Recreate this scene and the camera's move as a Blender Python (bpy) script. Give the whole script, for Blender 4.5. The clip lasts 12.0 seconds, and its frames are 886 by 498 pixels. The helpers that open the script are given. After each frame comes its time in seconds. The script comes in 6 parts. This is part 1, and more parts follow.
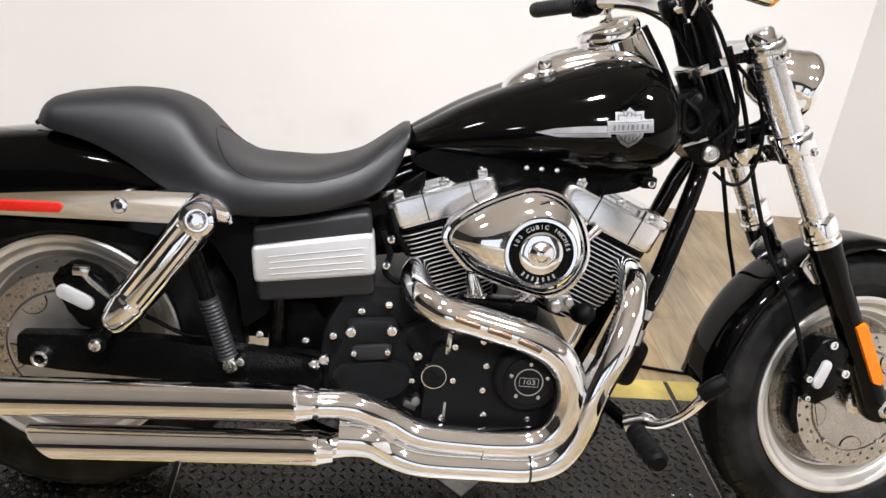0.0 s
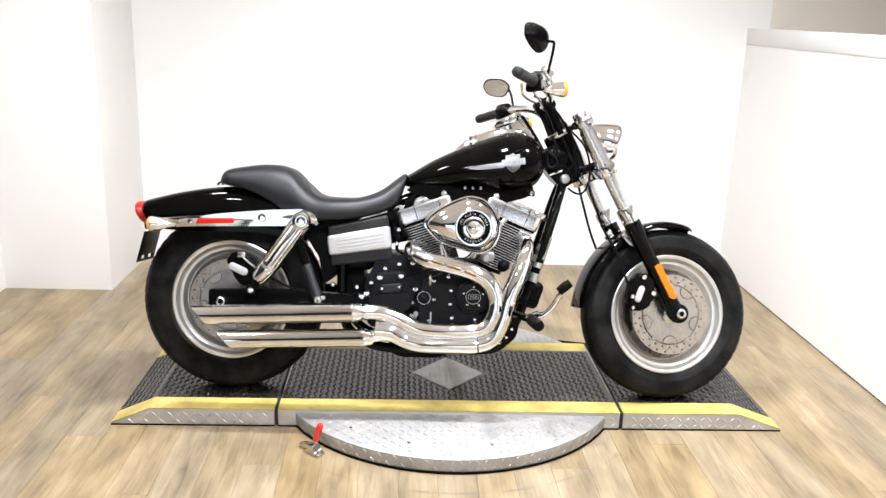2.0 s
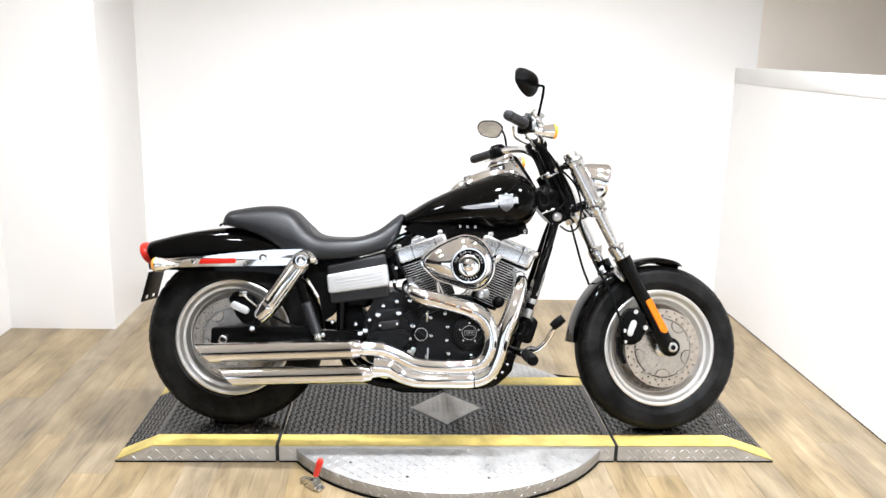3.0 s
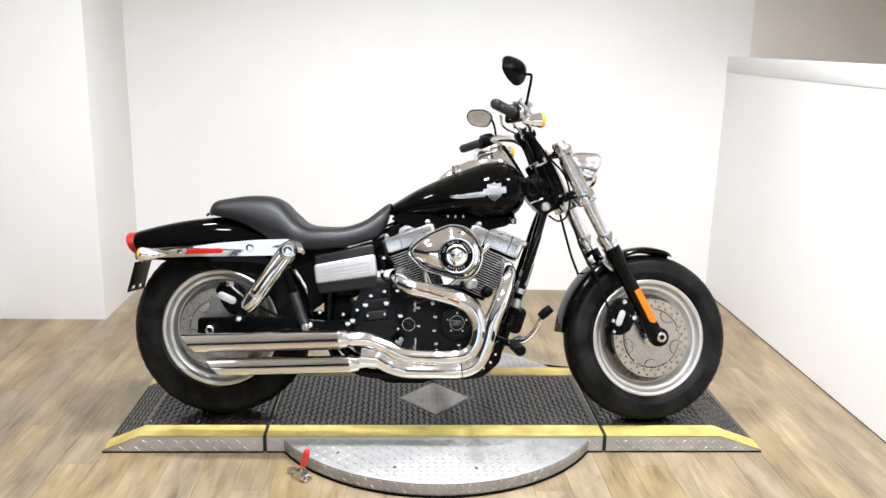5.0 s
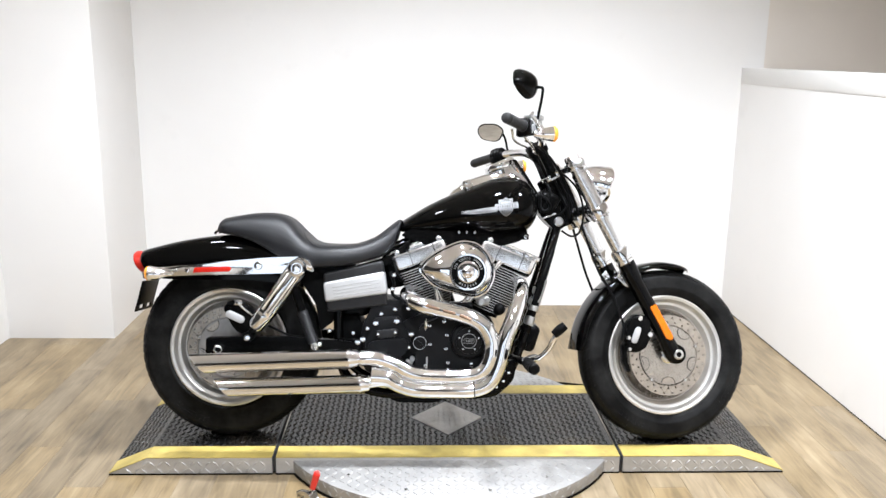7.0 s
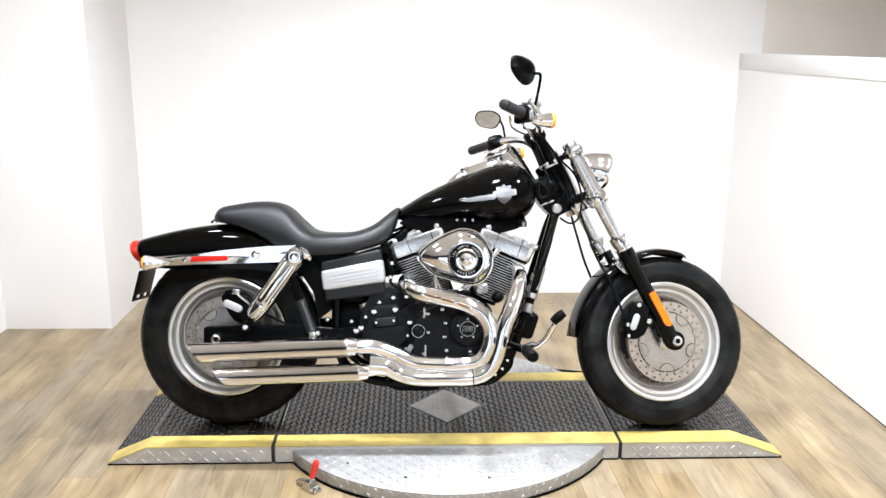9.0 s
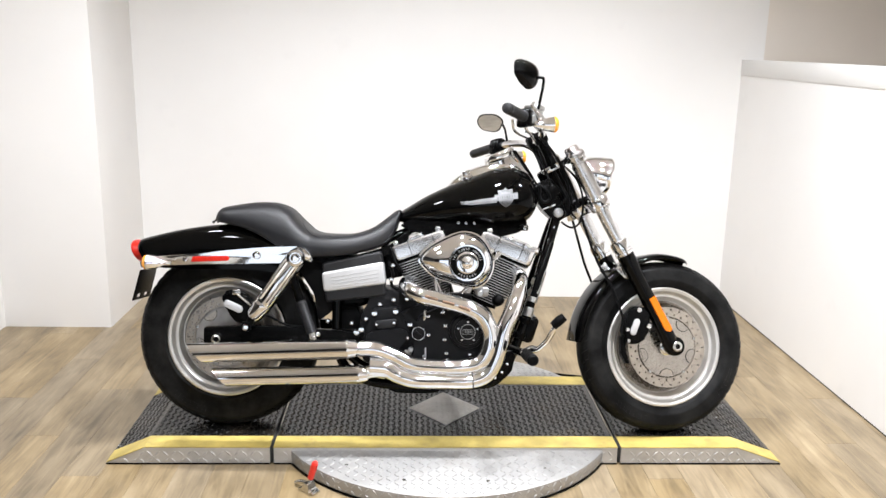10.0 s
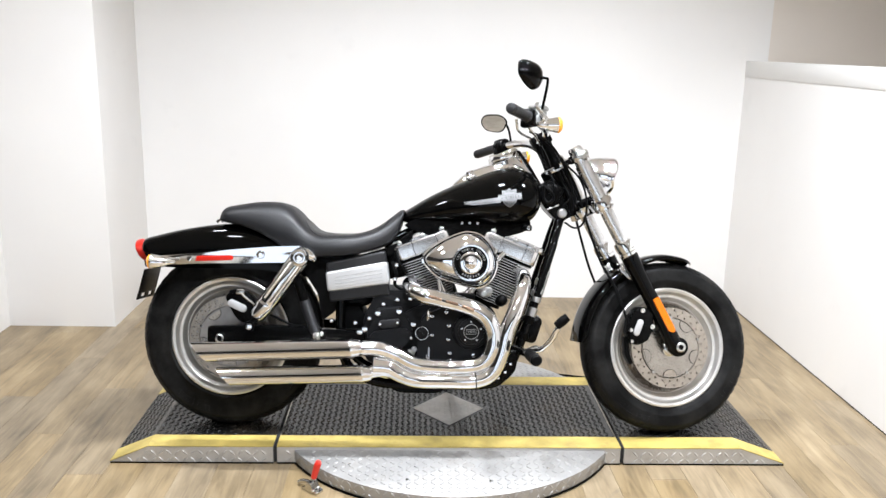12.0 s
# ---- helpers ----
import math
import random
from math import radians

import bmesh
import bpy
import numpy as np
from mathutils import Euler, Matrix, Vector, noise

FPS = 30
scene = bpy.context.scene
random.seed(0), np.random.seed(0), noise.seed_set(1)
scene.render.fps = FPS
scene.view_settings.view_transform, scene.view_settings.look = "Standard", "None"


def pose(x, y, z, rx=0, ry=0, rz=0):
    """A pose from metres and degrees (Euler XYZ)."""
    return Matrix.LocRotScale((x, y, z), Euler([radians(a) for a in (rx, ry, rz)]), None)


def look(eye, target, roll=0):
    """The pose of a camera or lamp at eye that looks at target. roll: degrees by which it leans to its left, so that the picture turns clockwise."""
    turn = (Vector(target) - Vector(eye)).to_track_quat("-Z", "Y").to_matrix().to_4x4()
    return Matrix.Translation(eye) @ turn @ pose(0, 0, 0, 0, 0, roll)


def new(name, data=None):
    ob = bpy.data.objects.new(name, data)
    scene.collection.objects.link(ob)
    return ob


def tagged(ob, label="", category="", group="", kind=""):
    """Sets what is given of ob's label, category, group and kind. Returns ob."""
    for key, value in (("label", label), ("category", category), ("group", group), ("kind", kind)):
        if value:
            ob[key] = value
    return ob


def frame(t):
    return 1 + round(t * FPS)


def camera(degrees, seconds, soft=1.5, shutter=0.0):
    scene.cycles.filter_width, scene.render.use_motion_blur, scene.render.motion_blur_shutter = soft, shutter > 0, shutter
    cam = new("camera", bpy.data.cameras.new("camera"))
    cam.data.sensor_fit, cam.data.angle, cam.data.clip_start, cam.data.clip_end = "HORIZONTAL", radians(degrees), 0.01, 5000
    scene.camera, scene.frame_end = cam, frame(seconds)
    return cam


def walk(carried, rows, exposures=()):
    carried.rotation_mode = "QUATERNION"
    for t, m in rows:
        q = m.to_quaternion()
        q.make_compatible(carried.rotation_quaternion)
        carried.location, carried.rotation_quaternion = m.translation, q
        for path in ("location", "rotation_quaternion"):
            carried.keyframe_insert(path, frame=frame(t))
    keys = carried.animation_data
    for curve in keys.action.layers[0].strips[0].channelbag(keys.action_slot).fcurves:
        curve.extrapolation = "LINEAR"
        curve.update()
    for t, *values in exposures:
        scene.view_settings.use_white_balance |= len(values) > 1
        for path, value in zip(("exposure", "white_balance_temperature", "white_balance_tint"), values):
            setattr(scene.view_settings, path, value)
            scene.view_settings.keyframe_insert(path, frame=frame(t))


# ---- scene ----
cam = camera(55.4, 12.0)
PATH = [
    (0, (0.531, -1.55, 1.364), (0.749, 0.23, 0.479), 6.9),
    (0.3, (0.556, -1.851, 1.378), (0.736, -0.016, 0.601), 4.1),
    (0.5, (0.552, -2.026, 1.402), (0.707, -0.157, 0.707), 4.3),
    (0.8, (0.604, -2.274, 1.387), (0.704, -0.362, 0.808), 3.1),
    (1, (0.653, -2.426, 1.416), (0.722, -0.516, 0.827), 3.4),
    (1.3, (0.655, -2.625, 1.418), (0.728, -0.692, 0.909), 3.7),
    (1.5, (0.657, -2.778, 1.419), (0.706, -0.836, 0.942), 2.9),
    (1.8, (0.624, -2.972, 1.422), (0.716, -1.048, 0.886), 2.8),
    (2, (0.613, -3.06, 1.436), (0.713, -1.137, 0.894), 2.0),
    (2.3, (0.588, -3.131, 1.445), (0.727, -1.197, 0.954), 3.5),
    (2.5, (0.602, -3.15, 1.452), (0.723, -1.211, 0.975), 2.9),
    (3, (0.625, -3.14, 1.468), (0.722, -1.197, 1.006), 1.4),
    (3.2, (0.624, -3.151, 1.471), (0.718, -1.208, 1.006), 0.9),
    (4.8, (0.658, -3.14, 1.467), (0.761, -1.2, 0.994), 1.5),
    (5, (0.661, -3.127, 1.463), (0.764, -1.189, 0.979), 1.4),
    (5.5, (0.658, -3.092, 1.469), (0.758, -1.149, 1.007), 0.3),
    (6, (0.667, -3.074, 1.46), (0.751, -1.129, 1.001), 0.6),
    (6.5, (0.679, -3.067, 1.459), (0.757, -1.125, 0.988), 1.1),
    (7, (0.667, -3.073, 1.459), (0.741, -1.126, 1.007), 0.8),
    (7.2, (0.663, -3.082, 1.466), (0.738, -1.136, 1.01), 0.8),
    (8.8, (0.665, -3.074, 1.463), (0.738, -1.132, 0.989), 0.5),
    (9, (0.664, -3.063, 1.455), (0.745, -1.123, 0.976), 0.5),
    (9.5, (0.675, -3.064, 1.457), (0.749, -1.123, 0.982), 0.7),
    (10, (0.657, -3.064, 1.456), (0.74, -1.123, 0.983), 1.2),
    (10.5, (0.653, -3.066, 1.458), (0.73, -1.122, 0.996), 1.1),
    (11, (0.657, -3.067, 1.454), (0.737, -1.123, 0.991), 1.1),
    (11.5, (0.655, -3.07, 1.458), (0.732, -1.127, 0.991), 1.5),
    (12, (0.656, -3.068, 1.452), (0.731, -1.126, 0.982), 1.3),
]
EXPOSURES = [(0.0, -0.48, 6400, 13), (0.5, -0.35, 6350, 12), (1.0, -0.25, 6300, 11), (1.5, -0.20, 6250, 10), (2.0, -0.10, 6250, 11), (2.5, -0.03, 6130, 10), (3.0, -0.05, 6150, 10), (5.0, -0.31, 6150, 10), (5.5, -0.38, 6250, 11), (6.5, -0.31, 6150, 10), (7.0, -0.23, 6050, 10), (9.0, -0.10, 6050, 10), (9.5, -0.26, 6150, 10), (10.0, -0.29, 6250, 11), (10.5, -0.38, 6200, 11), (11.0, -0.40, 6150, 10), (12.0, -0.28, 6100, 10)]
walk(cam, [(t, look(eye, target, roll)) for t, eye, target, roll in PATH], EXPOSURES)

# ---- world and lights ----
world = bpy.data.worlds.new("world")
scene.world = world
world.use_nodes = True
world.node_tree.nodes["Background"].inputs["Color"].default_value = (0.90, 0.95, 1.0, 1)
world.node_tree.nodes["Background"].inputs["Strength"].default_value = 1.6

CEILING = 3.0
LAMPS = [(x, y, tilt) for y, tilt in ((-5.4, 0), (-3.3, -8), (-2.0, 17), (-0.3, 8)) for x in (-0.7, 0.6, 1.9)] + [(3.85, -2.6, 0)]
SIDE = {-0.7: 0.38, 0.6: 1.0, 1.9: 0.94, 3.85: 1.0}
POWER = {-5.4: 52, -3.3: 32, -2.0: 36, -0.3: 50, -2.6: 30}
for lx, ly, tilt in LAMPS:
    lamp = bpy.data.lights.new("downlight", "AREA")
    lamp.shape, lamp.size, lamp.size_y = "RECTANGLE", 0.20, 0.14
    lamp.energy, lamp.color, lamp.spread = POWER[ly] * SIDE[lx], (0.975, 0.985, 1.0), radians(132 if ly > -1 else 122)
    ob = new("downlight", lamp)
    ob.matrix_world = pose(lx, ly, CEILING - 0.16, tilt) @ pose(0, 0, -0.045)


# ---- materials ----
def mat(name, base, rough=0.5, metal=0.0, vary=0.15, scale=8.0, bump=0.0, bump_scale=200.0, coat=0.0, rvary=0.15, spec=0.5, island=False):
    """A principled surface with broad stains and fine grain in colour, gloss and relief."""
    m = bpy.data.materials.new(name)
    m.use_nodes = True
    nt = m.node_tree
    p = nt.nodes["Principled BSDF"]
    co = nt.nodes.new("ShaderNodeTexCoord")
    big = nt.nodes.new("ShaderNodeTexNoise")
    big.inputs["Scale"].default_value, big.inputs["Detail"].default_value = scale, 4
    fine = nt.nodes.new("ShaderNodeTexNoise")
    fine.inputs["Scale"].default_value, fine.inputs["Detail"].default_value = bump_scale, 3
    for n in (big, fine):
        nt.links.new(co.outputs["Object"], n.inputs["Vector"])
    ramp = nt.nodes.new("ShaderNodeMapRange")
    ramp.inputs["From Min"].default_value, ramp.inputs["From Max"].default_value = 0.3, 0.7
    ramp.inputs["To Min"].default_value, ramp.inputs["To Max"].default_value = 1 - vary, 1 + vary
    nt.links.new(big.outputs["Fac"], ramp.inputs["Value"])
    mul = nt.nodes.new("ShaderNodeVectorMath")
    mul.operation = "SCALE"
    mul.inputs[0].default_value = base
    nt.links.new(ramp.outputs["Result"], mul.inputs["Scale"])
    nt.links.new(mul.outputs["Vector"], p.inputs["Base Color"])
    rr = nt.nodes.new("ShaderNodeMapRange")
    rr.inputs["From Min"].default_value, rr.inputs["From Max"].default_value = 0.3, 0.7
    rr.inputs["To Min"].default_value, rr.inputs["To Max"].default_value = rough * (1 - rvary), min(1, rough * (1 + rvary))
    nt.links.new(fine.outputs["Fac"], rr.inputs["Value"])
    nt.links.new(rr.outputs["Result"], p.inputs["Roughness"])
    p.inputs["Metallic"].default_value = metal
    p.inputs["Coat Weight"].default_value = coat
    p.inputs["Coat Roughness"].default_value = 0.04
    p.inputs["Specular IOR Level"].default_value = spec
    if bump:
        b = nt.nodes.new("ShaderNodeBump")
        b.inputs["Strength"].default_value, b.inputs["Distance"].default_value = bump, 0.002
        nt.links.new(fine.outputs["Fac"], b.inputs["Height"])
        nt.links.new(b.outputs["Normal"], p.inputs["Normal"])
    return m


CHROME = mat("chrome", (0.86, 0.865, 0.88), 0.05, 1.0, 0.04, 6, rvary=0.5)
POLISHED = mat("polished_aluminium", (0.66, 0.66, 0.65), 0.2, 1.0, 0.08, 12, bump=0.02)
ALUMINIUM = mat("cast_aluminium", (0.52, 0.52, 0.52), 0.32, 1.0, 0.10, 14, bump=0.06, bump_scale=350)
BRUSHED = mat("brushed_aluminium", (0.66, 0.66, 0.67), 0.34, 1.0, 0.04, 20, rvary=0.06)
STEEL = mat("bright_steel", (0.6, 0.6, 0.59), 0.22, 1.0, 0.1, 30)
ROTOR = mat("brake_steel", (0.48, 0.435, 0.38), 0.30, 1.0, 0.12, 25, bump=0.05)
PAINT = mat("black_gloss_paint", (0.001, 0.001, 0.001), 0.05, 0.0, 0.1, 5, spec=0.14)
SATIN = mat("black_satin_metal", (0.0018, 0.0018, 0.0018), 0.26, 0.0, 0.2, 10, bump=0.04, bump_scale=400, spec=0.08)
WRINKLE = mat("black_wrinkle_paint", (0.0075, 0.0076, 0.0082), 0.42, 0.0, 0.15, 14, bump=0.3, bump_scale=900, spec=0.08)
PLASTIC = mat("dark_grey_plastic", (0.013, 0.013, 0.014), 0.42, 0.0, 0.12, 12, bump=0.12, bump_scale=900, spec=0.3)
BOOT = mat("grey_rubber", (0.015, 0.015, 0.016), 0.45, 0.0, 0.2, 20, spec=0.3)
TYRE = mat("dusty_tyre_rubber", (0.0032, 0.0032, 0.0033), 0.48, 0.0, 0.35, 11, bump=0.2, bump_scale=220, spec=0.10)
RUBBER = mat("black_rubber", (0.0022, 0.0022, 0.0023), 0.45, 0.0, 0.4, 9, bump=0.15, bump_scale=300, spec=0.08)
LEATHER = mat("black_vinyl", (0.0042, 0.0043, 0.0056), 0.45, 0.0, 0.12, 7, bump=0.25, bump_scale=700, spec=0.42)
FIN = mat("black_fin", (0.002, 0.002, 0.002), 0.45, 0.0, 0.2, 20, spec=0.06)
ROCKER = mat("rocker_aluminium", (0.80, 0.80, 0.81), 0.22, 1.0, 0.06, 14, bump=0.03, bump_scale=120)
FIN_EDGE = mat("machined_fin_edge", (0.62, 0.62, 0.62), 0.38, 0.75, 0.08, 20)
BADGE = mat("silver_badge", (0.17, 0.17, 0.175), 0.42, 0.9, 0.1, 60, bump=0.1)
BADGE_LINE = mat("badge_grey_line", (0.07, 0.07, 0.07), 0.4, 0.6, 0.1, 60)
SILVER = mat("silver_paint", (0.52, 0.52, 0.52), 0.40, 0.5, 0.04, 25, rvary=0.1)
HARD_CHROME = mat("hard_chrome_tube", (0.82, 0.82, 0.83), 0.25, 1.0, 0.06, 12)
DISC = mat("cast_wheel_disc", (0.45, 0.42, 0.38), 0.26, 1.0, 0.14, 14, bump=0.04, bump_scale=300)
# darker copy of the wheel disc: shade behind the fender put into its colour
REAR_DISC = mat("shaded_rear_disc", (0.36, 0.35, 0.34), 0.4, 0.85, 0.25, 12, bump=0.04, bump_scale=300)
ALLOY = mat("satin_alloy", (0.66, 0.645, 0.62), 0.36, 0.8, 0.07, 16, bump=0.03, bump_scale=300)
SLOT = mat("heat_tinted_steel", (0.20, 0.13, 0.09), 0.3, 0.9, 0.2, 40)
GREY_MARK = mat("grey_marking", (0.32, 0.32, 0.32), 0.4, 0.4, 0.05, 30)
AMBER = mat("amber_reflector", (0.62, 0.155, 0.004), 0.25, 0.0, 0.12, 60, bump=0.15, spec=0.3)
AMBER_LENS = mat("amber_lens", (0.85, 0.33, 0.02), 0.2, 0.0, 0.08, 60, bump=0.1, coat=0.3)
RED = mat("red_lens", (0.44, 0.016, 0.008), 0.3, 0.0, 0.08, 60, bump=0.1, spec=0.2)
RED_HANDLE = mat("red_vinyl_handle", (0.68, 0.03, 0.02), 0.35, 0.0, 0.1, 30)
# the warm tint is a beige reflection put into the glass colour
MIRROR = mat("mirror_glass", (0.80, 0.77, 0.72), 0.02, 1.0, 0.01, 5)
YELLOW = mat("yellow_paint", (0.45, 0.35, 0.10), 0.5, 0.0, 0.22, 11, bump=0.12, bump_scale=120, spec=0.3)
DECK = mat("black_deck_coating", (0.0055, 0.0053, 0.0050), 0.24, 0.0, 0.75, 6, bump=0.3, bump_scale=260, rvary=0.4, spec=0.5)
TREAD = mat("aluminium_tread_plate", (0.36, 0.353, 0.342), 0.44, 0.5, 0.16, 7, bump=0.12, bump_scale=150, rvary=0.25)
# the tread plate's metal again, coloured lighter to offset shade under the bike
PLATE = mat("lightened_tread_plate", (0.47, 0.458, 0.44), 0.42, 0.5, 0.18, 9, bump=0.12, bump_scale=150, rvary=0.25)
DARK = mat("dark_gap", (0.01, 0.01, 0.01), 0.8, 0.0, 0.2, 20)
WALL = mat("white_wall_paint", (0.84, 0.825, 0.805), 0.55, 0.0, 0.025, 1.3, bump=0.12, bump_scale=160)
CEIL = mat("ceiling_paint", (0.86, 0.82, 0.77), 0.8, 0.0, 0.03, 2, bump=0.1, bump_scale=120)
# wall paint made darker and tan: dimmer light past the partition put into colour
DIMMED_WALL = mat("dimmed_wall_paint", (0.77, 0.71, 0.64), 0.6, 0.0, 0.04, 1.3, bump=0.12, bump_scale=160)
HALL_CEIL = mat("white_ceiling_paint", (0.80, 0.775, 0.74), 0.8, 0.0, 0.03, 2, bump=0.1, bump_scale=120)
CHARCOAL = mat("dark_hall_paint", (0.075, 0.072, 0.068), 0.6, 0.0, 0.08, 2, bump=0.1, bump_scale=120)
TRIM = mat("white_trim_paint", (0.82, 0.81, 0.79), 0.4, 0.0, 0.02, 3)
SUBFLOOR = mat("hall_floor", (0.50, 0.46, 0.40), 0.8, 0.0, 0.2, 10)
DISPLAY = mat("dark_instrument_glass", (0.01, 0.01, 0.012), 0.05, 0.0, 0.1, 10, coat=1.0)


def plank_material():
    """Pale oak plank: a tone of its own for every board, long grain, darker knots."""
    m = bpy.data.materials.new("oak_plank")
    m.use_nodes = True
    nt = m.node_tree
    p = nt.nodes["Principled BSDF"]
    co = nt.nodes.new("ShaderNodeTexCoord")
    info = nt.nodes.new("ShaderNodeObjectInfo")
    shift = nt.nodes.new("ShaderNodeVectorMath")
    shift.operation = "MULTIPLY_ADD"
    shift.inputs[1].default_value = (1, 1, 1)
    off = nt.nodes.new("ShaderNodeVectorMath")
    off.operation = "SCALE"
    off.inputs[0].default_value = (37.0, 91.0, 13.0)
    nt.links.new(info.outputs["Random"], off.inputs["Scale"])
    nt.links.new(co.outputs["Object"], shift.inputs[0])
    nt.links.new(off.outputs["Vector"], shift.inputs[2])
    stretch = nt.nodes.new("ShaderNodeMapping")
    stretch.inputs["Scale"].default_value = (44.0, 4.0, 1.0)
    nt.links.new(shift.outputs["Vector"], stretch.inputs["Vector"])
    grain = nt.nodes.new("ShaderNodeTexNoise")
    grain.inputs["Scale"].default_value, grain.inputs["Detail"].default_value, grain.inputs["Distortion"].default_value = 1.0, 7, 1.2
    nt.links.new(stretch.outputs["Vector"], grain.inputs["Vector"])
    wide = nt.nodes.new("ShaderNodeMapping")
    world_co = nt.nodes.new("ShaderNodeNewGeometry")
    wide.inputs["Scale"].default_value = (10.0, 3.4, 1.0)
    nt.links.new(world_co.outputs["Position"], wide.inputs["Vector"])
    cloud = nt.nodes.new("ShaderNodeTexNoise")
    cloud.inputs["Scale"].default_value, cloud.inputs["Detail"].default_value = 1.0, 5
    nt.links.new(wide.outputs["Vector"], cloud.inputs["Vector"])
    ramp = nt.nodes.new("ShaderNodeValToRGB")
    e = ramp.color_ramp.elements
    e[0].position, e[0].color = 0.30, (0.105, 0.077, 0.042, 1)
    e[1].position, e[1].color = 0.72, (0.360, 0.279, 0.167, 1)
    mid = e.new(0.5)
    mid.color = (0.236, 0.175, 0.097, 1)
    mix = nt.nodes.new("ShaderNodeMix")
    mix.data_type = "FLOAT"
    mix.inputs["Factor"].default_value = 0.6
    nt.links.new(grain.outputs["Fac"], mix.inputs["A"])
    nt.links.new(cloud.outputs["Fac"], mix.inputs["B"])
    nt.links.new(mix.outputs["Result"], ramp.inputs["Fac"])
    hsv = nt.nodes.new("ShaderNodeHueSaturation")
    val = nt.nodes.new("ShaderNodeMapRange")
    val.inputs["To Min"].default_value, val.inputs["To Max"].default_value = 0.88, 1.10
    nt.links.new(info.outputs["Random"], val.inputs["Value"])
    nt.links.new(val.outputs["Result"], hsv.inputs["Value"])
    sat = nt.nodes.new("ShaderNodeMath")
    sat.operation = "PINGPONG"
    sat.inputs[1].default_value = 0.13
    nt.links.new(info.outputs["Random"], sat.inputs[0])
    sat2 = nt.nodes.new("ShaderNodeMath")
    sat2.operation = "MULTIPLY_ADD"
    sat2.inputs[1].default_value, sat2.inputs[2].default_value = 2.0, 0.84
    nt.links.new(sat.outputs["Value"], sat2.inputs[0])
    nt.links.new(sat2.outputs["Value"], hsv.inputs["Saturation"])
    nt.links.new(ramp.outputs["Color"], hsv.inputs["Color"])
    # a scuffed ring worn into the boards round the turntable
    flat = nt.nodes.new("ShaderNodeVectorMath")
    flat.operation = "MULTIPLY_ADD"
    flat.inputs[1].default_value, flat.inputs[2].default_value = (1, 1, 0), (-0.807, 0, 0)
    nt.links.new(world_co.outputs["Position"], flat.inputs[0])
    away = nt.nodes.new("ShaderNodeVectorMath")
    away.operation = "LENGTH"
    nt.links.new(flat.outputs["Vector"], away.inputs[0])
    band = nt.nodes.new("ShaderNodeMath")
    band.operation = "COMPARE"
    band.inputs[1].default_value, band.inputs[2].default_value = 0.755, 0.007
    nt.links.new(away.outputs["Value"], band.inputs[0])
    patchy = nt.nodes.new("ShaderNodeTexNoise")
    patchy.inputs["Scale"].default_value, patchy.inputs["Detail"].default_value = 9.0, 6
    nt.links.new(world_co.outputs["Position"], patchy.inputs["Vector"])
    worn = nt.nodes.new("ShaderNodeMapRange")
    worn.inputs["From Min"].default_value, worn.inputs["From Max"].default_value = 0.46, 0.66
    worn.inputs["To Min"].default_value, worn.inputs["To Max"].default_value = 0.0, 0.55
    nt.links.new(patchy.outputs["Fac"], worn.inputs["Value"])
    amount = nt.nodes.new("ShaderNodeMath")
    amount.operation = "MULTIPLY"
    nt.links.new(band.outputs["Value"], amount.inputs[0])
    nt.links.new(worn.outputs["Result"], amount.inputs[1])
    scuff = nt.nodes.new("ShaderNodeMix")
    scuff.data_type = "RGBA"
    scuff.inputs[7].default_value = (0.12, 0.105, 0.085, 1)
    nt.links.new(amount.outputs["Value"], scuff.inputs["Factor"])
    nt.links.new(hsv.outputs["Color"], scuff.inputs[6])
    nt.links.new(scuff.outputs[2], p.inputs["Base Color"])
    p.inputs["Roughness"].default_value = 0.36
    bump = nt.nodes.new("ShaderNodeBump")
    bump.inputs["Strength"].default_value, bump.inputs["Distance"].default_value = 0.12, 0.002
    nt.links.new(grain.outputs["Fac"], bump.inputs["Height"])
    nt.links.new(bump.outputs["Normal"], p.inputs["Normal"])
    return m


PLANK = plank_material()


def add_scuffs(m, amount=0.07):
    """Sparse soft grey rub marks over a painted wall."""
    nt = m.node_tree
    p = nt.nodes["Principled BSDF"]
    src = p.inputs["Base Color"].links[0].from_socket
    co = nt.nodes.new("ShaderNodeTexCoord")
    spot = nt.nodes.new("ShaderNodeTexNoise")
    spot.inputs["Scale"].default_value, spot.inputs["Detail"].default_value = 5.0, 6
    nt.links.new(co.outputs["Object"], spot.inputs["Vector"])
    fac = nt.nodes.new("ShaderNodeMapRange")
    fac.inputs["From Min"].default_value, fac.inputs["From Max"].default_value = 0.66, 0.76
    fac.inputs["To Min"].default_value, fac.inputs["To Max"].default_value = 1.0, 1.0 - amount
    nt.links.new(spot.outputs["Fac"], fac.inputs["Value"])
    mul = nt.nodes.new("ShaderNodeVectorMath")
    mul.operation = "SCALE"
    nt.links.new(src, mul.inputs[0])
    nt.links.new(fac.outputs["Result"], mul.inputs["Scale"])
    nt.links.new(mul.outputs["Vector"], p.inputs["Base Color"])


add_scuffs(WALL, 0.03)


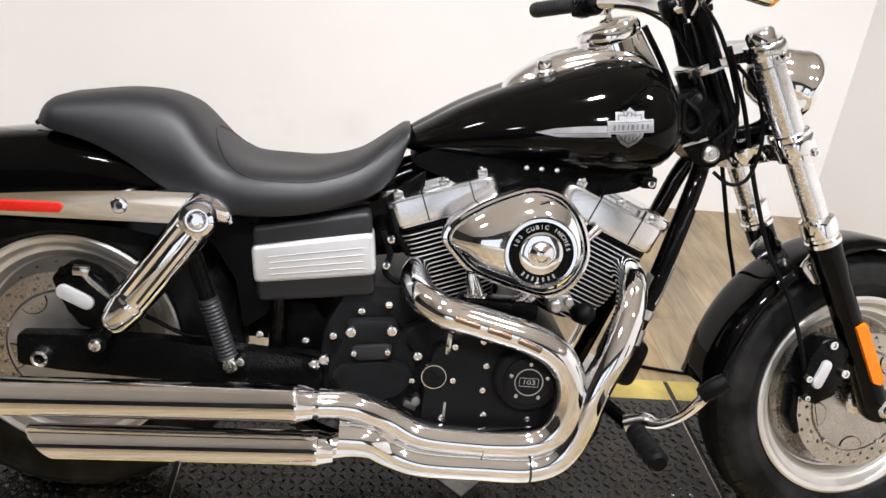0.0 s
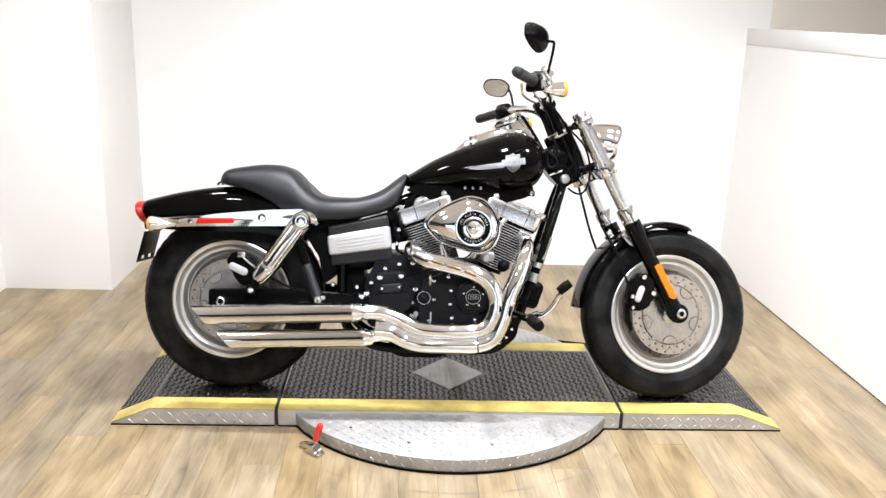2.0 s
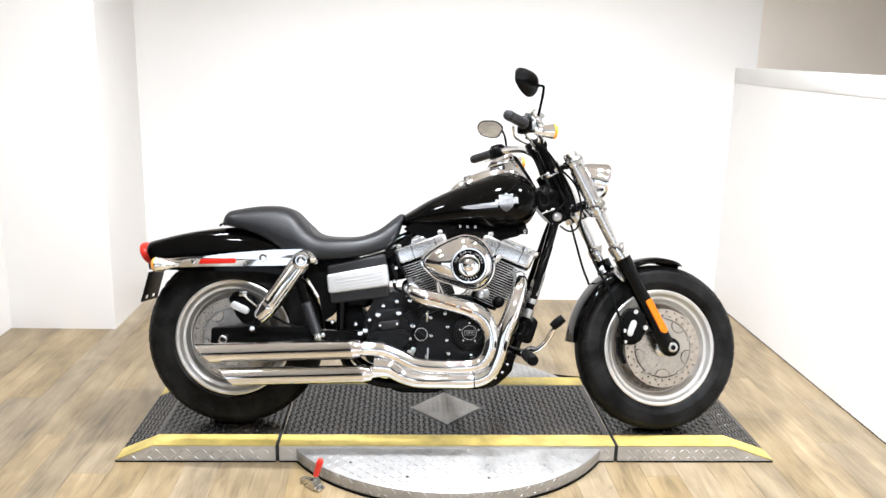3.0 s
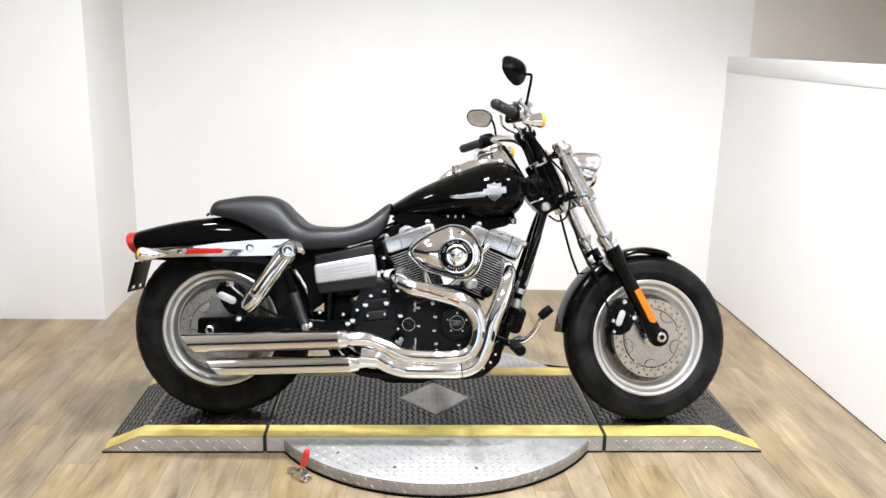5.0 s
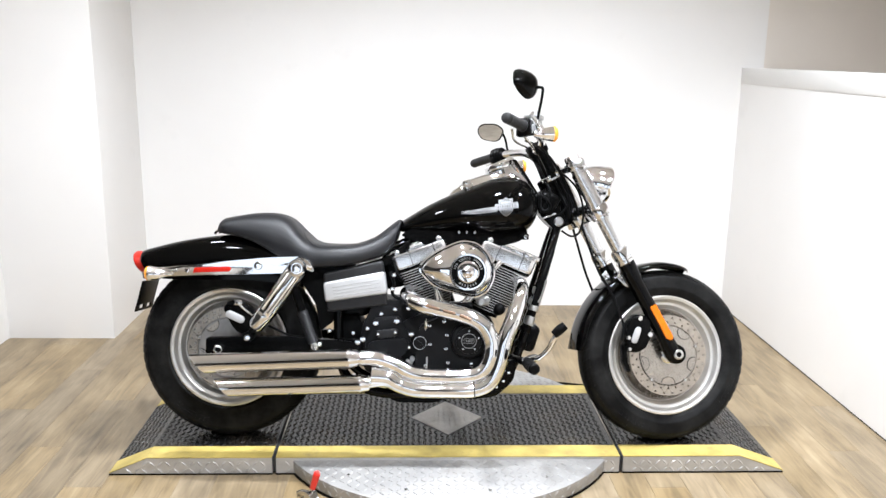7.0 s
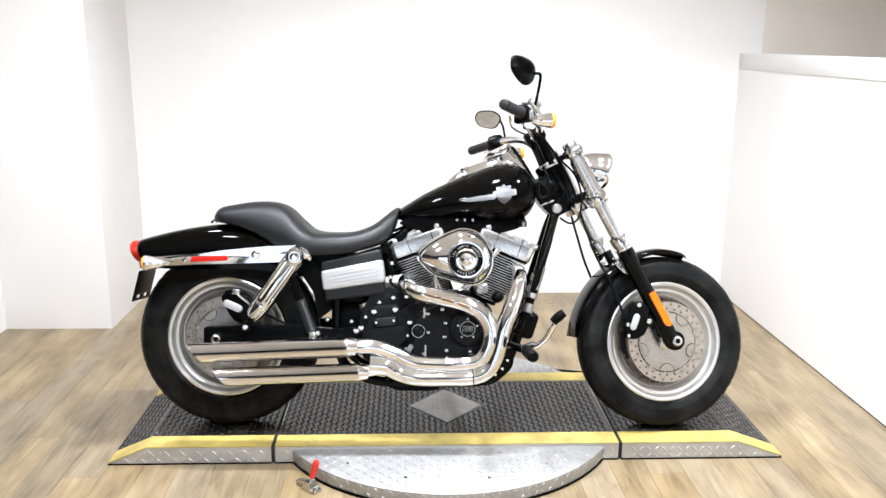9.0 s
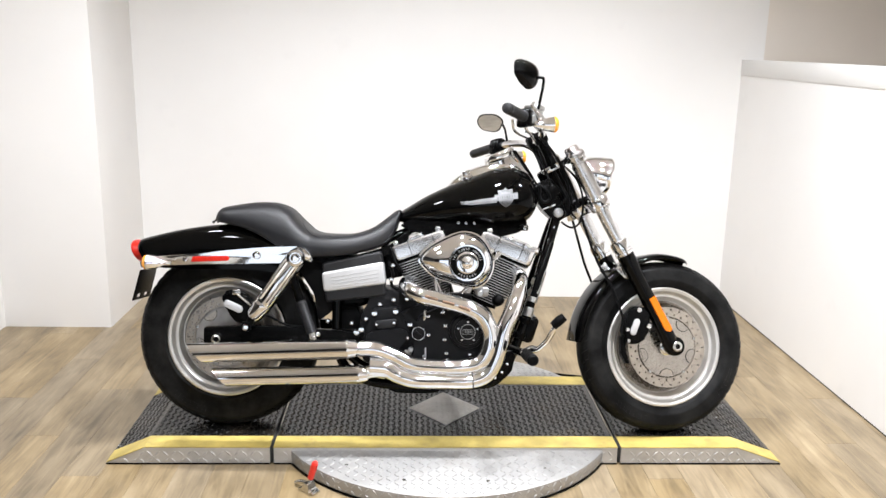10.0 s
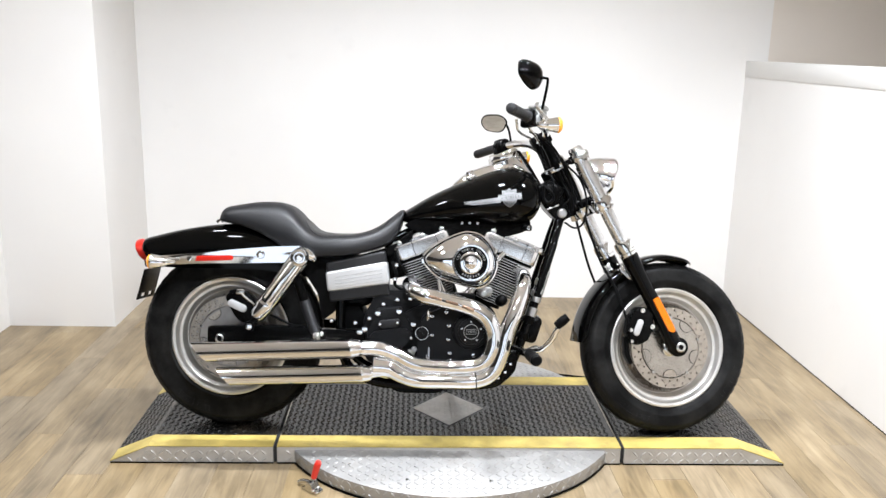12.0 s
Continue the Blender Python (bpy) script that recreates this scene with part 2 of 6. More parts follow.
def add_dust(m, color, scale, low, high, most):
    """Patches of settled dust with their own soft outline."""
    nt = m.node_tree
    p = nt.nodes["Principled BSDF"]
    src = p.inputs["Base Color"].links[0].from_socket
    co = nt.nodes.new("ShaderNodeTexCoord")
    patch = nt.nodes.new("ShaderNodeTexNoise")
    patch.inputs["Scale"].default_value, patch.inputs["Detail"].default_value, patch.inputs["Roughness"].default_value = scale, 8, 0.65
    nt.links.new(co.outputs["Object"], patch.inputs["Vector"])
    fac = nt.nodes.new("ShaderNodeMapRange")
    fac.inputs["From Min"].default_value, fac.inputs["From Max"].default_value = low, high
    fac.inputs["To Min"].default_value, fac.inputs["To Max"].default_value = 0.0, most
    nt.links.new(patch.outputs["Fac"], fac.inputs["Value"])
    mix = nt.nodes.new("ShaderNodeMix")
    mix.data_type = "RGBA"
    nt.links.new(fac.outputs["Result"], mix.inputs["Factor"])
    nt.links.new(src, mix.inputs[6])
    mix.inputs[7].default_value = (*color, 1)
    nt.links.new(mix.outputs[2], p.inputs["Base Color"])


add_dust(DECK, (0.07, 0.054, 0.036), 7.0, 0.48, 0.76, 0.62)
add_dust(TYRE, (0.05, 0.049, 0.047), 9.0, 0.42, 0.78, 0.42)
add_dust(YELLOW, (0.16, 0.12, 0.07), 14.0, 0.55, 0.78, 0.5)
add_dust(TREAD, (0.24, 0.205, 0.16), 8.0, 0.52, 0.80, 0.35)
add_dust(PLATE, (0.22, 0.19, 0.15), 11.0, 0.52, 0.80, 0.4)


def clear_material(name, color, rough=0.02):
    m = bpy.data.materials.new(name)
    m.use_nodes = True
    p = m.node_tree.nodes["Principled BSDF"]
    p.inputs["Base Color"].default_value = (*color, 1)
    p.inputs["Roughness"].default_value = rough
    p.inputs["Transmission Weight"].default_value = 1.0
    p.inputs["IOR"].default_value = 1.45
    return m


GLASS = clear_material("headlight_glass", (0.95, 0.95, 0.95))


# ---- mesh helpers ----
def V(*a):
    return Vector(a)


def part(name, bm, material, parent=None, label="", m=None, smooth=40):
    """Links a bmesh as one mesh object, under a thing or a part where one is given."""
    bmesh.ops.recalc_face_normals(bm, faces=bm.faces[:])
    me = bpy.data.meshes.new(name)
    bm.to_mesh(me)
    bm.free()
    if smooth:
        me.polygons.foreach_set("use_smooth", [True] * len(me.polygons))
        me.set_sharp_from_angle(angle=radians(smooth))
    me.materials.append(material)
    ob = new(name, me)
    if parent is not None:
        ob.parent = parent
    if m is not None:
        ob.matrix_basis = m
    if label:
        ob["label"] = label
    return ob


def empty(name, m):
    ob = new(name)
    ob.matrix_basis = m
    ob.empty_display_size = 0.1
    return ob


def spline(pts, k=6, closed=False):
    """Catmull-Rom through the points, k steps a span. Any dimension."""
    n, out = len(pts), []
    p = [np.array(q, float) for q in pts]
    for i in range(n if closed else n - 1):
        a, b, c, d = (p[(i - 1) % n], p[i], p[(i + 1) % n], p[(i + 2) % n]) if closed else (p[max(i - 1, 0)], p[i], p[i + 1], p[min(i + 2, n - 1)])
        for j in range(k):
            t = j / k
            out.append(0.5 * (2 * b + (c - a) * t + (2 * a - 5 * b + 4 * c - d) * t * t + (3 * b - a - 3 * c + d) * t ** 3))
    if not closed:
        out.append(p[-1])
    return out


def rings(bm, loops, closed=True, caps=True):
    """Skins a row of vertex loops."""
    rows = [[bm.verts.new(Vector(q)) for q in loop] for loop in loops]
    for a, b in zip(rows, rows[1:]):
        n = len(a)
        for i in range(n if closed else n - 1):
            j = (i + 1) % n
            bm.faces.new((a[i], a[j], b[j], b[i]))
    if caps and closed:
        for row in (rows[0], rows[-1]):
            try:
                bm.faces.new(row)
            except ValueError:
                pass
    return rows


def tube(bm, pts, r, n=14, k=6, flat=1.0, caps=True):
    """A round bar along a smooth line; r may be one radius or one a point."""
    rad = [r] * len(pts) if np.isscalar(r) else list(r)
    full = spline([(*p, q) for p, q in zip(pts, rad)], k) if len(pts) > 2 and k > 1 else [np.array((*p, q), float) for p, q in zip(pts, rad)]
    line = [Vector(q[:3]) for q in full]
    up = None
    loops = []
    for i, c in enumerate(line):
        d = (line[min(i + 1, len(line) - 1)] - line[max(i - 1, 0)]).normalized()
        if up is None:
            up = d.orthogonal().normalized()
        up = (up - d * up.dot(d)).normalized()
        side = d.cross(up)
        q = full[i][3]
        loops.append([c + (up * math.cos(2 * math.pi * j / n) + side * math.sin(2 * math.pi * j / n) * flat) * q for j in range(n)])
    rings(bm, loops, True, caps)


def lathe(bm, prof, origin, axis, n=48, caps=False):
    """Turns a profile of (radius, along) round an axis."""
    d = Vector(axis).normalized()
    u = d.orthogonal().normalized()
    w = d.cross(u)
    o = Vector(origin)
    loops = []
    for r, h in prof:
        loops.append([o + d * h + (u * math.cos(2 * math.pi * j / n) + w * math.sin(2 * math.pi * j / n)) * max(r, 1e-5) for j in range(n)])
    rings(bm, loops, True, caps)


def rod(bm, a, b, r, n=14, bevel=0.0, r2=None):
    a, b = Vector(a), Vector(b)
    h = (b - a).length
    r2 = r if r2 is None else r2
    e = min(bevel, h / 3, r / 2)
    lathe(bm, [(0, 0), (r - e, 0), (r, e), (r2, h - e), (r2 - e, h), (0, h)], a, b - a, n)


def prism(bm, poly, y0, y1, bevel=0.0, steps=2):
    """A plate: an outline in x and z, between two planes of y, with its rim eased."""
    lo, hi = min(y0, y1), max(y0, y1)
    base = [bm.verts.new((x, lo, z)) for x, z in poly]
    top = [bm.verts.new((x, hi, z)) for x, z in poly]
    n = len(poly)
    f1, f2 = bm.faces.new(base), bm.faces.new(top)
    for i in range(n):
        bm.faces.new((base[i], base[(i + 1) % n], top[(i + 1) % n], top[i]))
    if bevel:
        edges = list({e for f in (f1, f2) for e in f.edges})
        bmesh.ops.bevel(bm, geom=edges, offset=bevel, segments=steps, profile=0.5, affect="EDGES", clamp_overlap=True)


def rounded(poly, r, k=4):
    """A polygon in two dimensions with its corners rounded."""
    out, n = [], len(poly)
    for i in range(n):
        a, b, c = (np.array(poly[(i + j) % n], float) for j in (-1, 0, 1))
        rr = r[i] if isinstance(r, (list, tuple)) else r
        la, lc = np.linalg.norm(a - b), np.linalg.norm(c - b)
        e = min(rr, la * 0.45, lc * 0.45)
        p, q = b + (a - b) / la * e, b + (c - b) / lc * e
        for j in range(k + 1):
            t = j / k
            out.append(tuple((1 - t) ** 2 * p + 2 * t * (1 - t) * b + t * t * q))
    return out


def block(bm, c, size, bevel=0.0, m=None, steps=2):
    """A box with eased edges."""
    made = bmesh.ops.create_cube(bm, size=1.0, matrix=Matrix.Translation(c) @ (m or Matrix()) @ Matrix.Diagonal((*size, 1)))
    if bevel:
        edges = list({e for v in made["verts"] for e in v.link_edges})
        bmesh.ops.bevel(bm, geom=edges, offset=bevel, segments=steps, profile=0.5, affect="EDGES", clamp_overlap=True)


def bolt(parent, p, r=0.008, h=0.007, axis=(0, -1, 0), name="bolt", material=None, m=None):
    """A domed bolt head with a socket."""
    bm = bmesh.new()
    lathe(bm, [(r, -0.002), (r, h * 0.6), (r * 0.85, h * 0.95), (r * 0.5, h), (r * 0.45, h * 0.6), (0, h * 0.6)], p, axis, 12)
    return part(name, bm, material or CHROME, parent, m=m)


def text_mesh(words, size, depth=0.0006):
    c = bpy.data.curves.new("writing", "FONT")
    c.body, c.size, c.extrude, c.align_x, c.align_y = words, size, depth, "CENTER", "CENTER"
    ob = bpy.data.objects.new("writing", c)
    scene.collection.objects.link(ob)
    me = bpy.data.meshes.new_from_object(ob.evaluated_get(bpy.context.evaluated_depsgraph_get()))
    bpy.data.objects.remove(ob)
    bpy.data.curves.remove(c)
    return me


# ---- the room ----
RIGHT, LEFT, BACK, JUT_X, JUT_Y, FRONT = 2.53, -1.40, 1.74, -0.865, 1.13, -7.0
BAY, SIDE_Y = -2.9, -0.1


def slab(name, lo, hi, material, label, bevel=0.0):
    bm = bmesh.new()
    c = [(a + b) / 2 for a, b in zip(lo, hi)]
    block(bm, c, [b - a for a, b in zip(lo, hi)], bevel)
    return tagged(part(name, bm, material, smooth=30), label, name.split("_")[0], kind="structure")


slab("wall_back", (JUT_X, BACK, -0.1), (RIGHT + 0.12, BACK + 0.15, CEILING), WALL, "smooth white painted back wall of the photo bay")
slab("wall_back_room", (RIGHT + 0.12, BACK, -0.1), (5.0, BACK + 0.15, CEILING), DIMMED_WALL, "wall beyond the half-height partition, coloured darker for the dimmer light there")
slab("wall_jut", (LEFT - 0.15, JUT_Y, -0.1), (JUT_X, BACK + 0.15, CEILING), WALL, "white boxed-out wall corner, painted plaster", 0.004)
slab("wall_left", (LEFT - 0.15, SIDE_Y, -0.1), (LEFT, JUT_Y, CEILING), WALL, "white painted plaster side wall")
# two unseen dark walls, added so that the gloss black paint reflects darkness
slab("wall_side", (-4.0, SIDE_Y, -0.1), (LEFT - 0.15, SIDE_Y + 0.15, CEILING), CHARCOAL, "unseen dark wall added outside the bay to darken reflections")
slab("wall_hall", (-4.15, FRONT, -0.1), (-4.0, SIDE_Y + 0.15, CEILING), CHARCOAL, "unseen dark end wall added to darken reflections")
slab("wall_far", (5.0, FRONT - 0.15, -0.1), (5.15, BACK + 0.15, CEILING), DIMMED_WALL, "plain far wall beyond the half-height partition, in the same darkened colour")
slab("wall_partition", (RIGHT, -4.3, -0.1), (RIGHT + 0.12, BACK, 1.315), WALL, "white half-height partition wall of painted plaster")
slab("trim_partition_cap", (RIGHT - 0.004, -4.3, 1.315), (RIGHT + 0.135, BACK, 1.402), TRIM, "white painted flat cap board along the partition", 0.003)
slab("ceiling", (-4.15, BAY, CEILING), (5.15, BACK + 0.15, CEILING + 0.12), CEIL, "flat beige painted ceiling over the bay")
slab("ceiling_hall", (-4.15, FRONT - 0.15, CEILING), (5.15, BAY, CEILING + 0.12), HALL_CEIL, "flat white painted ceiling of the hall")
slab("trim_joint", (RIGHT - 0.002, -4.3, -0.004), (RIGHT + 0.02, BACK, 0.004), DARK, "thin dark joint between the floor and the partition")
floor = slab("floor", (-4.15, FRONT - 0.15, -0.14), (5.15, BACK + 0.15, -0.006), SUBFLOOR, "pale oak plank floor with long boards")
# the hall's unseen dark front wall; two openings between piers, added for cool light
W0, W1, WZ0, WZ1 = -2.1, 2.6, 0.15, 2.0
for lo, hi in (((-4.15, -0.1), (W0, CEILING)), ((W1, -0.1), (5.15, CEILING)), ((W0, -0.1), (W1, WZ0)), ((W0, WZ1), (W1, CEILING)), ((0.25, WZ0), (0.75, WZ1))):
    slab("wall_front", (lo[0], FRONT - 0.15, lo[1]), (hi[0], FRONT, hi[1]), CHARCOAL, "unseen dark front wall of the hall round two openings added for cool light")


# ---- ceiling lamps ----
def ceiling_light(x, y, tilt):
    """A tilted spot head on a short stem."""
    thing = tagged(empty("ceiling_light", pose(x, y, CEILING)), "white tilted spot lamp fixed to the ceiling", "ceiling light", "spot lamps")
    bm = bmesh.new()
    rod(bm, (0, 0, 0), (0, 0, -0.02), 0.05, 24, 0.004)
    rod(bm, (0, 0, -0.02), (0, 0, -0.15), 0.012, 12)
    part("stem", bm, TRIM, thing)
    bm = bmesh.new()
    block(bm, (0, 0, 0), (0.23, 0.17, 0.08), 0.01)
    part("head", bm, TRIM, thing, m=pose(0, 0, -0.16, tilt))
    return thing


for lx, ly, tilt in LAMPS:
    ceiling_light(lx, ly, tilt)

# ---- the turntable platform ----
DECK_Z, DX0, DX1, DY = 0.064, 0.192, 1.414, 0.328
STRIPE = 0.086
DISC_C, DISC_R, DISC_Z = (0.807, 0.0), 0.643, 0.054


def lozenge(bm, c, u, w, n, length=0.026, width=0.0075, height=0.0018):
    """One raised tread bar: a low pointed ridge."""
    c, u, w, n = Vector(c), Vector(u), Vector(w), Vector(n)
    e = [bm.verts.new(c + u * a * length / 2 + w * b * width / 2) for a, b in ((-1, 0), (0, -1), (1, 0), (0, 1))]
    t = [bm.verts.new(c + u * a * length * 0.28 + n * height) for a in (-1, 1)]
    bm.faces.new((e[0], e[1], t[0]))
    bm.faces.new((e[1], e[2], t[1]))
    bm.faces.new((e[1], t[1], t[0]))
    bm.faces.new((e[2], e[3], t[1]))
    bm.faces.new((e[3], e[0], t[0]))
    bm.faces.new((e[3], t[0], t[1]))


def tread(bm, o, a, b, na, nb, step, length=0.026, keep=None, width=0.0085, height=0.0020):
    """A field of tread bars that alternate in direction, on the plane of a and b at o."""
    a, b = Vector(a).normalized(), Vector(b).normalized()
    n = a.cross(b)
    for i in range(na):
        for j in range(nb):
            c = Vector(o) + a * (i + 0.5) * step + b * (j + 0.5) * step
            if keep is None or keep(c):
                s = 1 if (i + j) % 2 else -1
                u = (a + b * s).normalized()
                lozenge(bm, c, u, u.cross(n), n, length, width, height)


def in_diamond(c, r=0.152):
    return abs(c.x - DISC_C[0]) + abs(c.y) < r


turntable = tagged(empty("turntable", pose(DISC_C[0], DISC_C[1], 0)), "round aluminium tread-plate turntable lying on the floor under the deck", "turntable")
bm = bmesh.new()
lathe(bm, [(0, 0.002), (DISC_R - 0.02, 0.002), (DISC_R - 0.004, 0.006), (DISC_R, 0.012), (DISC_R, DISC_Z - 0.002), (DISC_R - 0.003, DISC_Z), (0, DISC_Z)], (0, 0, 0), (0, 0, 1), 128)
part("disc", bm, TREAD, turntable)
bm = bmesh.new()
tread(bm, (-0.66, -0.66, DISC_Z), (1, 0, 0), (0, 1, 0), 48, 48, 0.0275, height=0.0030, keep=lambda c: c.xy.length < DISC_R - 0.015 and abs(c.y) > DY + 0.004)
tagged(part("tread_pattern", bm, TREAD, turntable, smooth=0), kind="stuff")
bm = bmesh.new()
for i in range(150):
    th = 2 * math.pi * i / 150
    d, t = V(math.cos(th), math.sin(th), 0), V(-math.sin(th), math.cos(th), 0)
    u = (t + V(0, 0, 1) * (1 if i % 2 else -1)).normalized()
    for zz in (0.017, 0.041):
        s = 1 if (i + (zz > 0.03)) % 2 else -1
        u = (t + V(0, 0, 1) * s).normalized()
        lozenge(bm, d * DISC_R + V(0, 0, zz), u, u.cross(d), d, 0.022)
tagged(part("rim_pattern", bm, TREAD, turntable, smooth=0), kind="stuff")
bm = bmesh.new()
lathe(bm, [(DISC_R - 0.02, 0.0), (DISC_R + 0.0015, 0.0), (DISC_R + 0.0015, 0.005), (DISC_R - 0.02, 0.005)], (0, 0, 0), (0, 0, 1), 128)
part("rubber_foot_ring", bm, RUBBER, turntable)
for k, th in enumerate((-2.25, -1.85, -1.35, -0.95)):
    bolt(turntable, (math.cos(th) * 0.56, math.sin(th) * 0.56, DISC_Z), 0.006, 0.003, (0, 0, 1), "screw", STEEL)


def deck_section(name, x0, x1, tip, label):
    """One length of the deck; tip is where its ramp meets the floor, or None."""
    thing = tagged(empty(name, pose(0, 0, 0)), label, "platform", "platform sections")
    h = DECK_Z
    if tip is None:
        prof = [(x0, 0.004), (x1, 0.004), (x1, h), (x0, h)]
    elif tip < x0:
        prof = [(tip, 0.004), (x1, 0.004), (x1, h), (x0, h), (tip, 0.007)]
    else:
        prof = [(x0, 0.004), (tip, 0.004), (tip, 0.007), (x1, h), (x0, h)]
    bm = bmesh.new()
    prism(bm, prof, -DY, DY, 0.0015, 1)
    body = part("body", bm, PLATE, thing, "bright aluminium tread-plate side")
    top = [q for q in prof if q[1] > 0.0065]
    top.sort()
    # coating and stripes lie 2 to 3 mm above the plate
    for nm, ya, yb, mt, lift, lab in (("coating", -DY + STRIPE, DY - STRIPE, DECK, 0.0022, "worn black non-slip coating"),
                                      ("stripe", -DY - 0.001, -DY + STRIPE, YELLOW, 0.003, "yellow painted edge stripe"),
                                      ("stripe", DY - STRIPE, DY + 0.001, YELLOW, 0.003, "yellow painted edge stripe")):
        bm = bmesh.new()
        lower = [bm.verts.new((x, ya, z + 0.0002)) for x, z in top] + [bm.verts.new((x, yb, z + 0.0002)) for x, z in reversed(top)]
        upper = [bm.verts.new((x, ya, z + lift)) for x, z in top] + [bm.verts.new((x, yb, z + lift)) for x, z in reversed(top)]
        n, k = len(lower), len(top)
        for i in range(n):
            bm.faces.new((lower[i], lower[(i + 1) % n], upper[(i + 1) % n], upper[i]))
        for i in range(k - 1):
            bm.faces.new((upper[i], upper[i + 1], upper[n - 2 - i], upper[n - 1 - i]))
        part(nm, bm, mt, thing, lab, smooth=0)
    # tread bars: fine ones on the coating, larger ones on the side plates
    bm = bmesh.new()
    for (xa, za), (xb, zb) in zip(top, top[1:]):
        a = V(xb - xa, 0, zb - za)
        step = 0.0215
        tread(bm, (xa, -DY + STRIPE + 0.002, za + 0.0022), a, (0, 1, 0), int(a.length / step), int((2 * DY - 2 * STRIPE) / step), step, 0.0235,
              keep=lambda c: not in_diamond(c, 0.157), width=0.0090, height=0.0028)
    tagged(part("tread_pattern", bm, DECK, thing, smooth=0), kind="stuff")
    bm = bmesh.new()
    lo, hi = min(q[0] for q in prof), max(q[0] for q in prof)

    def top_at(x):
        return float(np.interp(x, [q[0] for q in top], [q[1] for q in top]))
    for y, s in ((-DY, -1), (DY, 1)):
        tread(bm, (lo, y, 0.0005), (1, 0, 0), (0, 0, 1), int((hi - lo) / 0.0275), 3, 0.0275, length=0.027, width=0.0095,
              keep=lambda c: c.z < top_at(c.x) - 0.012 and lo + 0.015 < c.x < hi - 0.012, height=-0.0028 * s)
    tagged(part("side_pattern", bm, PLATE, thing, smooth=0), kind="stuff")
    for xe in (x0 + 0.001, x1 - 0.001) if tip is None else ():
        bm = bmesh.new()
        block(bm, (xe, 0, h + 0.0012), (0.0028, 2 * (DY - STRIPE), 0.0066), 0.0008)
        part("worn_edge", bm, ROTOR, thing, "bright worn edge of the deck plate")
        # dark filler standing in for the shade inside the open joint
        bm = bmesh.new()
        side = -1 if xe < 0.8 else 1
        block(bm, (xe + side * 0.0076, 0, 0.036), (0.0110, 2 * DY - 0.004, 0.058), 0.001)
        part("joint_shade_strip", bm, DARK, thing, "dark strip added in the open joint for the shade between the deck sections")
    bm = bmesh.new()
    block(bm, ((lo + hi) / 2, -DY + 0.004, 0.003), (hi - lo, 0.012, 0.005))
    part("rubber_edge", bm, RUBBER, thing)
    return thing


deck_section("platform_deck", DX0, DX1, None, "black coated middle deck with yellow edge stripes on the turntable")
deck_section("platform_ramp", -0.256, DX0 - 0.013, -0.390, "black coated end ramp with yellow stripes, sloping to the floor")
deck_section("platform_ramp", DX1 + 0.013, 1.850, 2.011, "black coated end ramp with yellow stripes, sloping to the floor")

bm = bmesh.new()
dv = [(DISC_C[0] - 0.137, 0.0), (DISC_C[0], -0.152), (DISC_C[0] + 0.137, 0.0), (DISC_C[0], 0.152)]
lo4, hi4 = ([bm.verts.new((x, y, z)) for x, y in dv] for z in (DECK_Z + 0.0005, DECK_Z + 0.005))
bm.faces.new(hi4)
for i in range(4):
    bm.faces.new((lo4[i], lo4[(i + 1) % 4], hi4[(i + 1) % 4], hi4[i]))
plate = tagged(part("diamond_plate", bm, PLATE, smooth=0), "bare aluminium diamond-shaped plate set into the black deck", "plate")
bm = bmesh.new()
tread(bm, (DISC_C[0] - 0.16, -0.16, DECK_Z + 0.005), (1, 0, 0), (0, 1, 0), 16, 16, 0.02, 0.017, keep=lambda c: in_diamond(c, 0.13), height=0.0014)
tagged(part("tread_pattern", bm, PLATE, plate, smooth=0), kind="stuff")

# ---- toggle clamp beside the turntable ----
clamp = tagged(empty("toggle_clamp", pose(0.337, -0.512, 0, 0, 0, -38)), "steel toggle clamp with red handle beside the turntable", "clamp")
bm = bmesh.new()
prism(bm, rounded([(-0.035, 0.0), (0.035, 0.0), (0.035, 0.008), (0.014, 0.012), (0.010, 0.034), (-0.010, 0.034), (-0.016, 0.012), (-0.035, 0.008)], 0.003, 2), -0.017, 0.017, 0.002)
part("bracket", bm, STEEL, clamp)
bm = bmesh.new()
tube(bm, [(-0.005, 0, 0.028), (-0.04, 0, 0.022), (-0.062, 0, 0.010)], 0.007, 10)
part("clamp_arm", bm, STEEL, clamp)
bm = bmesh.new()
tube(bm, [(0.0, 0, 0.03), (0.010, 0, 0.055), (0.018, 0.0, 0.075)], [0.006, 0.006, 0.006], 10)
part("lever", bm, STEEL, clamp)
bm = bmesh.new()
tube(bm, [(0.008, 0, 0.050), (0.017, 0, 0.075), (0.028, 0, 0.106), (0.032, 0, 0.116)], [0.010, 0.011, 0.0115, 0.007], 14)
part("handle", bm, RED_HANDLE, clamp, "red vinyl-dipped handle")
bolt(clamp, (0.02, -0.017, 0.012), 0.006, 0.005)

# ---- a cable on the floor behind the deck ----
bm = bmesh.new()
tube(bm, [(1.05, 0.62, 0.006), (1.20, 0.55, 0.006), (1.36, 0.50, 0.006), (1.55, 0.46, 0.006), (1.8, 0.45, 0.006)], 0.005, 8)
tagged(part("floor_cable", bm, RUBBER), "thin dark cable lying across the oak floor", "cable")

